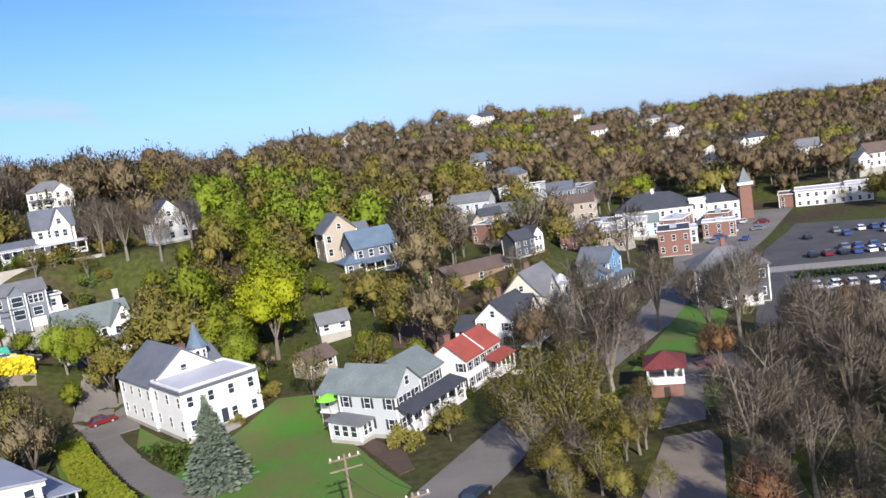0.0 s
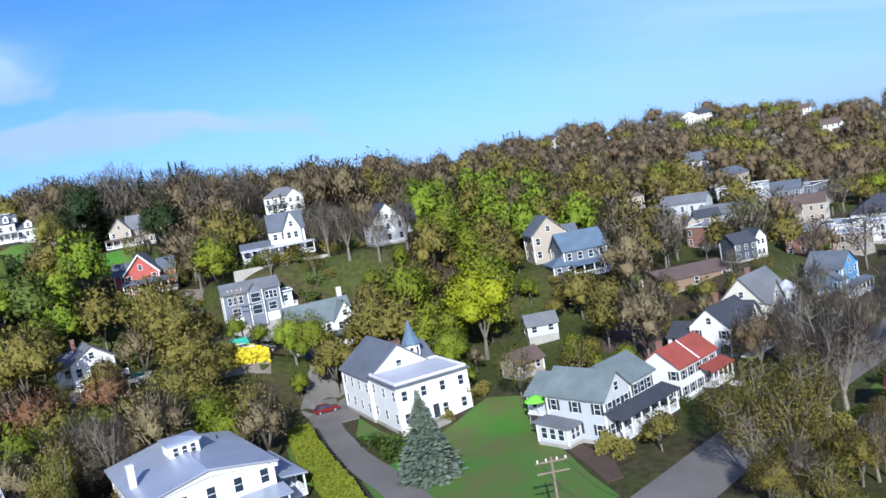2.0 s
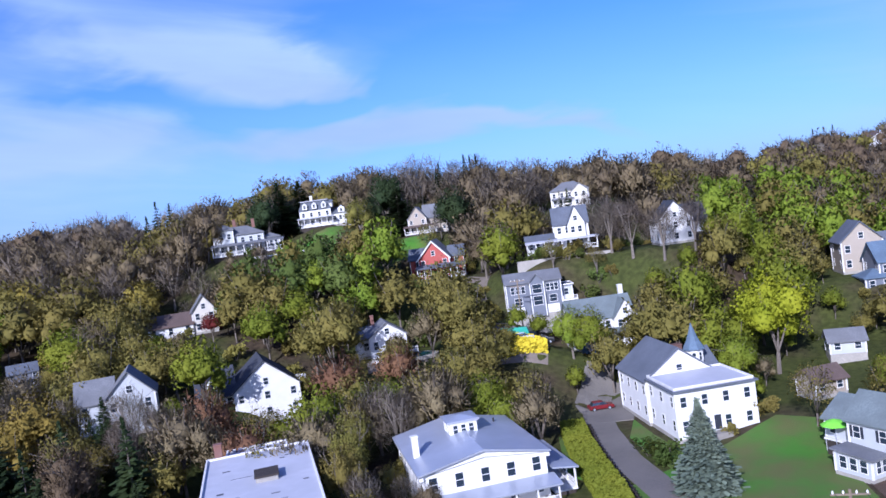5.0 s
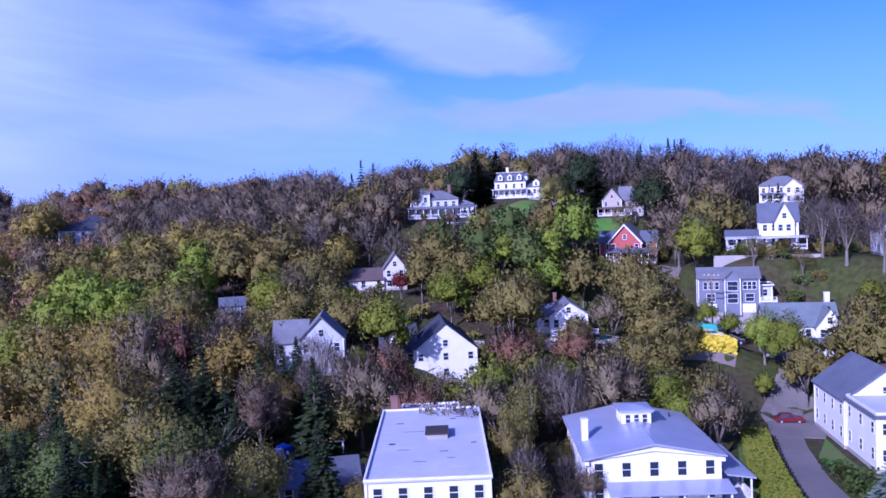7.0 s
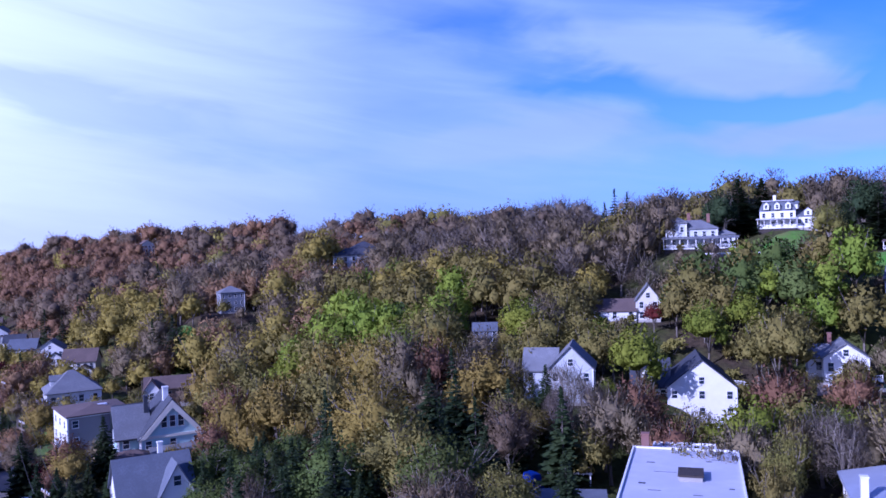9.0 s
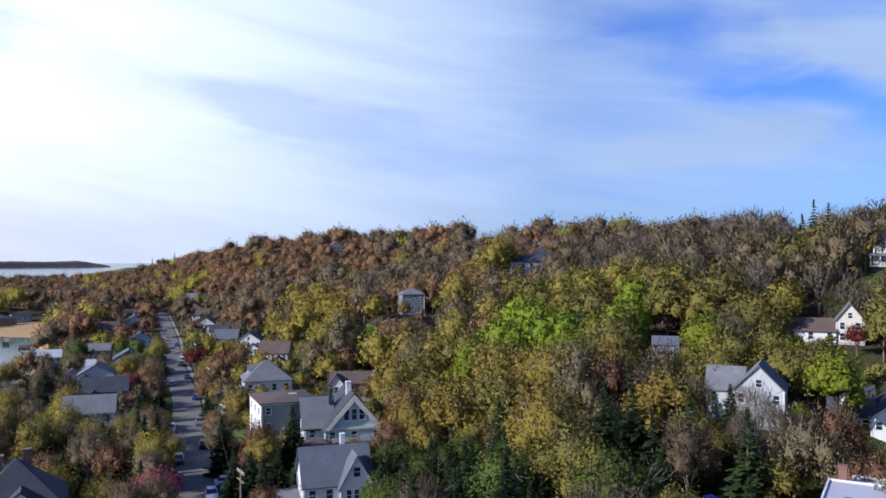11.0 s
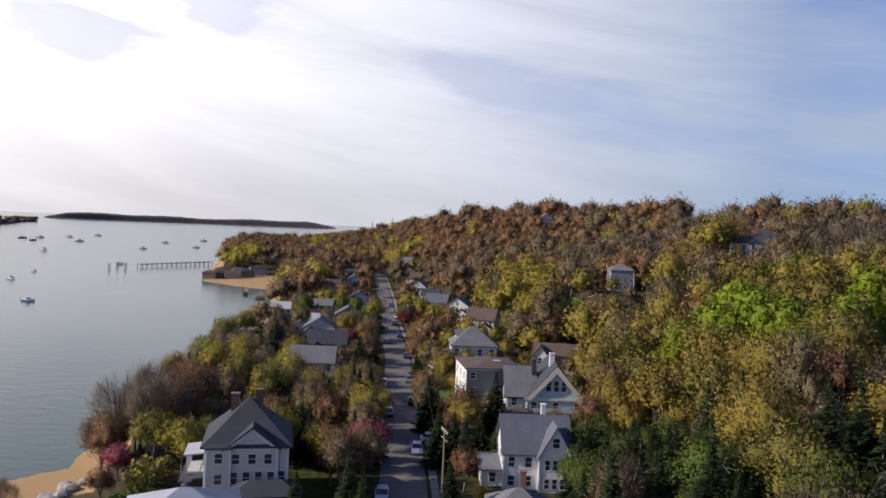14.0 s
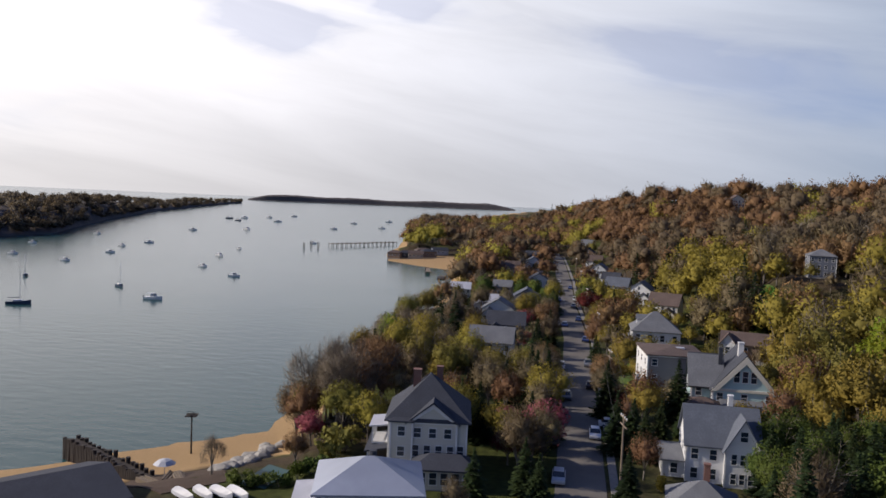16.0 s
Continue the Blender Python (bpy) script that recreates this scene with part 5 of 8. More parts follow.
def cupola_house():
    h = spot(-62.4, 85.4, 48, "white house with a pale low metal hip roof and square cupola", z=8.0)
    volume(h, WHITE, R_METAL, 0, 0, 15.6, 18.4, 6.3, "gable_y", 1.5, ov=0.7, win={"f": 5, "l": 5, "r": 5, "b": 4}, wh=1.7, ww=1.0)
    for x0, x1 in ((-8.3, -7.8), (7.8, 8.3)):
        Shape().box(x0, -9.7, 5.6, x1, 9.7, 6.05).part("cornice", TRIM, h)
    rake(h, 0, -9.4, 8.3, 6.1, 1.62, 0.5)
    c = Shape().box(-1.9, 0.1, 7.2, 1.9, 3.9, 9.4).part("cupola", WHITE, h, "square white cupola with arched windows")
    roof_shape("pyramid", 0, 2.0, 3.8, 3.8, 9.4, 0.5, 0.35).part("cupola_roof", R_METAL, c)
    Shape().box(-2.1, -0.1, 9.15, 2.1, 4.1, 9.38).part("cupola_cornice", TRIM, c)
    for turn in (0, 90, 180, 270):
        for u in (-1.1, 0, 1.1):
            q = Matrix.Rotation(radians(turn), 3, "Z") @ Vector((u, -1.9, 7.85)) + Vector((0, 2.0, 0))
            add_window(h, q.x, q.y, q.z, turn, 0.6, 1.05)
    chimney(h, -7.2, -2.6, 6.3, 9.2, 0.8, WHITE)
    porch(h, 8.5, 11.6, -9.2, 3.5, 0.8, 2.5, R_METAL, 5, True, 0.5, "l")
    porch(h, -5.5, 8.3, -12.2, -9.4, 0.5, 2.2, R_METAL, 6, True, 0.5, "b")
    Shape().tube((5.6, 5.6, 6.4), (5.6, 5.6, 7.5), 0.12, 0.12, 8).part("vent_pipe", RUBBER, h)


def flat_roof_house():
    h = spot(-74.5, 61, 49.5, "white three-storey house with pale flat membrane roof", z=8.0)
    volume(h, WHITE, R_LIGHT, -0.5, 0, 13.0, 28.5, 8.6, "flat", 0, ov=0.25, win={"f": 5, "l": 8, "r": 8, "b": 3}, storeys=3, wh=1.4, ww=0.9)
    volume(h, WHITE, R_LIGHT, -0.6, 16.6, 8.0, 4.6, 8.2, "flat", 0, ov=0.15, win={"b": 2, "l": 1})
    s = thing("roof_hatch", *(h.matrix_basis @ Vector((0.4, 1.6, 0))).to_2d(), 16.79, 49.5, "dark framed roof hatch on the flat roof", "roof hatch")
    Shape().box(-1.3, -1.6, 0, 1.3, 1.6, 0.55).part("curb", STONE, s)
    Shape().box(-1.45, -1.75, 0.55, 1.45, 1.75, 0.75).part("lid", DARKWOOD, s)
    for x, y, w, d in ((-3.5, -4, 1.4, 0.12), (-4.5, 7.5, 1.0, 0.3), (-2.6, 3.5, 2.6, 0.08), (2.5, 9, 0.7, 0.3), (3.6, 10, 1.6, 0.2), (-5, -1.5, 0.8, 0.5), (1.2, -5, 1.0, 0.15), (4.8, -2, 0.6, 0.3), (2.0, -7.5, 0.9, 0.1), (-1.5, -8.5, 1.5, 0.1)):
        Shape().box(x - w / 2, y - d / 2, 8.785, x + w / 2, y + d / 2, 8.815).part("roof_patch", R_DARK, h, "dark tar patch")
    chimney(h, -5.6, 14.8, 8, 10.6, 1.0)
    for k in range(5):
        Shape().box(-7.55, -11 + k * 5, 0, -7.0, -8.4 + k * 5, 7.4).part("bay", WHITE, h)


def gable_house():
    h = spot(-124.5, 103.5, 54, "tall white clapboard house with a dark steep gable roof", z=8.0)
    volume(h, WHITE, R_DARK, 1.5, 0, 12.2, 13, 9.2, "gable_y", 5.0, win={"f": 3, "r": 3, "l": 2}, storeys=3, gable_win="f", wh=1.35)
    volume(h, WHITE, R_DARK, -7.6, 2.0, 7.0, 9, 8.6, "gable_x", 4.6, win={"f": 2, "l": 2}, storeys=3, wh=1.35)
    dormer(h, -8.4, -1.0, 9.4, 2.2, 3.0, 1.7, 1.1, WHITE, R_DARK)
    volume(h, WHITE, R_LIGHT, 8.6, 1.0, 2.2, 4, 8.4, "flat", 0, win={"f": 1}, storeys=2)
    s = Shape()
    for k in range(15):
        x = -10 + k * 1.25
        s.box(x, -9.4, -1, x + 0.75, -9.3, 1.3)
    s.box(-10, -9.3, 0.9, 8.4, -9.2, 1.05).part("picket_fence", TRIM, h)


def hill_houses():
    h = at("red_gable", -10, "house", "red clapboard house with white-trimmed gable and enclosed porch")
    volume(h, REDWOOD, R_SLATE, 0, 0, 8.4, 8.6, 6.2, "gable_y", 4.4, win={"f": 2, "l": 2, "r": 2}, gable_win="f")
    volume(h, REDWOOD, R_SLATE, -5.2, 2.2, 4.4, 5.5, 6, "gable_x", 2.6, win={"f": 1})
    volume(h, REDWOOD, R_SLATE, 5.6, 2, 4.2, 5.5, 6, "gable_x", 2.4, win={"f": 1})
    s = Shape()
    for sx in (-1, 1):
        s.add([(sx * 4.9, -5.0, 5.5), (sx * 4.4, -5.0, 5.5), (0, -5.0, 10.3), (0, -5.0, 10.75), (sx * 4.9, -4.72, 5.5), (sx * 4.4, -4.72, 5.5), (0, -4.72, 10.3), (0, -4.72, 10.75)], [(0, 1, 2, 3), (4, 7, 6, 5), (0, 3, 7, 4), (1, 5, 6, 2), (0, 4, 5, 1)])
    s.part("bargeboard", TRIM, h)
    porch(h, -4.4, 8.4, -7.4, -4.4, 0.8, 2.6, R_SLATE, 8, True, 0.8, "b")
    h = at("small_white", 6, "house", "small white gabled cottage with gray roof and deck")
    volume(h, WHITE, R_MID, 0, 0, 7.6, 8.4, 4.6, "gable_y", 2.6, win={"f": 3, "l": 2}, storeys=1, gable_win="f", z0=0, wh=1.6)
    volume(h, WHITE, R_MID, -4.4, 1.4, 3.6, 6, 4.2, "gable_x", 2.0, win={"f": 1}, storeys=1)
    porch(h, -3.8, 5.6, -7.4, -4.4, 1.0, 1.0, None, 6, True)
    chimney(h, -2.2, 2, 5, 8.4, 0.7)
    h = at("gray_bay", 4, "house", "blue-gray clapboard house with gable bay, balcony and garage doors", size=0.85)
    volume(h, GRAY_S, R_MID, 0, 0, 13.5, 9.5, 8.6, "gable_x", 2.0, win={"l": 2}, storeys=3, z0=0)
    volume(h, GRAY_S, R_MID, 0.8, -4.9, 3.4, 1.6, 8.6, "gable_y", 1.8, foundation=False, trim=True)
    for x in (-5.2, -3.9, -2.6, 3.6, 4.6, 5.6):
        add_window(h, x, -4.75, 6.0, 0, 0.85, 1.7)
    for x in (-4.0, 4.6):
        add_window(h, x, -4.75, 3.2, 0, 1.8, 1.7)
    for z in (2.9, 5.8):
        add_window(h, 0.8, -5.7, z, 0, 2.2, 2.1)
    for x in (-4.2, 0.4, 4.4):
        Shape().box(x - 1.5, -4.84, 0.55, x + 1.5, -4.74, 2.6).part("garage_door", TRIM, h)
    volume(h, LGRAY_S, R_MID, 8.2, 0.5, 3.0, 6, 6.4, "flat", 0, win={"f": 1, "r": 2})
    porch(h, 6.8, 10.5, -5.4, -2.5, 3.2, 0.9, None, 4, True)
    h = at("green_roof", 12, "house", "white house with gray-green gable roof and arched gable window", size=0.91)
    volume(h, WHITE, R_GREEN, 0, 0, 14, 9.5, 6.6, "gable_x", 3.8, win={"f": 6, "l": 2, "r": 2})
    volume(h, WHITE, R_GREEN, 5, -2.6, 5, 6, 6.6, "gable_y", 3.4, win={"f": 2}, gable_win="f")
    porch(h, -6.5, 7.5, -8.2, -5.6, 0.8, 2.6, R_GREEN, 8, True, 0.6, "b")
    chimney(h, 6.2, 1.6, 9, 12.4, 1.0, TRIM)
    h = at("white_porch", 3, "house", "white hillside house with slate gable roof and two-level porch", size=0.9)
    volume(h, WHITE, R_SLATE, 2.0, 0, 8.6, 8, 7.4, "gable_x", 4.0, win={"f": 4, "r": 2, "l": 2})
    volume(h, WHITE, R_SLATE, 3.2, -3.8, 4.2, 3, 7.4, "gable_y", 4.2, win={"f": 2}, gable_win="f")
    volume(h, WHITE, R_SLATE, -6.2, -1, 7.6, 6, 3.8, "gable_x", 1.2, win={"f": 4, "l": 2}, storeys=1)
    porch(h, -10, 8, -7.6, -5.4, 0.8, 2.5, R_LIGHT, 9, True, 0.3, "b")
    Shape().box(-13, -11.5, -3.5, 11, -11.0, -0.4).part("retaining_wall", STONE, h)
    h = at("white_gable", 14, "house", "white gabled house with dark roof among bare trees", size=0.85)
    volume(h, WHITE, R_DARK, 0, 0, 9, 9, 6.4, "gable_y", 4.6, win={"f": 3, "l": 3}, gable_win="f")
    volume(h, WHITE, R_DARK, 5.5, 2, 6, 8, 6, "gable_x", 3.6, win={"f": 2, "r": 2})
    porch(h, 4.7, 8.4, -4.2, -2.1, 2.6, 2.4, R_DARK, 4, True, 0.4, "b")
    h = at("upper", 0, "house", "pale clapboard house with gray hip roof on the upper slope", size=0.85)
    volume(h, CREAM, R_MID, 0, 0, 13, 9, 6.2, "hip", 3.0, win={"f": 5, "l": 2, "r": 2})
    volume(h, CREAM, R_MID, 3.5, -4.4, 5, 3, 6, "gable_y", 2.2, win={"f": 2})
    porch(h, -6, 1, -6.6, -4.6, 0.8, 2.5, R_MID, 5, True, 0.4, "b")
    h = at("mansard", -4, "mansion", "white three-storey mansion with mansard roof and columned porch", size=0.88)
    volume(h, WHITE, R_SLATE, 0, 0, 11, 10, 6.6, "mansard", 3.2, ov=0.35, win={"f": 4, "l": 3, "r": 3})
    for x in (-3.4, 0, 3.4):
        dormer(h, x, -4.9, 7.0, 1.7, 2.2, 1.7, 0.8, WHITE, R_SLATE)
        dormer(h, 5.2, x, 7.0, 1.7, 2.2, 1.7, 0.8, WHITE, R_SLATE, 90)
    Shape().box(-5, -4.6, 9.82, 5, 4.6, 10.1).part("roof_deck", R_LIGHT, h)
    chimney(h, -1.2, 0.5, 9.8, 11.8, 0.9, TRIM)
    porch(h, -6.2, 6.2, -7.6, -5.1, 0.8, 2.8, R_LIGHT, 7, True, 0.3, "b")
    volume(h, WHITE, R_SLATE, 8.8, 0, 6.6, 8, 4.6, "gable_x", 1.8, win={"f": 3, "r": 2}, storeys=1)
    dormer(h, 9.4, -3.6, 4.6, 2.4, 2.4, 1.6, 1.0, WHITE, R_SLATE)
    h = at("terrace", -3, "mansion", "long gray-white two-storey house with gray roof and columned veranda")
    volume(h, LGRAY_S, R_MID, -2, 0, 14, 9, 6.2, "hip", 2.6, win={"f": 6, "l": 3, "r": 2})
    volume(h, LGRAY_S, R_MID, -5.6, -3.5, 4.6, 4, 8.0, "hip", 1.6, win={"f": 2, "l": 1})
    volume(h, LGRAY_S, R_MID, 7, 0.5, 5, 7, 4.4, "hip", 1.4, win={"f": 3}, storeys=1)
    porch(h, -9.5, 10.4, -8.2, -5.6, 0.8, 2.6, R_MID, 10, True, 0.5, "b")
    chimney(h, -3, 1, 8, 10.8, 0.9)
    chimney(h, 2.4, 1, 8, 10.4, 0.9)
    Shape().box(2, -12.5, -4, 24, -12.0, -1.0).part("terrace_wall", STONE, h, "gray stone terrace wall")
    Shape().box(2, -12.55, -1.0, 24, -11.95, -0.6).part("terrace_rail", TRIM, h, "white terrace rail")
    h = at("stone_gable", -8, "house", "brown stone gabled house with gray roof under conifers", size=0.8)
    volume(h, TAN_S, R_MID, -1.5, 0, 7, 9, 6.6, "gable_y", 4.2, win={"f": 2, "l": 2}, gable_win="f")
    volume(h, TAN_S, R_MID, 5, 3, 9, 8, 6.4, "gable_x", 4.8, win={"f": 3})
    porch(h, -6.5, 6, -7.2, -4.6, 0.8, 2.4, R_BROWN, 6, True, 0.5, "b")
    h = at("brown_low", 0, "house", "white gabled house beside a low brown-roofed wing")
    volume(h, CREAM, R_MID, 4.4, 0, 5.6, 7, 5.6, "gable_y", 3.6, win={"f": 2, "l": 1}, gable_win="f")
    volume(h, WHITE, R_BROWN, -5.6, 0.5, 14, 9, 3.0, "gable_x", 2.4, win={"f": 4}, storeys=1)
    h = at("ghost_gable", -4, "house", "weathered gray-green gabled house behind trees")
    volume(h, LGRAY_S, R_MID, 0, 0, 8, 9, 6.8, "gable_y", 4.0, win={"f": 2, "l": 3}, gable_win="f")
    volume(h, LGRAY_S, R_MID, -6, 3, 6, 7, 6, "gable_x", 3.4, win={"f": 2})
    h = at("thicket", 0, "house", "small blue-gray house half hidden by trees", size=0.62)
    volume(h, GRAY_S, R_SLATE, 0, 0, 9, 7, 5.4, "gable_x", 2.6, win={"f": 3, "r": 2})
    porch(h, -4, 5, -6, -3.6, 0.8, 2.2, R_MID, 5, True, 0.4, "b")
    h = at("long_low", 4, "house", "dark-roofed gray hillside house with wide windows")
    volume(h, LGRAY_S, R_DARK, 0, 0, 17, 9, 5.4, "hip", 2.6, win={"f": 6})
    volume(h, LGRAY_S, R_DARK, 3, 5, 9, 8, 8, "hip", 2.4, win={"f": 3})
    h = at("olive_house", 10, "house", "tall gray house with many white windows half hidden by trees", size=0.72)
    volume(h, GRAY_S, R_MID, 0, 0, 10, 9, 9, "hip", 2.6, win={"f": 4, "r": 3, "l": 3}, storeys=3)
    h = at("blue_gray", 20, "house", "blue-gray shingled house with slate gable roof and porch")
    volume(h, GRAY_S, R_BLUE, 0, 0, 10, 8.6, 6.4, "gable_x", 3.4, win={"f": 4, "r": 3, "l": 2}, gable_win="r")
    volume(h, GRAY_S, R_BLUE, -5.5, -2, 5, 6, 3.4, "hip", 1.6, win={"f": 2}, storeys=1)
    porch(h, -4, 5.4, -6.8, -4.4, 0.6, 2.4, R_BLUE, 5, True, 0.5, "b")
    h = at("flat_gray", 30, "garage", "low building with a broad gray-brown roof")
    volume(h, BROWN_S, R_BROWN, 0, 0, 16, 9, 3.2, "gable_x", 1.6, win={"f": 3}, storeys=1)
    h = at("dark_small", 35, "house", "dark gray gabled house with white trim", size=0.7)
    volume(h, DARK_S, R_DARK, 0, 0, 8, 8, 6.2, "gable_x", 2.8, win={"f": 3, "r": 2})
    volume(h, WHITE, R_DARK, 6, 0, 4, 7, 7, "gable_y", 2.4, win={"f": 2, "r": 2})
    h = at("white_mid", 15, "house", "pale tan gabled house among green trees")
    volume(h, TAN_S, R_SLATE, 0, 0, 8, 8, 6.8, "gable_y", 3.8, win={"f": 2, "l": 2}, gable_win="f")
    volume(h, TAN_S, R_SLATE, 5.5, 2, 5, 6, 5, "gable_x", 2.4, win={"f": 1})
    for site, d, lab in (("shed_a", 10, "small light gray garden shed with gray roof"), ("shed_b", 40, "small weathered tan shed with brown roof")):
        h = at(site, d, "garden_shed", lab)
        volume(h, TAN_S if site == "shed_b" else LGRAY_S, R_BROWN if site == "shed_b" else R_MID, 0, 0, 5.6, 4.2, 2.8, "gable_x", 1.5, win={"f": 2}, storeys=1, wh=1.1)


def street_houses():
    h = spot(-116, 4.6, 97, "white house with steep blue-gray roof and front gable", z=7.4, size=0.92)
    volume(h, WHITE, R_SLATE, 0, 0, 10.2, 8.6, 6.4, "gable_x", 4.6, win={"f": 4, "l": 3, "r": 2})
    volume(h, WHITE, R_SLATE, 2.6, -3.9, 4.8, 3.4, 6.4, "gable_y", 4.2, win={"f": 3}, ww=0.7)
    add_window(h, 2.6, -5.65, 7.6, 0, 1.0, 1.4)
    rake(h, 2.6, -5.65, 2.4, 6.4, 4.2)
    volume(h, WHITE, R_MID, -6.6, 0, 3.4, 6, 3.2, "shed", 0.8, win={"l": 3, "f": 1}, storeys=1)
    porch(h, 5.4, 7.8, -4, 3, 0.8, 2.5, R_SLATE, 4, True, 0.4, "l")
    Shape().box(-1.4, -7.2, -0.6, 0.6, -5.2, 0.6).part("stoop", WOOD, h)
    chimney(h, 1.5, 1, 8, 12.6, 0.7, TRIM)
    h = spot(-97.5, 2.5, 92, "low house with pale gray hip roof and brick chimney", z=7.0)
    volume(h, WHITE, R_MID, 0, 0, 7.6, 7, 3.4, "hip", 2.6, win={"f": 3, "l": 2}, storeys=1)
    chimney(h, 0.4, 1.0, 4, 7.6, 0.7)
    h = spot(-151, 7.5, 96, "pale teal house with a tall gable, cream trim and dark roof", z=8.2)
    volume(h, TEAL, R_DARK, 1.4, 0, 10.4, 11, 5.6, "gable_y", 6.0, win={"f": 3, "l": 3, "r": 3}, storeys=2, wh=1.3)
    rake(h, 1.4, -5.95, 5.5, 5.3, 6.3, 0.95, CREAM)
    Shape().box(-4.0, -5.75, 5.3, 6.8, -5.5, 5.75).part("belt_course", CREAM, h)
    for x in (0.0, 1.4, 2.8):
        add_window(h, x, -5.55, 7.0, 0, 0.9, 1.9)
    volume(h, TEAL, R_DARK, -4.6, 0.6, 5, 7.4, 5.8, "gable_x", 4.6, win={"f": 2, "l": 2}, ov=0.6)
    Shape().add([(-7.8, -3.8, 5.2), (-1.6, -3.8, 5.2), (-1.6, 0.5, 10.2), (-7.8, 0.5, 10.2), (-7.8, -4.0, 5.42), (-1.6, -4.0, 5.42), (-1.6, 0.4, 10.5), (-7.8, 0.4, 10.5)], BOX_F).part("front_slope", R_MID, h, "weathered gray shingle slope")
    volume(h, CREAM, R_BROWN, -5.6, -6.5, 6.2, 5, 3.0, "hip", 1.2, win={"f": 3, "l": 2}, storeys=1)
    porch(h, -2.4, 6.2, -8.2, -5.8, 0.8, 2.5, R_MID, 6, True, 0.5, "b")
    porch(h, 6.8, 8.8, -3.0, 4.0, 0.8, 2.4, R_DARK, 3, True, 0.4, "l")
    chimney(h, 1.0, -1.5, 9, 13.2, 0.9, TRIM)
    chimney(h, -2.2, -0.6, 9, 11.8, 0.7, R_DARK)
    h = spot(-161, -3.5, 103, "blocky house with low dark brown roof, shade-gray front and sunlit-white side", z=8.2)
    # gray walls carry the front's shade in their colour
    volume(h, SHADED_TAUPE, R_BROWN, 0, 0, 10.5, 12, 8.8, "hip", 0.9, win={"f": 2}, storeys=3, wh=1.2)
    # white slab over the left wall paints the sunlight falling on that side
    Shape().box(-5.42, -6.2, 0.6, -5.24, 6.2, 8.7).part("white_side_wall", WHITE, h)
    for y in (-4, 0, 4):
        for z in (1.6, 4.4, 7.0):
            add_window(h, -5.42, y, z - 0.4, -90, 0.9, 1.2)
    Shape().box(-5.6, -6.3, 8.55, 5.6, -6.05, 8.95).part("eave_board", TRIM, h)
    Shape().box(0.5, -1.5, 9.2, 2.4, -0.2, 9.6).part("skylight", R_LIGHT, h)
    h = spot(-203, -8.5, 98, "white two-storey house with gray hip roof and side porch", z=8.2)
    volume(h, WHITE, R_MID, 0, 0, 11, 10, 6.4, "hip", 4.4, win={"f": 4, "l": 3})
    dormer(h, -3.0, 0, 7.2, 2.2, 3.0, 1.6, 1.0, WHITE, R_MID, -90)
    porch(h, -8.2, -5.6, -5, 5, 0.8, 2.6, R_MID, 5, True, 0.6, "r")
    h = spot(-207, 13, 86, "small dark brown house with gabled white porch", z=8.5)
    volume(h, BROWN_S, R_BROWN, 0, 0, 11, 7, 4.2, "gable_x", 2.2, win={"f": 3}, storeys=1)
    volume(h, WHITE, R_BROWN, -4.0, -3.0, 3.4, 3, 4.2, "gable_y", 2.2, win={"f": 1}, storeys=1)
    rows = [(-298, -18, WHITE, R_MID, "gable_y"), (-318, -28, LGRAY_S, R_SLATE, "gable_x"), (-352, -34, WHITE, R_DARK, "gable_x"), (-262, -8, CREAM, R_BROWN, "gable_x"),
            (-395, -44, LGRAY_S, R_MID, "gable_y"), (-440, -52, WHITE, R_BROWN, "gable_x"), (-490, -62, BROWN_S, R_DARK, "gable_y"), (-545, -70, CREAM, R_MID, "gable_x")]
    rnd = random.Random(3)
    words = {WHITE: "white", LGRAY_S: "light gray", CREAM: "cream", BROWN_S: "brown", GRAY_S: "blue-gray", TAN_S: "tan"}
    for x, y, w, r, k in rows:
        h = spot(x, y, 84 + rnd.uniform(-5, 5), words[w] + " clapboard house with a gabled roof beside the street", size=rnd.uniform(0.75, 0.95))
        volume(h, w, r, 0, 0, 10, 9, 6.2, k, 3.4, trim=False, win={"f": 3, "l": 3}, gable_win="f" if k == "gable_y" else "l")
        volume(h, w, r, 2, -5.5, 5, 3, 3.4, "gable_y", 1.8, trim=False, win={"f": 2}, storeys=1)
        porch(h, -7.2, -5.1, -4, 4, 0.7, 2.4, r, 4, True, 0.5, "r")
    rows = [(-203, -46, GRAY_S, R_DARK, "gable_x"), (-232, -55, LGRAY_S, R_MID, "gable_y"), (-252, -64, WHITE, R_LIGHT, "gable_x"), (-268, -54, GRAY_S, R_SLATE, "gable_y"),
            (-300, -70, BROWN_S, R_MID, "gable_x"), (-330, -62, LGRAY_S, R_DARK, "gable_y"), (-372, -84, TAN_S, R_BROWN, "gable_x"), (-410, -80, WHITE, R_SLATE, "gable_y"), (-460, -92, GRAY_S, R_DARK, "gable_x"), (-176, -43, LGRAY_S, R_MID, "gable_x"), (-290, -84, CREAM, R_LIGHT, "gable_x")]
    for x, y, w, r, k in rows:
        h = spot(x, y, 98 + rnd.uniform(-8, 8), words[w] + " shingled house on the harbour side of the street", size=rnd.uniform(0.65, 0.9))
        volume(h, w, r, 0, 0, 11, 9, 5.8, k, 3.2, trim=False, win={"f": 3, "r": 3, "l": 3})
        volume(h, w, r, -3, -5.0, 5, 3, 4.2, "gable_y", 2.0, trim=False, win={"f": 2}, storeys=1)
    h = spot(-103, -33.5, 106, "tall cream three-storey house with dark steep roof and pediment", z=7.6, size=0.95)
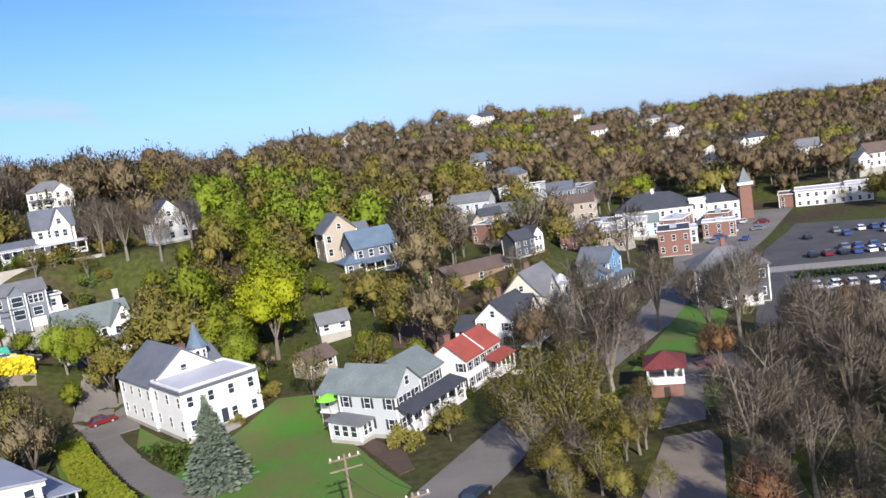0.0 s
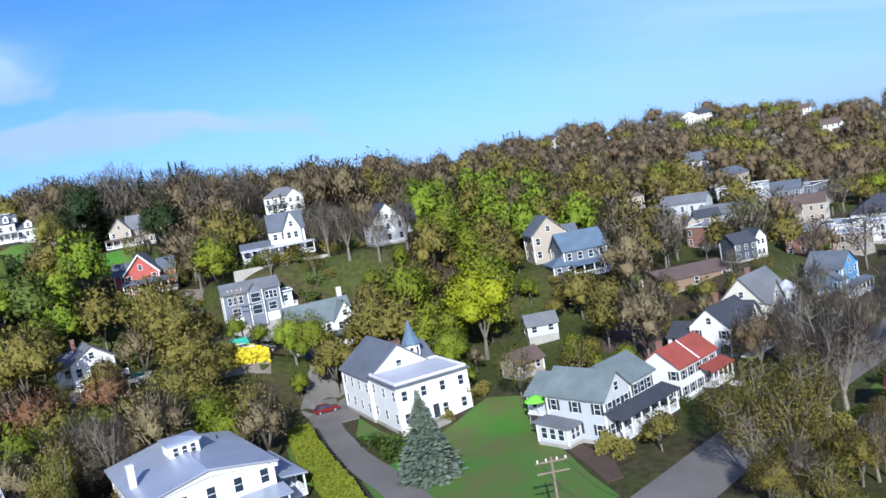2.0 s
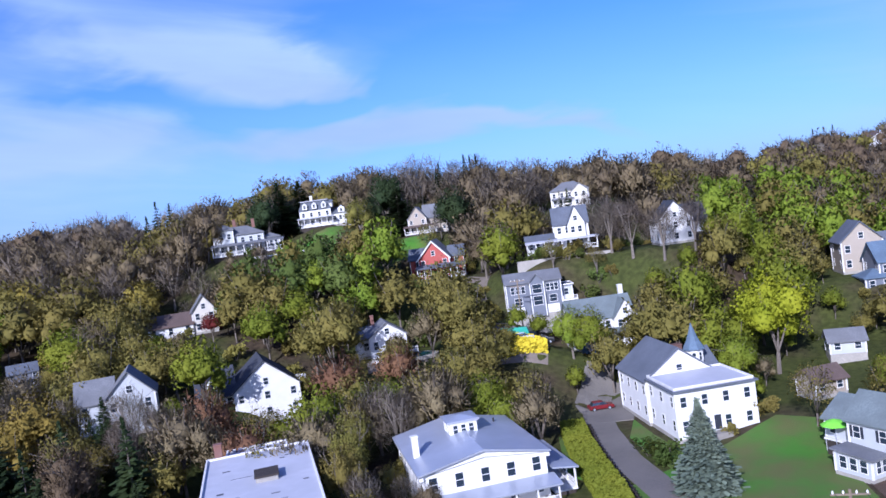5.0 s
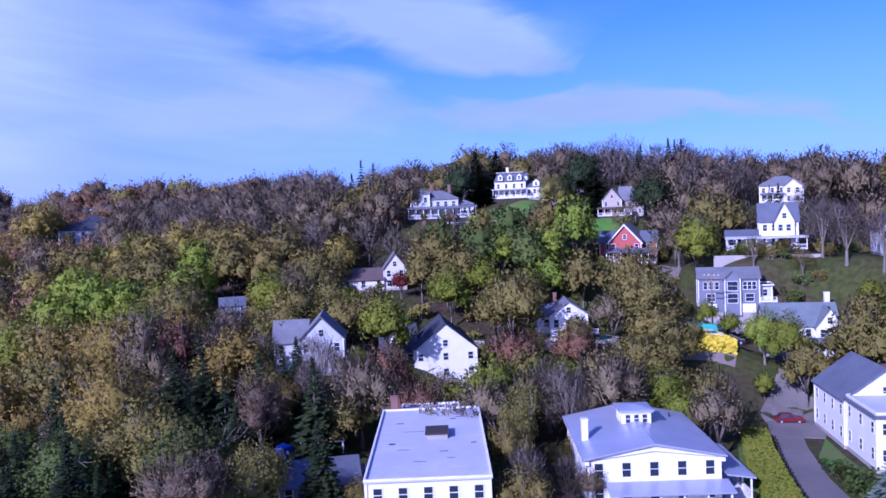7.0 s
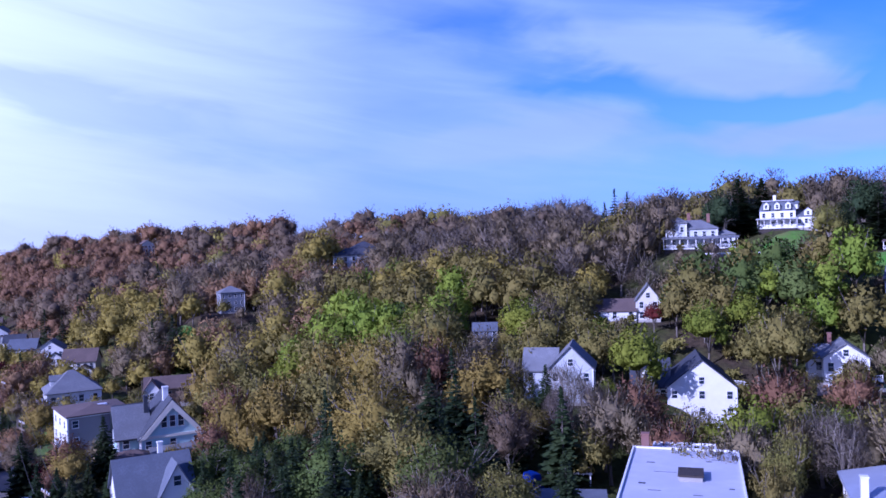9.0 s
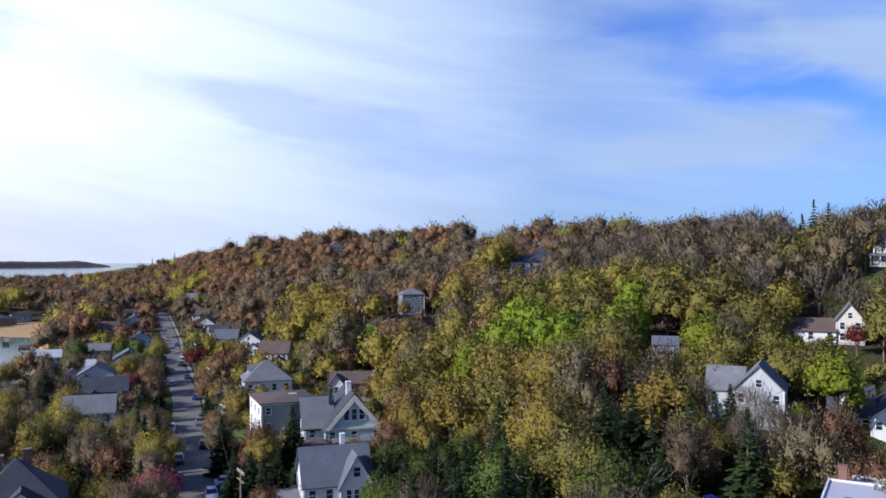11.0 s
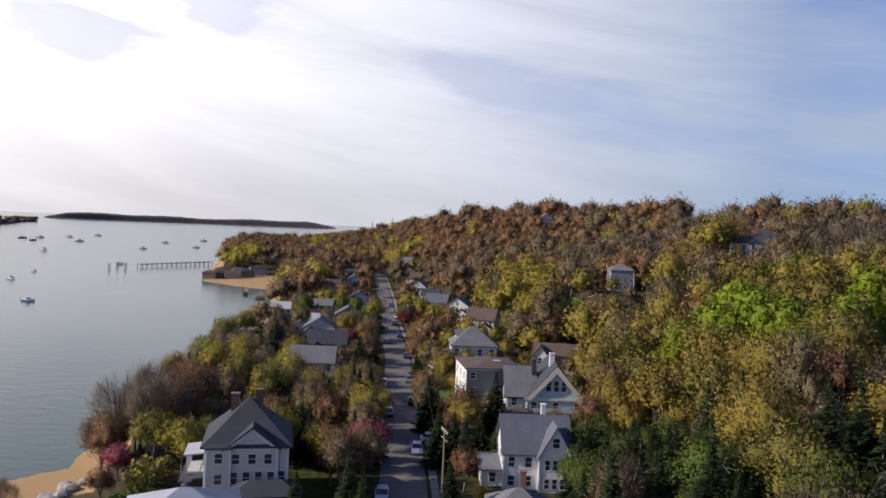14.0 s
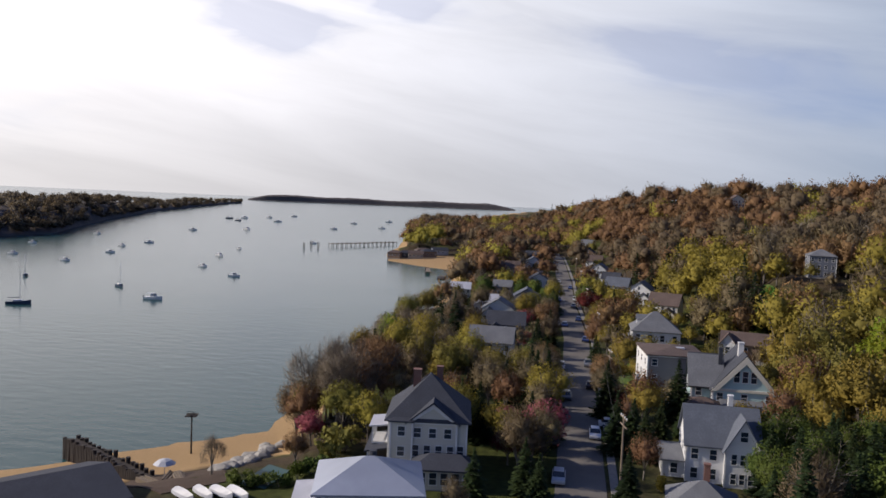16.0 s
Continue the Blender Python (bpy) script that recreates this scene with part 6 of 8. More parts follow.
    volume(h, CREAM, R_DARK, 0, 0, 10.8, 11, 8.4, "hip", 5.6, win={"l": 3, "r": 3}, storeys=3, wh=1.3, ov=0.6)
    volume(h, CREAM, R_DARK, 0.7, -4.6, 6.6, 2.4, 8.4, "gable_y", 2.6, foundation=False, ov=0.5)
    rake(h, 0.7, -5.95, 3.5, 8.25, 2.75, 0.5)
    Shape().box(-3.0, -5.98, 8.1, 4.4, -5.74, 8.4).part("pediment_sill", TRIM, h)
    for x in (-1.4, 0.7, 2.8):
        add_window(h, x, -5.85, 6.2, 0, 0.95, 1.3)
    for x in (-4.4, -1.6, 0.0, 1.6, 3.2, 4.6):
        add_window(h, x, -5.55 if abs(x - 0.7) > 3.3 else -5.85, 3.6, 0, 0.85, 1.5)
    volume(h, CREAM, R_DARK, -3.6, -5.0, 3.0, 2.4, 8.4, "hip", 0.8, win={"f": 1, "l": 1}, storeys=3, wh=1.3, ov=0.3)
    volume(h, CREAM, R_DARK, 2.6, -8.0, 8.4, 4.4, 3.2, "hip", 1.6, win={"f": 5, "r": 2, "l": 2}, storeys=1, wh=1.6)
    porch(h, -8.4, -5.4, -5, 3, 1.0, 2.6, R_DARK, 4, True, 0.6, "r")
    porch(h, -8.0, -5.4, -3, 2, 4.4, 2.2, R_LIGHT, 4, True, 0.3, "r")
    chimney(h, -2.0, 0.5, 10, 14.2, 1.1)
    chimney(h, 1.2, 2.2, 11, 14.4, 0.9)
    h = spot(-82, -33.5, 112, "white building with pale metal hip roof and roof vent", z=7.6)
    volume(h, WHITE, R_METAL, 0, 0, 11, 10, 5.4, "hip", 2.6, ov=0.6, win={"f": 4, "l": 3, "r": 3}, storeys=2, wh=1.2)
    Shape().tube((0.3, 0.5, 7.2), (0.3, 0.5, 8.5), 0.45, 0.45, 10).part("roof_vent", R_DARK, h)
    porch(h, -8.2, -5.6, -4, 4, 0.9, 2.4, R_LIGHT, 4, True, 0.2, "r")
    for a, r, w, rm in ((111.0, 560, BROWN_S, R_BROWN), (110.2, 566, DARK_S, R_DARK), (109.5, 560, TAN_S, R_BROWN), (108.6, 570, BROWN_S, R_DARK), (109.0, 590, GRAY_S, R_BROWN), (107.8, 585, LGRAY_S, R_DARK)):
        q = polar(a, r)
        h = spot(q.x, q.y, a + rnd.uniform(-20, 20), "low weathered waterfront building beyond the sand spit", name="waterfront_building", category="building", z=max(gz(q.x, q.y), 0.6), size=0.8)
        volume(h, w, rm, 0, 0, rnd.uniform(10, 15), 8, rnd.uniform(3.6, 5.4), rnd.choice(("gable_x", "hip")), 2.2, trim=False, win={"f": 4, "l": 2}, storeys=1)
    h = spot(-72, -77, 150, "low waterfront boathouse with broad dark gray roof", name="boathouse", category="boathouse", z=3.5)
    volume(h, GRAY_S, R_DARK, 0, 0, 26, 15, 3.4, "gable_x", 2.0, win={"f": 5, "b": 5}, storeys=1)


def town():
    h = spot(78, 280, -16, "long white two-storey civic building with dark hip roof", name="civic_building", category="building", z=2.5)
    volume(h, WHITE, R_DARK, -8, 0, 26, 14, 8.2, "hip", 5, win={"f": 9, "l": 4}, wh=1.7)
    volume(h, WHITE, R_DARK, 12.5, 1, 15, 10, 8, "hip", 2.6, win={"f": 5})
    volume(h, WHITE, R_LIGHT, 6.6, -4.4, 5, 5, 9.6, "flat", 0, win={"f": 2})
    chimney(h, -8, 0, 12, 14.4, 1.0, TRIM)
    t = Shape().box(20.6, -4.4, -3, 24.4, -0.6, 12.6).part("clock_tower", BRICK, h, "square red brick clock tower")
    Shape().box(20.0, -5.0, 12.6, 25.0, 0.0, 13.5).part("tower_cornice", TRIM, t)
    roof_shape("pyramid", 22.5, -2.5, 3.4, 3.4, 13.5, 5.0, 0.3).part("tower_roof", R_GREEN, t)
    roof_shape("pyramid", 15.5, 1, 1.4, 1.4, 10.6, 3, 0.2).part("lantern_roof", R_LIGHT, h)
    h = spot(129, 282, -24, "white two-storey commercial building with flat roof", name="commercial_building", category="building", z=2.5)
    volume(h, WHITE, R_LIGHT, 0, 0, 16, 10, 6.4, "flat", 0, win={"f": 6}, storeys=2, wh=1.3)
    volume(h, BRICK, R_BROWN, -10, 1, 7, 10, 5.4, "flat", 0, win={"f": 2}, storeys=2)
    volume(h, LGRAY_S, R_LIGHT, 12, 0, 8, 8, 7, "flat", 0, win={"f": 3}, storeys=2)
    blocks = [(36, 232, 12, 11, 7, BRICK, R_LIGHT, "flat"), (46, 236, 9, 10, 6, TAN_S, R_LIGHT, "flat"), (46, 248, 12, 12, 7, CREAM, R_MID, "flat"), (60, 222, 9, 13, 7.5, BRICK, R_DARK, "flat"), (66, 240, 12, 8, 5, LGRAY_S, R_LIGHT, "flat"), (80, 244, 10, 7, 5, BRICK, R_LIGHT, "flat"), (32, 256, 12, 10, 6.5, BROWN_S, R_BROWN, "gable_x"),
              (40, 275, 18, 10, 7, TAN_S, R_BROWN, "gable_x"), (26, 292, 16, 12, 8, LGRAY_S, R_MID, "flat"), (40, 300, 12, 10, 7, GRAY_S, R_SLATE, "gable_x"), (56, 258, 11, 9, 6, WHITE, R_LIGHT, "flat"),
              (62, 262, 9, 8, 5, TEAL, R_GREEN, "gable_x"), (72, 262, 14, 8, 5.5, BRICK, R_LIGHT, "flat"), (16, 250, 14, 10, 6.5, LGRAY_S, R_MID, "gable_x"), (6, 262, 15, 10, 7, LGRAY_S, R_MID, "gable_x"),
              (-4, 245, 12, 9, 6, TAN_S, R_MID, "gable_x"), (10, 232, 10, 8, 6, BRICK, R_MID, "flat"), (50, 315, 16, 10, 7, GRAY_S, R_DARK, "flat"), (86, 262, 8, 8, 5, BRICK, R_BROWN, "flat"), (24, 318, 14, 10, 7, TAN_S, R_SLATE, "gable_x")]
    words = {BROWN_S: "brown", BRICK: "red brick", CREAM: "cream", TAN_S: "tan", LGRAY_S: "light gray", GRAY_S: "blue-gray", WHITE: "white", TEAL: "teal"}
    rnd = random.Random(8)
    for x, y, w, d, hh, wall, roof, k in blocks:
        h = spot(x, y, rnd.choice((-16, 58, -20)), words[wall] + (" flat-roofed shop building in the town centre" if k == "flat" else " gabled building in the town centre"), name="shop_building", category="shop", size=0.95)
        volume(h, wall, roof, 0, 0, w, d, hh, k, 2.6, trim=False, win={"f": max(2, int(w / 3)), "l": max(2, int(d / 3.2)), "r": max(2, int(d / 3.2))}, ov=0.25)
        if k == "flat":
            Shape().box(-1, -0.8, hh + 0.19, 1, 0.8, hh + 1.3).part("roof_unit", R_METAL, h)
    h = spot(50, 151, -8, "dark gray two-storey house with white windows behind bare trees", z=6.6)
    volume(h, DARK_S, R_MID, 0, 0, 13, 10, 7.4, "hip", 3.2, win={"f": 4, "l": 3, "r": 3})
    volume(h, WHITE, R_MID, 1, -6, 7, 3, 2.8, "shed", 0.5, win={"f": 3}, storeys=1)
    chimney(h, 0, 1, 9, 12, 0.8)
    g = spot(24.5, 102, -14, "park lookout with dark red hip roof, white posts and brick base", name="gazebo", category="gazebo", size=0.78)
    Shape().box(-2.6, -2.6, -0.8, 2.6, 2.6, 2.3).part("base", BRICK, g, "red brick lower storey")
    Shape().box(-3.0, -3.0, 2.3, 3.0, 3.0, 2.55).part("floor_band", TRIM, g)
    Shape().box(-0.5, -2.66, -0.3, 0.5, -2.58, 1.75).part("door", DARKWOOD, g)
    roof_shape("pyramid", 0, 0, 6.2, 6.2, 5.2, 2.1, 0.5).part("roof", R_MAROON, g, "faded dark red shingle roof")
    for k in range(8):
        i, sd = k % 2, k // 2
        q = Matrix.Rotation(radians(90 * sd), 3, "Z") @ Vector((-2.85 + i * 2.85, -2.85, 0))
        Shape().box(q.x - 0.14, q.y - 0.14, 2.55, q.x + 0.14, q.y + 0.14, 5.22).part("post", TRIM, g)
    for sd in range(4):
        m = Matrix.Rotation(radians(90 * sd), 3, "Z")
        for nm, z0, z1 in (("railing", 2.55, 3.5), ("beam", 4.9, 5.2)):
            c = [m @ Vector(p) for p in ((-2.75, -2.92, z0), (2.75, -2.92, z0), (2.75, -2.82, z0), (-2.75, -2.82, z0), (-2.75, -2.92, z1), (2.75, -2.92, z1), (2.75, -2.82, z1), (-2.75, -2.82, z1))]
            Shape().add(c, BOX_F).part(nm, TRIM, g)
    p = thing("plaza", 33, 110.5, gz(33, 110.5) + 0.1, 0, "pale gravel plaza with a central planting ring", "plaza", kind="structure")
    Shape().box(-4.6, -3.6, -0.4, 4.6, 3.6, 0.12).part("paving", GRAVEL, p)
    Shape().lathe([(2.1, 0.1), (2.1, 0.5)], 20).part("planter_ring", BRICK, p)
    # distant houses on the far hillside, where the line of sight meets the slope
    rnd = random.Random(21)
    far = [(-2.4, 0.6), (-3.2, 0.6), (-9.4, -0.16), (-10.8, -1.55), (-14.7, -1.18), (-15.6, -2.1), (-18.2, -4.2), (-20.9, -3.6), (3.1, 0.84), (6.8, 0.26), (-27.9, -5.7), (14.3, 0.43),
           (-24.0, -4.7), (-2.7, -2.9), (0.3, -6.6), (-2.5, -6.8), (2.3, -4.6), (-5.1, -5.7), (87.6, 0.0)]
    for a, e in far:
        r = next((q for q in range(230, 900, 4) if 45 + q * math.tan(radians(e)) < gz(*polar(a, q).to_2d()) + 2.5), 700)
        x, y, _ = polar(a, r)
        blue = 2.5 < a < 4.5 and e > 0
        wall = BLUE_S if blue else (TAN_S if r < 330 else rnd.choice((WHITE, WHITE, WHITE, CREAM)))
        h = spot(x, y, a + rnd.uniform(-30, 30), ("bright blue" if blue else "tan" if r < 330 else "white") + " house among trees on the far hillside", z=gz(x, y) + 2.5, size=0.6 if r < 330 else 0.75 if a > 60 else 0.95)
        volume(h, wall, rnd.choice((R_MID, R_DARK, R_SLATE, R_BROWN)), 0, 0, rnd.uniform(10, 14), 9, 6.4, rnd.choice(("gable_x", "gable_y", "hip")), 3.4, win={"f": 4, "l": 2, "r": 2}, trim=False)
        volume(h, wall, R_MID, rnd.choice((-7, 7)), -1, 5, 7, 5.0, "gable_y", 2.2, win={"f": 2}, storeys=1, trim=False)


for make in (turret_house, gray_house, red_roof_house, victorian, blue_house, cupola_house, flat_roof_house, gable_house, hill_houses, street_houses, town):
    make()


# ---- boats, cars, poles, small things ----
def small_things():
    rnd = random.Random(11)
    for a, r, rot, s, sail in ((127.5, 333, 100, 1.0, False), (129.6, 376, 60, 0.9, True), (135.6, 325, 120, 1.1, True), (135.2, 420, 40, 0.9, True), (124.3, 470, 80, 0.8, False), (123.2, 545, 70, 0.9, False),
                               (122.2, 420, 100, 0.8, False), (132.9, 500, 90, 0.8, False), (130.2, 560, 100, 0.8, False), (129.5, 620, 80, 0.9, False), (127.8, 660, 120, 0.9, False), (135.9, 545, 90, 0.9, False),
                               (125.0, 860, 90, 1.2, False), (121.4, 900, 70, 1.4, False), (119.3, 1150, 100, 1.4, False), (122.0, 1150, 80, 1.4, True), (121.6, 1250, 90, 1.5, False), (122.6, 1220, 100, 1.5, True), (119.9, 1300, 80, 1.5, False), (118.2, 1400, 90, 1.5, False),
                               (115.4, 980, 90, 1.2, False), (114.0, 1180, 90, 1.3, False), (112.0, 1050, 90, 1.2, False), (111.5, 1300, 100, 1.4, False), (134.8, 640, 90, 0.9, False), (131.0, 760, 80, 1.0, False), (121.9, 610, 70, 0.7, False), (116.8, 700, 90, 0.8, False), (137.2, 470, 100, 1.0, True), (133.6, 820, 90, 1.1, False)):
        motorboat(a, r, rot, s, sail)
    for x, y, rot, paint, lab in ((-61, 124, 40, "red", "dark red car parked on the driveway"), (-51.5, 99, 70, "black", "black off-road car parked beside the metal-roofed house"),
                                  (-2, 78, 62, "black", "dark car parked on the street"), (-104, -15.5, 8, "silver", "silver car parked on the street"), (-133, -11.5, 100, "white", "white car parked in a driveway"), (-132, -8.5, 100, "gray", "gray car parked in a driveway"),
                                  (-176, -27, 8, "white", "white car parked on the street"), (-236, -38, 8, "silver", "silver car parked on the street"), (-300, -42, 8, "white", "white car parked on the street"), (-120, -19, 8, "black", "black car parked on the street")):
        car(x, y, rot, paint, lab)
    for a, r, paint, lab in ((31.0, 156, "silver", "silver car parked on a gravel yard"), (29.6, 158, "black", "black car parked by the gray house"), (30.2, 163, "black", "black car in front of a garage"), (41.0, 159, "white", "white car parked by the small cottage"), (40.3, 160, "gray", "gray car parked by the small cottage")):
        q = polar(a, r)
        car(q.x, q.y, a + rnd.uniform(-20, 20), paint, lab)
    paints = ("white", "silver", "black", "blue", "gray", "red", "black", "gray", "blue")
    for row, (x, y, n) in enumerate(((54, 133, 9), (60, 146, 16), (64, 152, 16), (82, 186, 16), (86, 193, 16), (94, 215, 14), (98, 222, 12))):
        for k in range(n):
            if rnd.random() < 0.66:
                p = rnd.choice(paints)
                car(x + k * 3.1 + rnd.uniform(-0.2, 0.2), y - k * 0.72, 77 + rnd.uniform(-3, 3), p, p + " car parked in the lot", rims=False)
    # clipped hedge and pale kerb strip between the two halves of the lot
    vs, fs = [], []
    hg = random.Random(14)
    for k in range(2600):
        u, v = hg.random(), hg.uniform(-1, 1)
        q = Vector((68 + 66 * u + v * 0.3, 163 - 15 * u + v * 1.2, 0))
        q.z = gz(q.x, q.y) + (1.2 if hg.random() < 0.5 else hg.uniform(0, 1.2)) + hg.uniform(-0.1, 0.1)
        a = unit(hg)
        quad(vs, fs, q, a * 0.28, a.orthogonal().normalized() * 0.24)
    tagged(mesh_ob("hedge", vs, fs, LEAF["conifer"]), "dark clipped hedge dividing the parking lot", "hedge")
    for x, y in ((74, 232), (78, 238), (84, 246), (88, 254), (94, 262), (82, 228), (92, 244), (98, 256)):
        p = rnd.choice(paints)
        car(x, y, rnd.choice((-30, 60)), p, p + " car parked in the town square")
    for k in range(13):
        u = 0.22 + 0.052 * k + rnd.uniform(-0.02, 0.02)
        d = 100 + 420 * (u - 0.22)
        i = max(j for j in range(len(ROAD_W) - 1) if -ROAD_W[j][0] <= d)
        (x0, y0), (x1, y1) = ROAD_W[i], ROAD_W[i + 1]
        f = (d + x0) / (x0 - x1)
        off = rnd.choice((-2.4, 2.4))
        p = rnd.choice(paints)
        car(-d, y0 + (y1 - y0) * f + off, 8 + rnd.choice((0, 180)), p, p + " car parked along the street")
    # utility poles
    poles = [(-13, 69, 10.5), (-6.5, 60, 10.0), (22, 134, 9.5), (-104, -7.5, 10), (-150, -14, 10), (-200, -22, 10), (-255, -32, 10), (-320, -43, 10), (-390, -55, 10)]
    q = polar(30.9, 160)
    poles.append((q.x, q.y, 11))
    for x, y, h in poles:
        ob = thing("utility_pole", x, y, gz(x, y), 20, "brown wooden utility pole with crossarms", "utility pole", "utility poles")
        Shape().tube((0, 0, -1), (0, 0, h), 0.17, 0.12, 8).part("pole", WOOD, ob)
        for z in (h - 0.5, h - 1.5):
            Shape().box(-1.5, -0.07, z, 1.5, 0.07, z + 0.14).part("crossarm", WOOD, ob)
        for k in (-1.3, -0.5, 0.5, 1.3):
            Shape().lathe([(0.07, h - 0.36), (0.09, h - 0.25), (0.05, h - 0.1)], 6, k).part("insulator", TRIM, ob)
    for (x0, y0, h0), (x1, y1, h1) in ((poles[0], poles[1]), (poles[3], poles[4]), (poles[4], poles[5]), (poles[5], poles[6]), (poles[6], poles[7])):
        line = new("power_line")
        tagged(line, "thin black power lines strung between poles", "cable", "power lines")
        for off in (-1.2, 1.2):
            vs, fs = [], []
            z0, z1 = gz(x0, y0) + h0, gz(x1, y1) + h1
            across = Vector((y0 - y1, x1 - x0, 0)).normalized()
            for k in range(13):
                u = k / 12
                p = Vector((x0 + (x1 - x0) * u, y0 + (y1 - y0) * u, z0 + (z1 - z0) * u - 3.6 * u * (1 - u) - 0.3)) + across * off
                vs += [p + across * 0.025, p - across * 0.025, p + Vector((0, 0, 0.04))]
            for k in range(12):
                fs += [(3 * k + i, 3 * k + (i + 1) % 3, 3 * k + 3 + (i + 1) % 3, 3 * k + 3 + i) for i in range(3)]
            mesh_ob("wire", vs, fs, RUBBER, line)
    # hedge along the driveway
    hedge = Shape()
    vs, fs = [], []
    hr = random.Random(4)
    line = [(-60, 111), (-54.5, 102.5), (-48, 93.5), (-43, 87), (-39, 81)]
    for (x0, y0), (x1, y1) in zip(line, line[1:]):
        for k in range(2200):
            u = hr.random()
            across, up = hr.uniform(-1, 1), hr.random()
            if hr.random() < 0.45:
                up = 1.0
            else:
                across = math.copysign(1.0, across)
            p = Vector((x0 + (x1 - x0) * u + across * 1.5, y0 + (y1 - y0) * u + across * 0.9, 0))
            p.z = gz(p.x, p.y) + up * 2.0 + hr.uniform(-0.12, 0.12)
            a = unit(hr)
            quad(vs, fs, p, a * 0.24, a.orthogonal().normalized() * 0.2)
    fence = thing("fence", 0, 0, 0, 0, "dark low picket fence beside the hedge", "fence")
    for k in range(26):
        u = k / 25 * 3.6
        i = min(3, int(u))
        (x0, y0), (x1, y1) = line[i], line[i + 1]
        x, y = x0 + (x1 - x0) * (u - i) + 2.3, y0 + (y1 - y0) * (u - i) + 1.4
        Shape().box(x - 0.25, y - 0.25, gz(x, y) - 0.3, x + 0.25, y + 0.25, gz(x, y) + 1.0).part("picket", DARKWOOD, fence)
    ob = mesh_ob("hedge", vs, fs, LEAF["lime"])
    tagged(ob, "clipped yellow-green hedge along the driveway", "hedge")
    # yellow flowering bank and green tarpaulin
    vs, fs = [], []
    for k in range(2600):
        u, v = hr.random(), hr.random()
        q = polar(29.4 + 3.0 * u, 152.5 + 3.5 * v)
        q.z = gz(q.x, q.y) + hr.uniform(0, 1.5)
        a = unit(hr)
        quad(vs, fs, q, a * 0.25, a.orthogonal().normalized() * 0.22)
    tagged(mesh_ob("forsythia_bank", vs, fs, noisy("forsythia", (0.62, 0.5, 0.02), (0.5, 0.42, 0.02), 1, 0.8)), "bank of bright yellow forsythia shrubs", "shrub")
    q = polar(31.6, 158)
    ob = thing("tarpaulin", q.x, q.y, gz(q.x, q.y), 30, "teal-green tarpaulin over a stack", "tarpaulin")
    Shape().add([(-3, -1.4, 0), (3, -1.4, 0), (3, 1.4, 0), (-3, 1.4, 0), (-2.5, -0.5, 1.5), (2.6, -0.4, 1.3), (2.5, 0.4, 1.3), (-2.5, 0.5, 1.5)], BOX_F).part("cover", noisy("tarp_green", (0.03, 0.3, 0.22), (0.02, 0.22, 0.17), 2, 0.6), ob)
    # pool and pond
    ob = thing("swimming_pool", -12, 157, gz(-12, 157) + 0.15, 10, "oval garden pool with turquoise water", "pool")
    Shape().lathe([(4.6, -0.5), (4.6, 0.5)], 24).part("rim", R_DARK, ob)
    Shape().lathe([(4.2, 0.3), (4.2, 0.52)], 24).part("pool_water", noisy("pool_blue", (0.05, 0.35, 0.36), (0.04, 0.28, 0.3), 2, 0.1), ob)
    q = polar(39.6, 162)
    ob = thing("garden_pond", q.x, q.y, gz(q.x, q.y) + 0.1, 40, "dark teal garden pool with a stone edge", "pool")
    ob.scale = (1.5, 0.8, 1)
    Shape().lathe([(4.6, -0.6), (4.6, 0.3)], 24).part("stone_edge", STONE, ob)
    Shape().lathe([(4.1, 0.2), (4.1, 0.32)], 24).part("pool_water", noisy("pond_blue", (0.015, 0.06, 0.075), (0.012, 0.05, 0.06), 2, 0.1), ob)
    # pergola, blue tarpaulin and dark canopy by the white flat-roofed house
    ob = thing("pergola", -102, 62, gz(-102, 62), 58, "white timber pergola frame", "pergola")
    for x in (-3, 0, 3):
        for y in (-1.6, 1.6):
            Shape().box(x - 0.1, y - 0.1, -1, x + 0.1, y + 0.1, 2.8).part("post", TRIM, ob)
    for y in (-1.6, 1.6):
        Shape().box(-3.3, y - 0.08, 2.8, 3.3, y + 0.08, 3.0).part("beam", TRIM, ob)
    for k in range(11):
        Shape().box(-3.2 + k * 0.63, -2.0, 3.0, -3.1 + k * 0.63, 2.0, 3.15).part("rafter", TRIM, ob)
    ob = thing("blue_tarpaulin", -103.5, 56.5, gz(-103.5, 56.5), 20, "bright blue tarpaulin over stacked goods", "tarpaulin")
    Shape().add([(-1.4, -1.2, 0), (1.4, -1.2, 0), (1.4, 1.2, 0), (-1.4, 1.2, 0), (-1, -0.7, 2.6), (1, -0.8, 2.4), (1, 0.7, 2.4), (-1, 0.8, 2.6)], BOX_F).part("cover", noisy("tarp_blue", (0.02, 0.06, 0.4), (0.015, 0.04, 0.3), 2, 0.5), ob)
    ob = thing("carport", -90, 54, gz(-90, 54), 58, "low outbuilding with a worn dark blue-gray roof", "outbuilding")
    volume(ob, GRAY_S, R_SLATE, 0, 0, 10, 9, 2.6, "shed", 0.6, win={"f": 2}, storeys=1)
    volume(ob, DARK_S, R_DARK, 6.5, -1, 4, 7, 2.2, "shed", 0.3, win={}, storeys=1)
    # dumpster
    ob = thing("dumpster", -69, 138.5, gz(-69, 138.5) + 0.1, 30, "blue metal refuse container on the driveway", "dumpster")
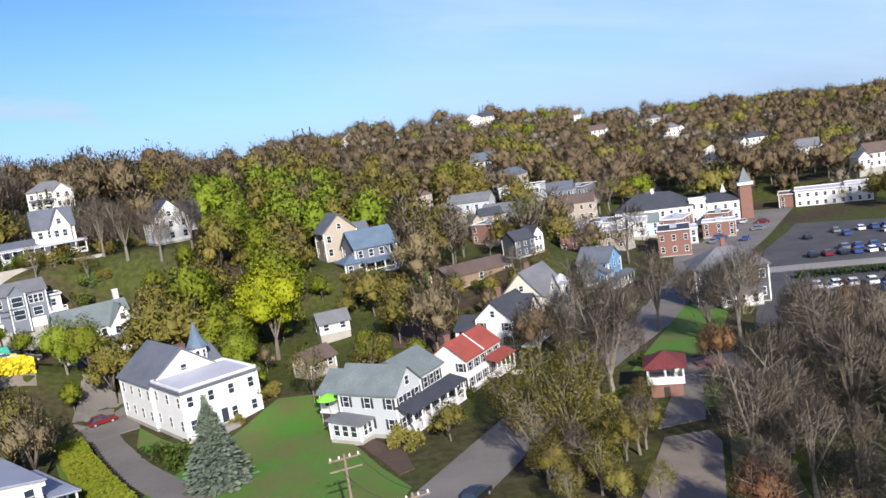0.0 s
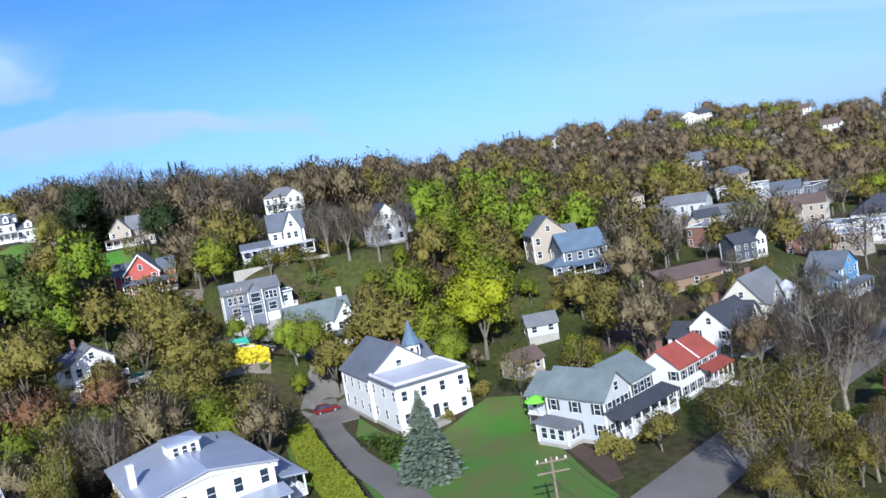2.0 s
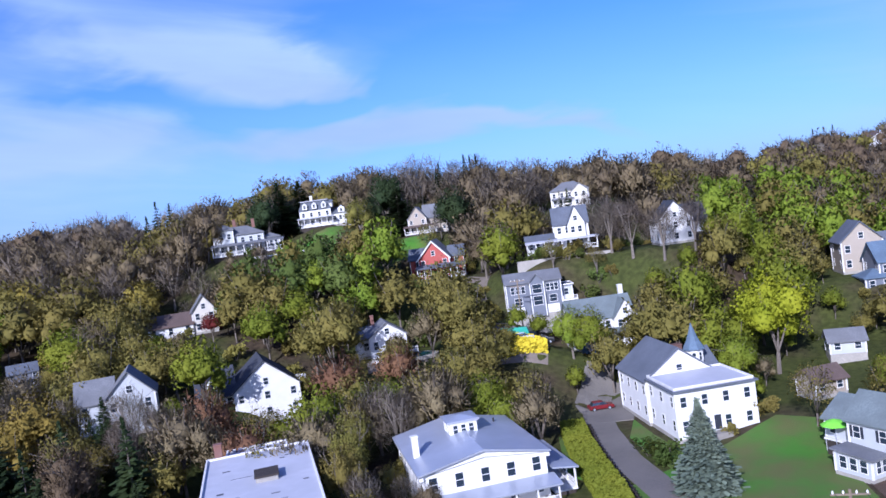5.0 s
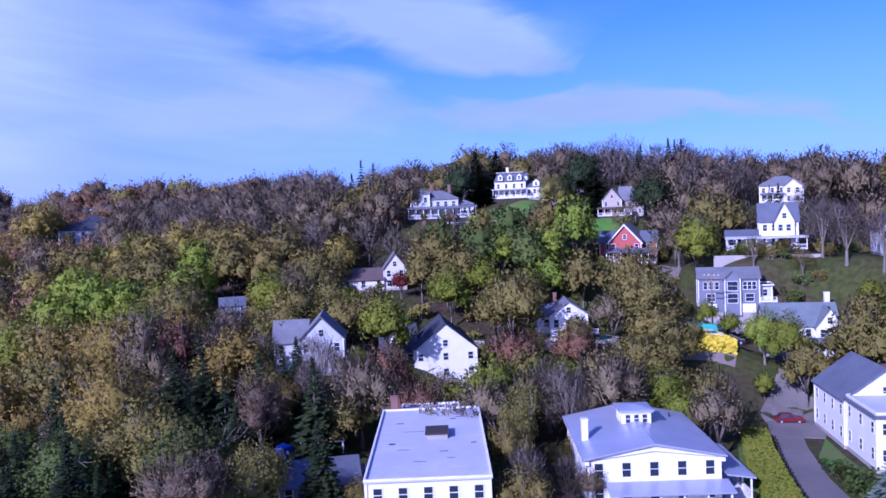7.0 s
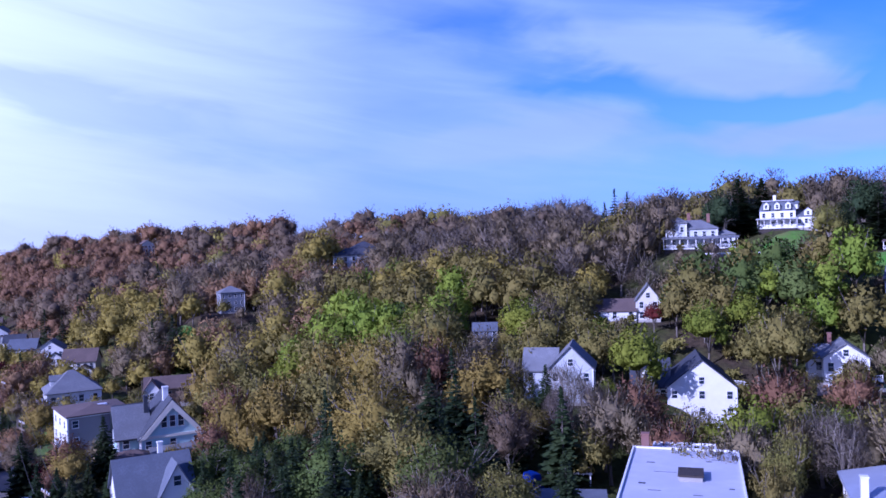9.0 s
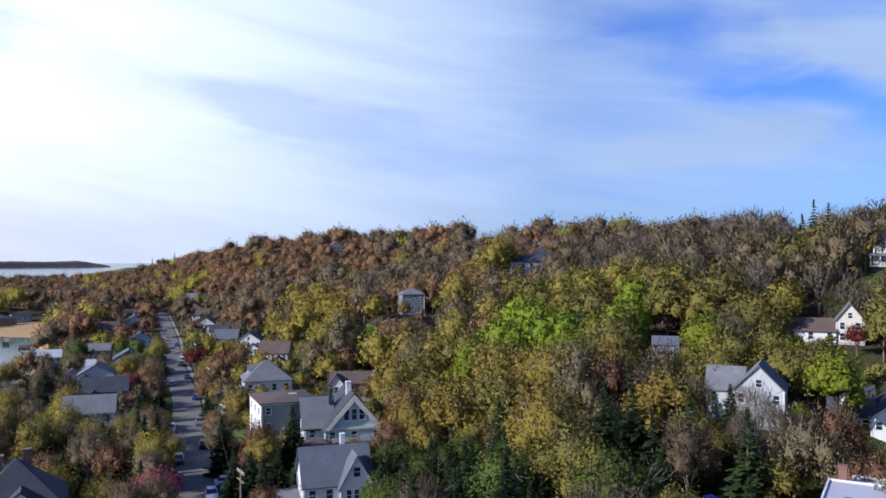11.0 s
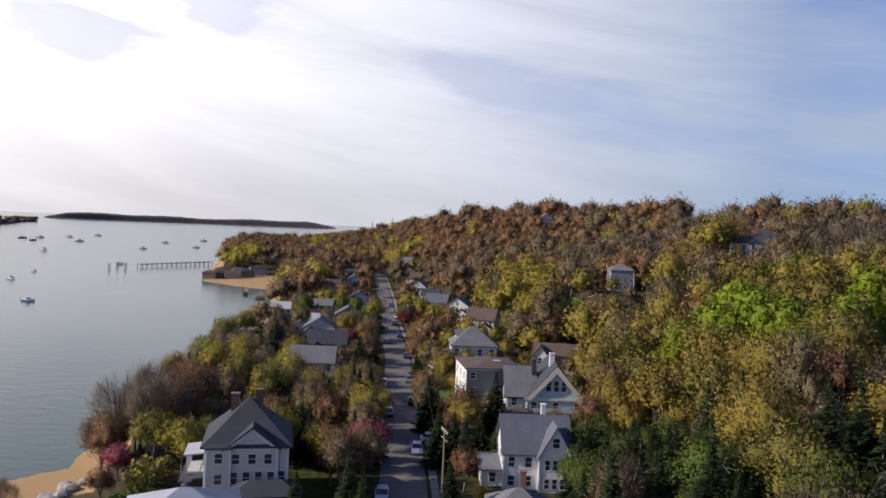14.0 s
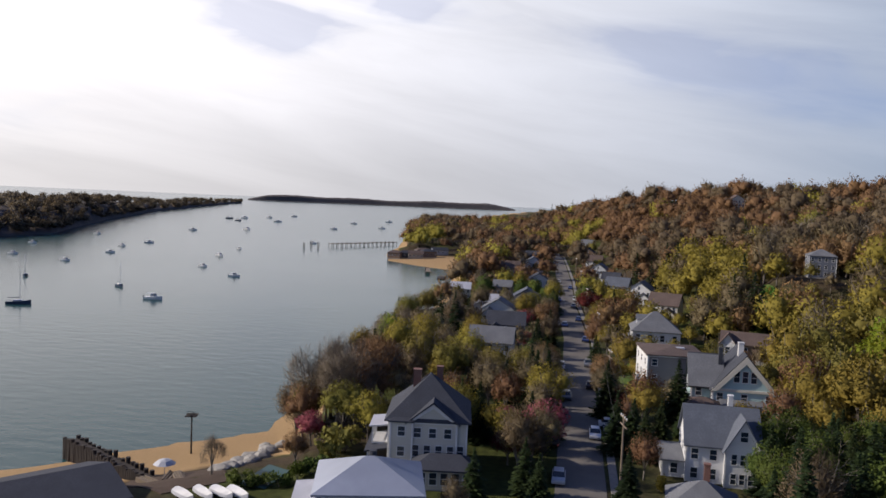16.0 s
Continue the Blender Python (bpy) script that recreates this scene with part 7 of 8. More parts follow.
    Shape().add([(-1.4, -0.8, 0), (1.4, -0.8, 0), (1.4, 0.8, 0), (-1.4, 0.8, 0), (-1.5, -0.95, 1.2), (1.5, -0.95, 1.2), (1.5, 0.8, 1.5), (-1.5, 0.8, 1.5)], BOX_F).part("bin", noisy("dumpster_blue", (0.03, 0.07, 0.16), (0.02, 0.05, 0.12), 2, 0.5), ob)
    # shore works: piers, timber jetty, beach tower
    a0, a1 = polar(111.0, 720), polar(115.6, 665)
    ob = thing("pier", a0.x, a0.y, 0, 0, "long timber pier on piles reaching into the harbour", "pier")
    d = (a1 - a0)
    d.z = 0
    n = Vector((-d.y, d.x, 0)).normalized()
    up = Vector((0, 0, 1))
    c = [n * 2 + up * 2.2, d + n * 2 + up * 2.2, d - n * 2 + up * 2.2, n * -2 + up * 2.2]
    Shape().add(c + [v + up * 0.4 for v in c], BOX_F).part("deck", WOOD, ob)
    for k in range(16):
        for sgn in (-1, 1):
            p = d * (k / 15) + n * 1.9 * sgn
            Shape().tube(p - up * 2, p + up * 3.4, 0.22, 0.2, 6).part("bulkhead_post", DARKWOOD, ob)
    for a, r in ((116.4, 650), (117.4, 640), (116.9, 660)):
        q = polar(a, r)
        ob = thing("mooring_pile", q.x, q.y, 0, 0, "tall dark timber mooring piles in the water", "bulkhead_post")
        for k in range(2):
            Shape().tube((k * 2.2, 0, -2), (k * 2.2, 0, 4.6), 0.3, 0.25, 6).part("bulkhead_post", DARKWOOD, ob)
    q = polar(108.6, 470)
    ob = thing("jetty", q.x, q.y, 0, 20, "short timber jetty on piles beside the sand spit", "pier")
    Shape().box(-12, -1.5, 1.4, 12, 1.5, 1.7).part("deck", WOOD, ob)
    for k in range(7):
        Shape().tube((-11 + k * 3.6, -1.3, -2), (-11 + k * 3.6, -1.3, 2.6), 0.2, 0.18, 6).part("bulkhead_post", DARKWOOD, ob)
    for a, r in ((107.6, 440), (107.2, 405)):
        q = polar(a, r)
        ob = thing("floating_dock", q.x, q.y, 0, 15, "dark floating dock at the shore", "dock")
        Shape().box(-7, -2, -0.3, 7, 2, 0.7).part("pontoon", DARKWOOD, ob)
    q0, q1 = polar(132.8, 141), polar(126.3, 113)
    ob = thing("timber_bulkhead", q0.x, q0.y, 0, 0, "dark timber bulkhead wall of piles on the beach", "bulkhead")
    d = q1 - q0
    for k in range(60):
        p = d * (k / 59)
        hgt = 3.6 + rnd.uniform(-0.5, 0.4)
        Shape().tube((p.x + rnd.uniform(-0.2, 0.2), p.y + rnd.uniform(-0.2, 0.2), -2), (p.x, p.y, hgt), 0.38, 0.33, 7).part("bulkhead_post", DARKWOOD, ob)
    across = Vector((-d.y, d.x, 0)).normalized()
    for k in range(24):
        p = d * (k / 23) + across * 2.2
        Shape().tube((p.x, p.y, -2), (p.x + rnd.uniform(-0.2, 0.2), p.y, 3.3 + rnd.uniform(-0.4, 0.5)), 0.42, 0.36, 7).part("bulkhead_post", DARKWOOD, ob)
    c = [across * 0.3 + Vector((0, 0, 2.6)), d + across * 0.3 + Vector((0, 0, 2.6)), d + across * 2.0 + Vector((0, 0, 2.6)), across * 2.0 + Vector((0, 0, 2.6))]
    Shape().add(c + [v + Vector((0, 0, 0.3)) for v in c], BOX_F).part("walkway", DARKWOOD, ob)
    # boats laid up under white shrink wrap, a garden parasol and stacked timber behind the beach
    wrap = noisy("white_shrink_wrap", (0.5, 0.51, 0.54), (0.42, 0.43, 0.46), 1.5, 0.45, bump=0.15)
    for x, y, turn in ((-82.0, -57.9, 64), (-83.3, -55.9, 60), (-84.0, -53.8, 66), (-84.5, -51.8, 62)):
        b = thing("covered_boat", x, y, gz(x, y), turn, "small boat laid up under white shrink wrap", "boat", "covered boats", size=0.75)
        rings = [(-2.8, 0.75, 1.5), (-1.6, 0.95, 1.9), (0.6, 0.9, 2.0), (2.0, 0.55, 1.9), (3.0, 0.06, 1.75)]
        vs, fs = [], []
        for px, hw, top in rings:
            vs += [(px, -hw, 0.7), (px, -hw * 0.85, 1.2), (px, 0, top), (px, hw * 0.85, 1.2), (px, hw, 0.7)]
        for i in range(4):
            fs += [(i * 5 + j, i * 5 + 5 + j, i * 5 + 6 + j, i * 5 + 1 + j) for j in range(4)] + [(i * 5 + 4, i * 5 + 9, i * 5 + 5, i * 5)]
        fs += [(0, 1, 2, 3, 4), (24, 23, 22, 21, 20)]
        Shape().add(vs, fs).part("cover", wrap, b)
        Shape().box(-2.0, -0.35, -0.3, -1.6, 0.35, 0.72).box(1.0, -0.3, -0.3, 1.4, 0.3, 0.72).part("cradle", DARKWOOD, b)
    u = thing("parasol", -94.5, -70.0, gz(-94.5, -70.0), 0, "white garden parasol beside the beach", "umbrella")
    Shape().tube((0, 0, -0.3), (0, 0, 2.6), 0.05, 0.04, 6).part("pole", R_METAL, u)
    Shape().lathe([(1.6, 2.0), (0.9, 2.5), (0.05, 2.75)], 8).part("canopy", wrap, u)
    for x, y, turn in ((-92.5, -67.5, 20), (-90.4, -69.6, 70), (-91.4, -65.2, 45)):
        t = thing("timber_stack", x, y, gz(x, y), turn, "stack of weathered driftwood and boards", "timber")
        for k in range(5):
            Shape().box(-1.8 + rnd.uniform(-0.3, 0.3), -0.7 + k * 0.28, -0.2, 1.8, -0.48 + k * 0.28, 0.25 + rnd.uniform(0, 0.3)).part("board", WOOD, t)
    q = polar(124.8, 136)
    ob = thing("osprey_pole", q.x, q.y, gz(q.x, q.y), 20, "tall wooden pole with a nesting platform on the beach", "pole")
    Shape().tube((0, 0, -1), (0, 0, 6.4), 0.16, 0.12, 7).part("pole", DARKWOOD, ob)
    Shape().box(-0.9, -0.9, 6.4, 0.9, 0.9, 6.55).part("platform", DARKWOOD, ob)
    for k in range(12):
        aa = rnd.uniform(0, math.tau)
        Shape().tube((math.cos(aa) * 0.8, math.sin(aa) * 0.8, 6.6), (math.cos(aa + 2) * 1.0, math.sin(aa + 2) * 1.0, 6.9 + rnd.uniform(-0.2, 0.3)), 0.03, 0.02, 3).part("stick", DARKWOOD, ob)
    rk = random.Random(6)
    for k in range(40):
        u = rk.random()
        q = Vector((-98 - 22 * u + rk.uniform(-1, 1), -62.5 - 4.5 * u + rk.uniform(-1.6, 1.6), 0))
        s = rk.uniform(0.5, 1.5)
        bm = bmesh.new()
        bmesh.ops.create_icosphere(bm, subdivisions=2, radius=s)
        for v in bm.verts:
            v.co *= 1 + 0.3 * noise.noise(v.co * 1.3 + Vector((k, 0, 0)))
            v.co.z *= 0.6
        me = bpy.data.meshes.new("boulder")
        bm.to_mesh(me)
        bm.free()
        me.materials.append(STONE)
        ob = new("boulder", me)
        ob.location = (q.x, q.y, gz(q.x, q.y) + 0.15 * s)
        tagged(ob, "gray shoreline boulder on the sand", "rock", "shoreline boulders")
    # far shores
    for nm, lab, a0, a1, r0 in (("island", "low dark wooded island across the harbour", 102.5, 121.4, 3300), ("far_shore", "dark wooded far shore across the harbour", 121.8, 150, 1500)):
        vs, fs = [], []
        n = 90
        steps = (0, 6, 14, 30, 60, 120, 220, 340, 400)
        for i in range(n + 1):
            u = i / n
            a = a0 + (a1 - a0) * u
            if nm == "island":
                r, env = r0, min(1, u * 9, (1 - u) * 14) ** 0.6
                top = 27 * env * (0.85 + 0.15 * math.sin(u * 17) * math.cos(u * 7)) + 1.2 * noise.noise(Vector((u * 120, 3, 0))) * min(1, env)
                zs = [-1, 2, top * 0.75, top * 0.9, top, top * 0.95, top * 0.9, top * 0.6, -2]
            else:
                r = np.interp(u, SHORE_U, SHORE_R)
                zs = [shore_top(u, dr) for dr in steps]
            for dr, z in zip(steps, zs):
                vs.append(polar(a, r + dr, z + (noise.noise(Vector((u * 260, dr, 1))) * 2 if 10 < dr < 300 else 0)))
        k = len(steps)
        for i in range(n):
            for j in range(k - 1):
                o = i * k + j
                fs.append((o, o + k, o + k + 1, o + 1))
        ob = mesh_ob(nm, vs, fs, LEAF["far"])
        tagged(ob, lab, "distant shore", kind="structure")


SHORE_U, SHORE_R = [0, 0.02, 0.06, 0.145, 0.255, 0.337, 0.415, 1], [2500, 2408, 2087, 1641, 1226, 957, 758, 480]


def shore_top(u, dr):
    """Height of the far side's land, inland distance dr."""
    hh = float(np.interp(u, [0, 0.02, 0.06, 0.125, 0.18, 0.255, 0.35, 0.415, 1], [1, 4, 7, 12, 8, 17, 23, 23, 21]))
    return float(np.interp(dr, [0, 6, 14, 60, 160, 300, 400], [-1, 1.6, 4, hh * 0.7, hh, hh * 0.7, -2]))


LEAF["far"] = noisy("far_woods", (0.11, 0.098, 0.095), (0.08, 0.072, 0.072), 0.05, 0.95, spec=0.05, coarse=0.2)
small_things()


# ---- trees ----
HOUSES = [(o.matrix_basis.translation.copy(), 8.5) for o in bpy.data.objects if o.get("category") in ("house", "building", "boathouse", "gazebo", "outbuilding", "shop")]


def az_of(x, y):
    a = math.degrees(math.atan2(-x, y))
    return a + 360 if a < -98 else a


HOUSE_POLAR = [(az_of(p.x, p.y), math.hypot(p.x, p.y), p.z) for p in (o.matrix_basis.translation for o in bpy.data.objects if o.get("category") in ("house", "building", "gazebo"))]
HOUSE_POLAR = [h for h in HOUSE_POLAR if not (204 < h[1] < 335 and h[0] < 5 and h[0] > -7)]


def clear_of(x, y, top, reach, twiggy=False):
    """True where a tree stands clear of houses, roads and open yards, and leaves the house fronts open."""
    for p, r in HOUSES:
        if (p.x - x) ** 2 + (p.y - y) ** 2 < (r + reach * 0.5) ** 2:
            return False
    a, d = az_of(x, y), math.hypot(x, y)
    for ha, hr, hz in () if twiggy else HOUSE_POLAR:
        if d < hr and abs(a - ha) < math.degrees((6.5 if hr < 270 else 3.5) / hr) + math.degrees(reach * 0.55 / d):
            if (top - 45) / d > (hz + (2.6 if hr < 135 else 4.6 if hr < 230 else 5.2) + (1.8 if ha > 88 else 0) - 45) / hr:
                return False
    return True


OPEN = [([(-46, 82), (-30, 74), (-8, 78), (-14, 92), (-20, 104), (-27, 112), (-36, 110)], 0), ([(7, 60), (18, 58), (29, 86), (36, 104), (28, 112), (18, 92)], 0), ([(46, 126), (66, 110), (142, 138), (152, 217), (120, 290), (95, 295), (60, 215)], 0),
        ([(-76, 146), (-50, 120), (-30, 70), (-12, 62), (-36, 92), (-52, 112), (-58, 142)], 0)]


def inside(x, y, poly):
    hit = False
    for (x0, y0), (x1, y1) in zip(poly, poly[1:] + poly[:1]):
        if (y0 > y) != (y1 > y) and x < (x1 - x0) * (y - y0) / (y1 - y0) + x0:
            hit = not hit
    return hit


def near_line(x, y, line, d):
    for (x0, y0), (x1, y1) in zip(line, line[1:]):
        l2 = (x1 - x0) ** 2 + (y1 - y0) ** 2
        u = max(0, min(1, ((x - x0) * (x1 - x0) + (y - y0) * (y1 - y0)) / l2))
        if (x0 + (x1 - x0) * u - x) ** 2 + (y0 + (y1 - y0) * u - y) ** 2 < d * d:
            return True
    return False


def free(x, y, top, reach, twiggy=False):
    if any(inside(x, y, p) for p, _ in OPEN) or near_line(x, y, ROAD_N, 6) or near_line(x, y, ROAD_W, 7.5):
        return False
    a, d = az_of(x, y), math.hypot(x, y)
    if (38 < a < 48 and 228 < d < 258) or (41 < a < 47.6 and 218 < d < 230) or (28 < a < 39 and d < 112):
        return False
    if 28.6 < a < 33.0 and 126 < d < 153:
        return False
    if (20.2 < a < 30.6 and d < 140) or (4.5 < a <= 20.2 and d < 99):
        return False
    return clear_of(x, y, top, reach, twiggy)


GREENNESS = ("conifer", "bare", "budding", "rusty", "pink", "maroon", "golden", "sparse", "olive", "lime", "leafy")


def mix_for(a, d, rnd):
    """Which trees grow where, in drifts: brown woods on the ridges, fresh green on the lower slopes."""
    if 56 < a < 80 and d < 140:
        w = dict(olive=5, leafy=2.4, conifer=1.6, golden=1.2, lime=2.0, budding=0.6)
    elif a < 1 and d < 150:
        w = dict(bare=5, budding=2, sparse=5)
    elif a < 18:
        w = dict(bare=2.0, budding=2.2, olive=5, lime=3.2, conifer=0.2) if d < 300 else dict(budding=6, bare=3.4, olive=0.8, conifer=0.3, lime=0.1)
    elif a < 36:
        w = dict(bare=1.6, budding=2.2, olive=5, lime=3.2, leafy=0.8) if d < 205 else dict(budding=5, bare=3, olive=1.6, conifer=0.4)
    elif a < 56:
        w = dict(budding=4, bare=2, rusty=0.5, olive=4, lime=1.4, leafy=0.8) if d < 215 else dict(budding=6, bare=3, olive=0.8, conifer=0.7)
    elif a < 86:
        w = dict(olive=5, lime=2.3 if a < 68 else 1.8, golden=1.4 if a < 68 else 4.5, rusty=0.4, budding=1.2, leafy=0.9 if a < 68 else 0.3, bare=0.6 if a < 68 else 0.1, conifer=0.3) if d < 255 else dict(budding=7, bare=2.4, rusty=0.8 if a < 72 else 4.5, olive=0.4, golden=0.2 if a < 74 else 0.6)
    elif a < 98:
        w = dict(olive=1.8, golden=8, rusty=1.6, budding=1.2, lime=0.2, leafy=0.3, conifer=0.6) if d < 340 else dict(budding=3.4, rusty=6.5, golden=0.3)
    elif d > 330:
        w = dict(budding=3, rusty=6, golden=1.0, conifer=0.3)
    else:
        w = dict(golden=3, olive=0.7, rusty=2.4, budding=3.0, bare=1.4, leafy=0.6, pink=0.3, maroon=0.3, conifer=0.8)
    q = polar(a, d)
    v = 0.9 * noise.noise(Vector((q.x * 0.02, q.y * 0.02, 3.3))) + rnd.uniform(-0.3, 0.3)
    v = 0.5 * (1 + math.erf(v / 0.42)) * sum(w.values())
    for k in sorted(w, key=GREENNESS.index):
        v -= w[k]
        if v <= 0:
            break
    return k


def placed_trees():
    """Single trees that stand out: azimuth, distance, kind, size."""
    rows = [(19.6, 98, "spruce", 1.15), (14.1, 146, "yellow", 1.3), (8.2, 148, "lime", 1.0), (33.2, 120, "lime", 0.7), (34.4, 126, "lime", 0.85), (36.3, 128, "olive", 0.9), (26.2, 150, "lime", 0.85), (27.6, 152, "lime", 0.7), (22.6, 150, "olive", 0.8), (20.5, 172, "bare", 0.85), (18.4, 174, "bare", 0.8), (22.6, 176, "bare", 0.95), (24.0, 182, "bare", 0.95), (23.4, 190, "budding", 0.8), (28.2, 178, "sparse", 0.5), (25.2, 176, "sparse", 0.5), (31.4, 190, "budding", 0.8), (33.0, 196, "budding", 0.85), (16.6, 136, "lime", 0.75), (12.0, 150, "olive", 0.9),
            (61.6, 172, "lime", 1.15), (70.6, 104, "olive", 1.15), (72.4, 150, "golden", 1.2), (70.2, 160, "lime", 1.15), (67.6, 96, "leafy", 1.2), (64.6, 104, "conifer", 1.0), (63.0, 118, "budding", 1.0), (72.8, 118, "golden", 1.4), (75.6, 100, "leafy", 1.1), (78.4, 108, "conifer", 0.9), (71.6, 90, "lime", 0.5),
            (45.2, 97, "olive", 0.85), (44.6, 106, "olive", 0.85), (44.2, 115, "olive", 0.85), (43.8, 124, "golden", 0.8), (41.0, 118, "bare", 0.95), (42.2, 128, "bare", 0.9), (40.0, 126, "bare", 0.8), (57.2, 131, "bare", 0.85), (58.6, 134, "bare", 0.85), (59.4, 128, "bare", 0.8), (56.2, 128, "bare", 0.8), (61.4, 128, "olive", 0.7), (50.2, 128, "sparse", 0.8), (60.2, 134, "conifer", 0.85), (52.6, 188, "maroon", 0.9),
            (48.0, 250, "pine", 1.15), (46.9, 262, "conifer", 1.5), (39.5, 264, "pine", 1.25), (40.6, 254, "pine", 0.8), (38.6, 258, "conifer", 1.4), (34.7, 234, "pine", 1.3), (41.4, 248, "olive", 0.9), (45.4, 278, "conifer", 1.6),
            (99.3, 122, "conifer", 0.55), (99.6, 117, "pink", 1.25), (102.4, 124, "pink", 0.8), (101.5, 222, "pink", 1.1), (97.0, 256, "maroon", 1.3), (100.4, 138, "conifer", 0.85), (100.8, 146, "conifer", 0.75), (100.6, 168, "leafy", 0.6), (100.5, 188, "conifer", 0.7), (108.5, 184, "golden", 0.8), (104.9, 190, "golden", 0.75), (111.1, 186, "lime", 0.75), (95.4, 140, "conifer", 0.7), (94.6, 120, "conifer", 0.65), (90.6, 140, "conifer", 0.8), (88.8, 146, "conifer", 0.75), (102.2, 110, "maroon", 0.7), (99.6, 138, "conifer", 0.8), (92.6, 118, "conifer", 0.6), (91.6, 126, "conifer", 0.5), (116.5, 117, "pink", 0.8), (114.8, 124, "bare", 0.85), (112.4, 130, "rusty", 0.9), (117.6, 132, "budding", 0.8), (114.0, 138, "bare", 0.9), (116.8, 128, "bare", 0.95), (115.2, 133, "bare", 0.95), (113.4, 127, "bare", 1.0), (118.6, 129, "budding", 0.75), (111.6, 140, "rusty", 0.9),
            (110.3, 170, "golden", 0.85), (108.6, 158, "olive", 0.8), (105.4, 160, "golden", 0.8), (106.6, 150, "olive", 0.75), (103.3, 150, "olive", 0.7), (101.4, 196, "pink", 0.8), (102.6, 142, "conifer", 0.6), (97.0, 300, "maroon", 0.9), (95.2, 250, "maroon", 1.15), (104.5, 125, "maroon", 0.55), (122.6, 127, "bare", 0.4),
            (-4.0, 98, "sparse", 0.8), (-6.0, 86, "sparse", 0.85), (-3.4, 84, "sparse", 0.75), (-7.2, 94, "sparse", 0.8), (-7.0, 122, "bare", 0.95), (-4.8, 124, "budding", 0.8), (-8.6, 138, "bare", 1.0), (-2.2, 94, "sparse", 0.6), (-8.0, 76, "sparse", 0.5)]
    for x, y, k, s in ((25.7, 75.4, "bare", 0.9), (31, 79, "bare", 0.8), (38, 80, "bare", 0.95), (34, 90, "bare", 0.8), (42, 96, "bare", 1.0), (36.6, 122, "bare", 1.0), (40, 117, "bare", 1.05), (17.4, 101, "bare", 1.05), (19, 104.5, "bare", 1.1), (15.2, 103, "bare", 1.0), (46, 108, "bare", 0.9),
                       (33, 106, "rusty", 0.55), (45, 84, "bare", 0.9), (29, 69, "bare", 0.7), (50, 98, "bare", 0.95), (54, 112, "rusty", 0.7), (32, 134, "bare", 1.0), (24, 126, "bare", 0.9), (48, 138, "bare", 0.9), (11, 92, "sparse", 0.45), (9.5, 97, "sparse", 0.6)):
        rows.append((az_of(x, y), math.hypot(x, y), k, s))
    rnd = random.Random(2)
    grove = []
    for k in range(400):
        a, d = rnd.uniform(-33, -18.5), rnd.uniform(62, 134)
        q = polar(a, d)
        if any(inside(q.x, q.y, p) for p, _ in OPEN) or inside(q.x, q.y, [(26, 90), (40, 86), (40, 104), (52, 124), (50, 152), (30, 128), (20, 108)]) or any((q.x - g[0]) ** 2 + (q.y - g[1]) ** 2 < 26 for g in grove):
            continue
        grove.append((q.x, q.y))
        rows.append((a, d, rnd.choice(("bare", "bare", "bare", "bare", "budding", "rusty")), rnd.uniform(0.6, 0.9) if a < -26 and d < 100 else rnd.uniform(0.42, 0.62)))
    for k in range(26):
        rows.append((rnd.uniform(-13, -4), rnd.uniform(72, 108), rnd.choice(("sparse", "sparse", "bare", "olive")), rnd.uniform(0.3, 0.55)))
    for k in range(64):
        side = rnd.choice((-1, 1, 1))
        d = rnd.uniform(96, 330)
        a = np.interp(d, [100, 154, 218, 372], [96.7, 97.9, 98.1, 98.7]) + side * math.degrees(rnd.uniform(5.0, 8.5) / d)
        rows.append((float(a), d, rnd.choice(("conifer", "leafy", "conifer", "golden", "rusty", "maroon", "budding", "budding")), rnd.uniform(0.4, 0.75)))
    for k in range(60):
        d = rnd.uniform(112, 260)
        rows.append((rnd.uniform(101, float(np.interp(d, [110, 150, 160, 260], [118, 116, 115, 109]))), d, rnd.choice(("golden", "olive", "rusty", "budding", "budding", "golden", "conifer")), rnd.uniform(0.4, 0.72)))
    for k in range(36):
        rows.append((rnd.uniform(76, 84.5), rnd.uniform(90, 130), rnd.choice(("leafy", "conifer", "conifer", "leafy", "conifer")), rnd.uniform(0.5, 0.85)))
    for a, r, k, s in rows:
        q = polar(a, r)
        if all((q.x - p.x) ** 2 + (q.y - p.y) ** 2 > 49 for p, _ in HOUSES) and gz(q.x, q.y) > 2.4:
            pine = k == "conifer" and r > 225
            tree(k, q.x, q.y, s * (0.8 if pine else 1.0), rnd=rnd, wide=1.75 if pine else 0.62 if 43.5 < a < 45.5 and r < 126 else 1.0)
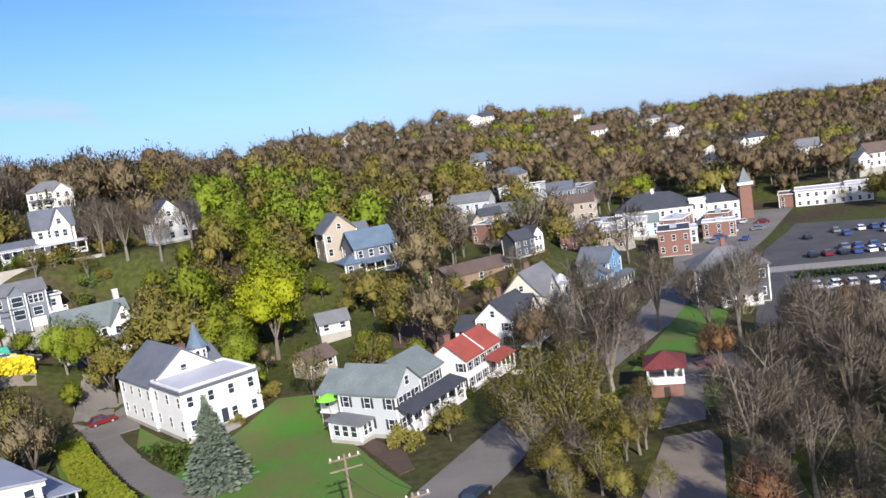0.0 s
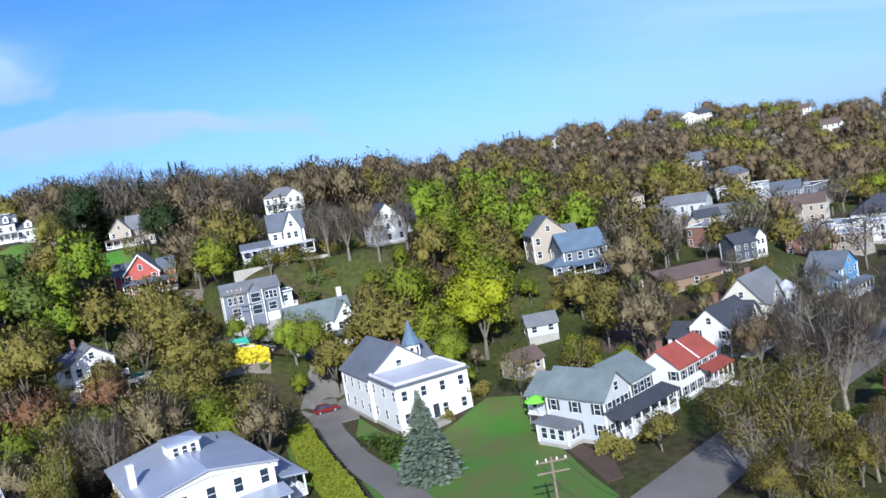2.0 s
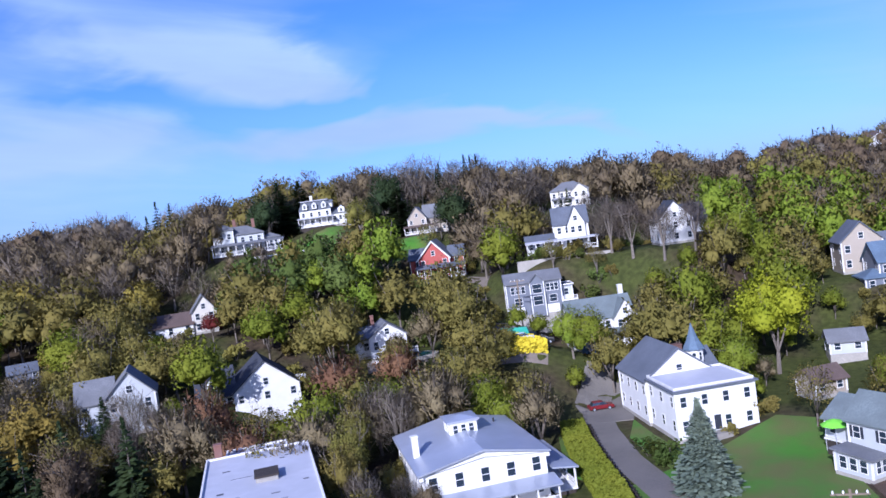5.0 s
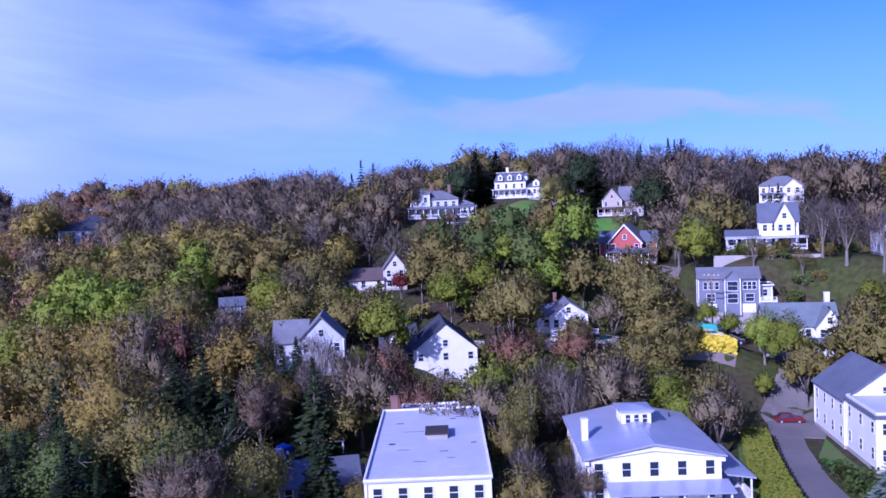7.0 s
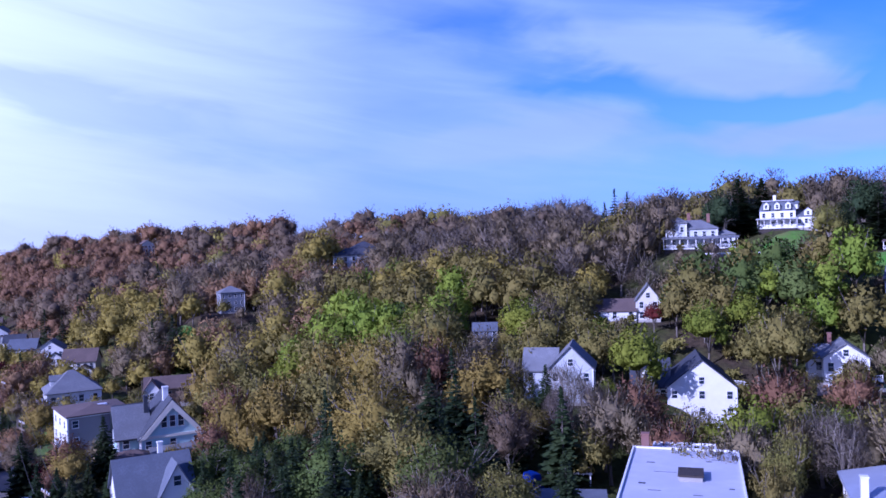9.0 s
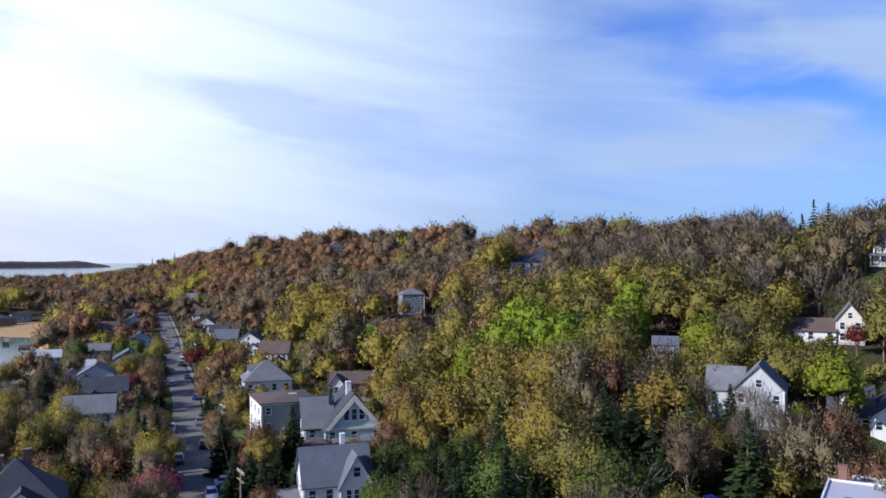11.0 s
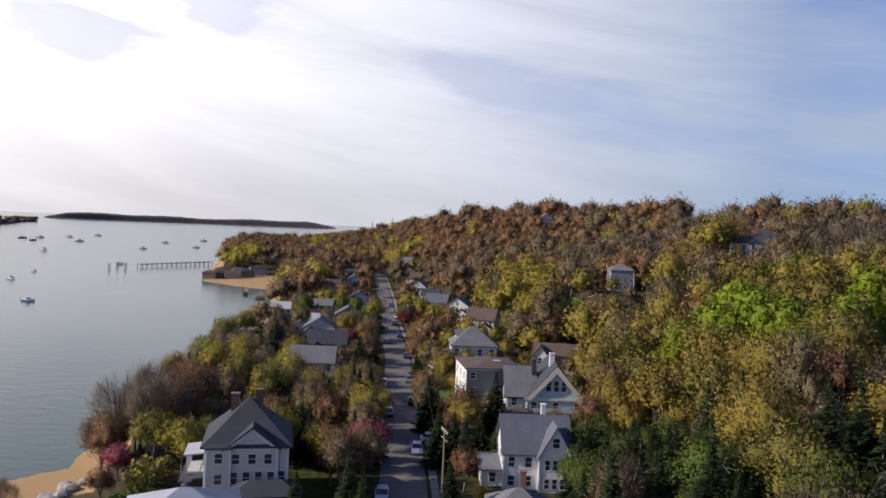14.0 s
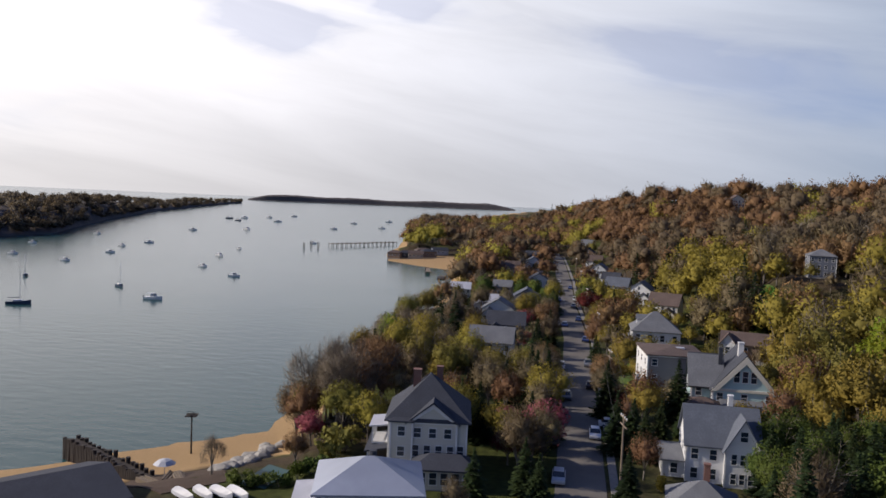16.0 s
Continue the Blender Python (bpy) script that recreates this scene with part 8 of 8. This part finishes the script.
    for a, r, k, s in ((21.9, 108, "bush", 1.5), (23.2, 112, "bush", 1.3), (22.4, 112, "bush", 1.2), (6.6, 97, "olive_bush", 1.2), (5.4, 95, "olive_bush", 1.0), (0.4, 150, "bush", 2.0), (9.6, 104, "bush", 0.7), (117.6, 110, "rusty", 0.42), (115.0, 110, "olive_bush", 1.9), (114.2, 113, "olive_bush", 1.6), (123.4, 111, "bare", 0.42), (117.4, 103, "bush", 1.0), (118.6, 103, "bush", 0.9), (119.7, 103, "bush", 1.0), (120.8, 104, "bush", 0.9), (121.8, 104, "bush", 1.0), (116.4, 104, "bush", 1.1), (116.2, 121, "bush", 1.4), (48.8, 150, "bush", 1.2), (50.2, 150, "bush", 1.1), (93.8, 178, "bush", 1.0), (36.2, 178, "bush", 2.2), (38.0, 172, "bush", 2.0), (30.2, 184, "bush", 1.3), (28.6, 182, "bush", 1.3), (26.4, 180, "bush", 1.2), (-12.6, 116, "bush", 1.2), (-5.6, 90, "olive_bush", 1.0), (-6.6, 84, "bush", 0.9), (-7.4, 88, "olive_bush", 1.1), (-8.4, 92, "olive_bush", 1.0), (-9.4, 86, "bush", 0.8), (-9.0, 98, "olive_bush", 1.2), (-10.2, 94, "olive_bush", 0.9), (-8.0, 80, "olive_bush", 1.0), (-6.8, 98, "bush", 1.0), (-10.0, 102, "bush", 1.0), (2.4, 104, "olive_bush", 0.9), (1.0, 110, "bush", 0.9), (3.6, 100, "olive_bush", 0.8)):
        q = polar(a, r)
        tree(k, q.x, q.y, s, rnd=rnd)


def slope_shrubs():
    """Brush on the open slopes between the hillside houses."""
    rnd = random.Random(17)
    for k in range(22):
        x, y, _ = polar(rnd.uniform(20.5, 34), rnd.uniform(170, 200))
        if all((p.x - x) ** 2 + (p.y - y) ** 2 > 60 for p, _ in HOUSES):
            tree(rnd.choice(("bush", "olive_bush", "olive_bush")), x, y, rnd.uniform(0.9, 1.7), rnd=rnd)
    for k in range(50):
        a, r = ((rnd.uniform(21, 31), rnd.uniform(168, 206)), (rnd.uniform(32, 42), rnd.uniform(160, 226)), (rnd.uniform(4, 20), rnd.uniform(112, 180)), (rnd.uniform(44, 60), rnd.uniform(136, 200)), (rnd.uniform(86, 96), rnd.uniform(120, 240)))[k % 5]
        x, y, _ = polar(a, r)
        if any((p.x - x) ** 2 + (p.y - y) ** 2 < 64 for p, _ in HOUSES) or near_line(x, y, ROAD_W, 5) or any(inside(x, y, p) for p, _ in OPEN):
            continue
        tree(rnd.choice(("bush", "olive_bush", "olive_bush")), x, y, rnd.uniform(0.7, 1.7), rnd=rnd)


def shore_woods():
    """Trees all over the far side of the harbour."""
    rnd = random.Random(31)
    far = {}
    for _ in range(1200):
        u = rnd.random()
        a, dr = 121.8 + 28.2 * u, 3 + 390 * rnd.random() ** 2
        r = float(np.interp(u, SHORE_U, SHORE_R))
        x, y, _ = polar(a, r + dr)
        far.setdefault(rnd.choice(("budding", "budding", "budding", "bare")), []).append((x, y, shore_top(u, dr) - 2.0, rnd.uniform(0.8, 1.15), rnd.uniform(0.7, 1.0), rnd.uniform(0, 6.28)))
    for k, places in sorted(far.items()):
        colour, kw = KINDS[k]
        wood, vs, fs, ns = broadleaf(70, **dict(kw, sprays=70, length=3.0, width=0.7, leaves=30, leaf=1.5, simple=True))
        stuff_from("woods", (vs, fs, ns), places, LEAF[colour], "distant shore woods of " + k + " trees")


def fill_trees():
    rnd = random.Random(9)
    near, far = [], {}
    count = 0
    cells = {}
    for tx, ty, _ in TREES:
        cells.setdefault((int(tx // 8), int(ty // 8)), []).append((tx, ty))
    for tries in range(33000):
        a = rnd.uniform(-34, 113)
        d = math.sqrt(rnd.uniform(70 ** 2, 480 ** 2)) if rnd.random() < 0.72 else rnd.uniform(380, 1000)
        if tries > 26000:
            a, d = rnd.uniform(92, 110), rnd.uniform(320, 1050)
        if tries > 31000:
            a, d = rnd.uniform(-36, -14), rnd.uniform(760, 1050)
        if (-14 < a < 62 and d > 800) or (22 < a < 78 and d > 400) or (78 <= a < 92 and d > 640):
            continue
        if d < 84 and a > 20:
            continue
        if a > 100 and d < 300 and rnd.random() < 0.4:
            continue
        if a < -9 and d < 135:
            continue
        if a < 5 and (160 if a < -4.5 else 205) < d < 335 and rnd.random() < (0.85 if -21 < a < -4.5 and d < 300 else 0.6):
            continue
        if a < -10 and 120 < d < 335 and rnd.random() < 0.7:
            continue
        x, y, _ = polar(a, d)
        space = 4.0 if d < 140 else 4.5 if d < 200 else 5.4 if d < 330 else 5.4 + d * 0.0068
        ci, cj = int(x // 8), int(y // 8)
        if any((x - tx) ** 2 + (y - ty) ** 2 < space ** 2 for i in (-1, 0, 1) for j in (-1, 0, 1) for tx, ty in cells.get((ci + i, cj + j), ())):
            continue
        z = gz(x, y)
        if z < 2.6:
            continue
        k = mix_for(a, d, rnd)
        s = rnd.uniform(0.75, 1.28) * (0.85 if d < 140 else 1.0) * (0.6 if a > 99 and d < 330 else 0.7 if a > 92 and d < 330 else 1.0)
        if not free(x, y, z + 14.0 * s, 5.0 * s):
            low = 0.45 if d > 150 else 0.4
            if k in ("bare", "budding") and d > 115 and rnd.random() < 0.5 and free(x, y, z + 9.0, 4.0, True):
                k, s = ("bare" if rnd.random() < 0.7 else "sparse"), rnd.uniform(0.5, 0.75)
            elif free(x, y, z + 14.0 * low, 5.0 * low):
                s = low
            elif count < 70 and d < 260 and free(x, y, z + 2.0, 2.0):
                tree(rnd.choice(("bush", "olive_bush", "olive_bush")), x, y, rnd.uniform(0.8, 1.5), rnd=rnd)
                cells.setdefault((ci, cj), []).append((x, y))
                count += 1
                continue
            else:
                continue
        cells.setdefault((ci, cj), []).append((x, y))
        near.append((d, k, x, y, z, s))
    near.sort()
    for d, k, x, y, z, s in near[:20]:
        tree(k, x, y, s, z, rnd)
    for d, k, x, y, z, s in near[20:]:
        tier = 0 if d < 185 else 1 if d < 320 else 2
        far.setdefault((k, tier), []).append((x, y, z, s, s * rnd.uniform(0.9, 1.1), rnd.uniform(0, 6.28)))
    for (k, tier), places in sorted(far.items()):
        share, long, wide, grow = ((0.42, 1.15, 1.7, 1.5), (0.2, 1.4, 2.9, 2.15), (0.13, 1.6, 3.3, 2.6))[tier]
        ns = None
        if k == "conifer":
            wood, vs, fs = conifer(tier + 3, 15, 4.4, 18 - tier, 12 - 2 * tier)
            mat = LEAF["conifer"]
        else:
            colour, kw = KINDS[k]
            small = dict(kw, core=(0.28 if k == "bare" else max(kw.get("core", 0.0), 0.5)) if tier == 2 else kw.get("core", 0.0), spread=kw["spread"] * (1.0, 1.08, 1.25)[tier], sprays=int(kw["sprays"] * share), length=kw["length"] * long, width=kw["width"] * wide,
                         leaves=int(kw.get("leaves", 0) * share), leaf=kw.get("leaf", 0.3) * grow, simple=True)
            wood, vs, fs, ns = broadleaf(tier + 40, **small)
            mat = LEAF[colour]
        stuff_from("woods", (vs, fs, ns), places, mat, "hillside woods of " + k + " spring trees")
        stuff_from("woods_trunks", (wood.v, [f for f in wood.f if len(f) < 5][:None if tier == 0 else 33 if tier == 1 else 15], None), places, BARK, "trunks and limbs of the hillside woods")
    shore_woods()


placed_trees()
slope_shrubs()
fill_trees()
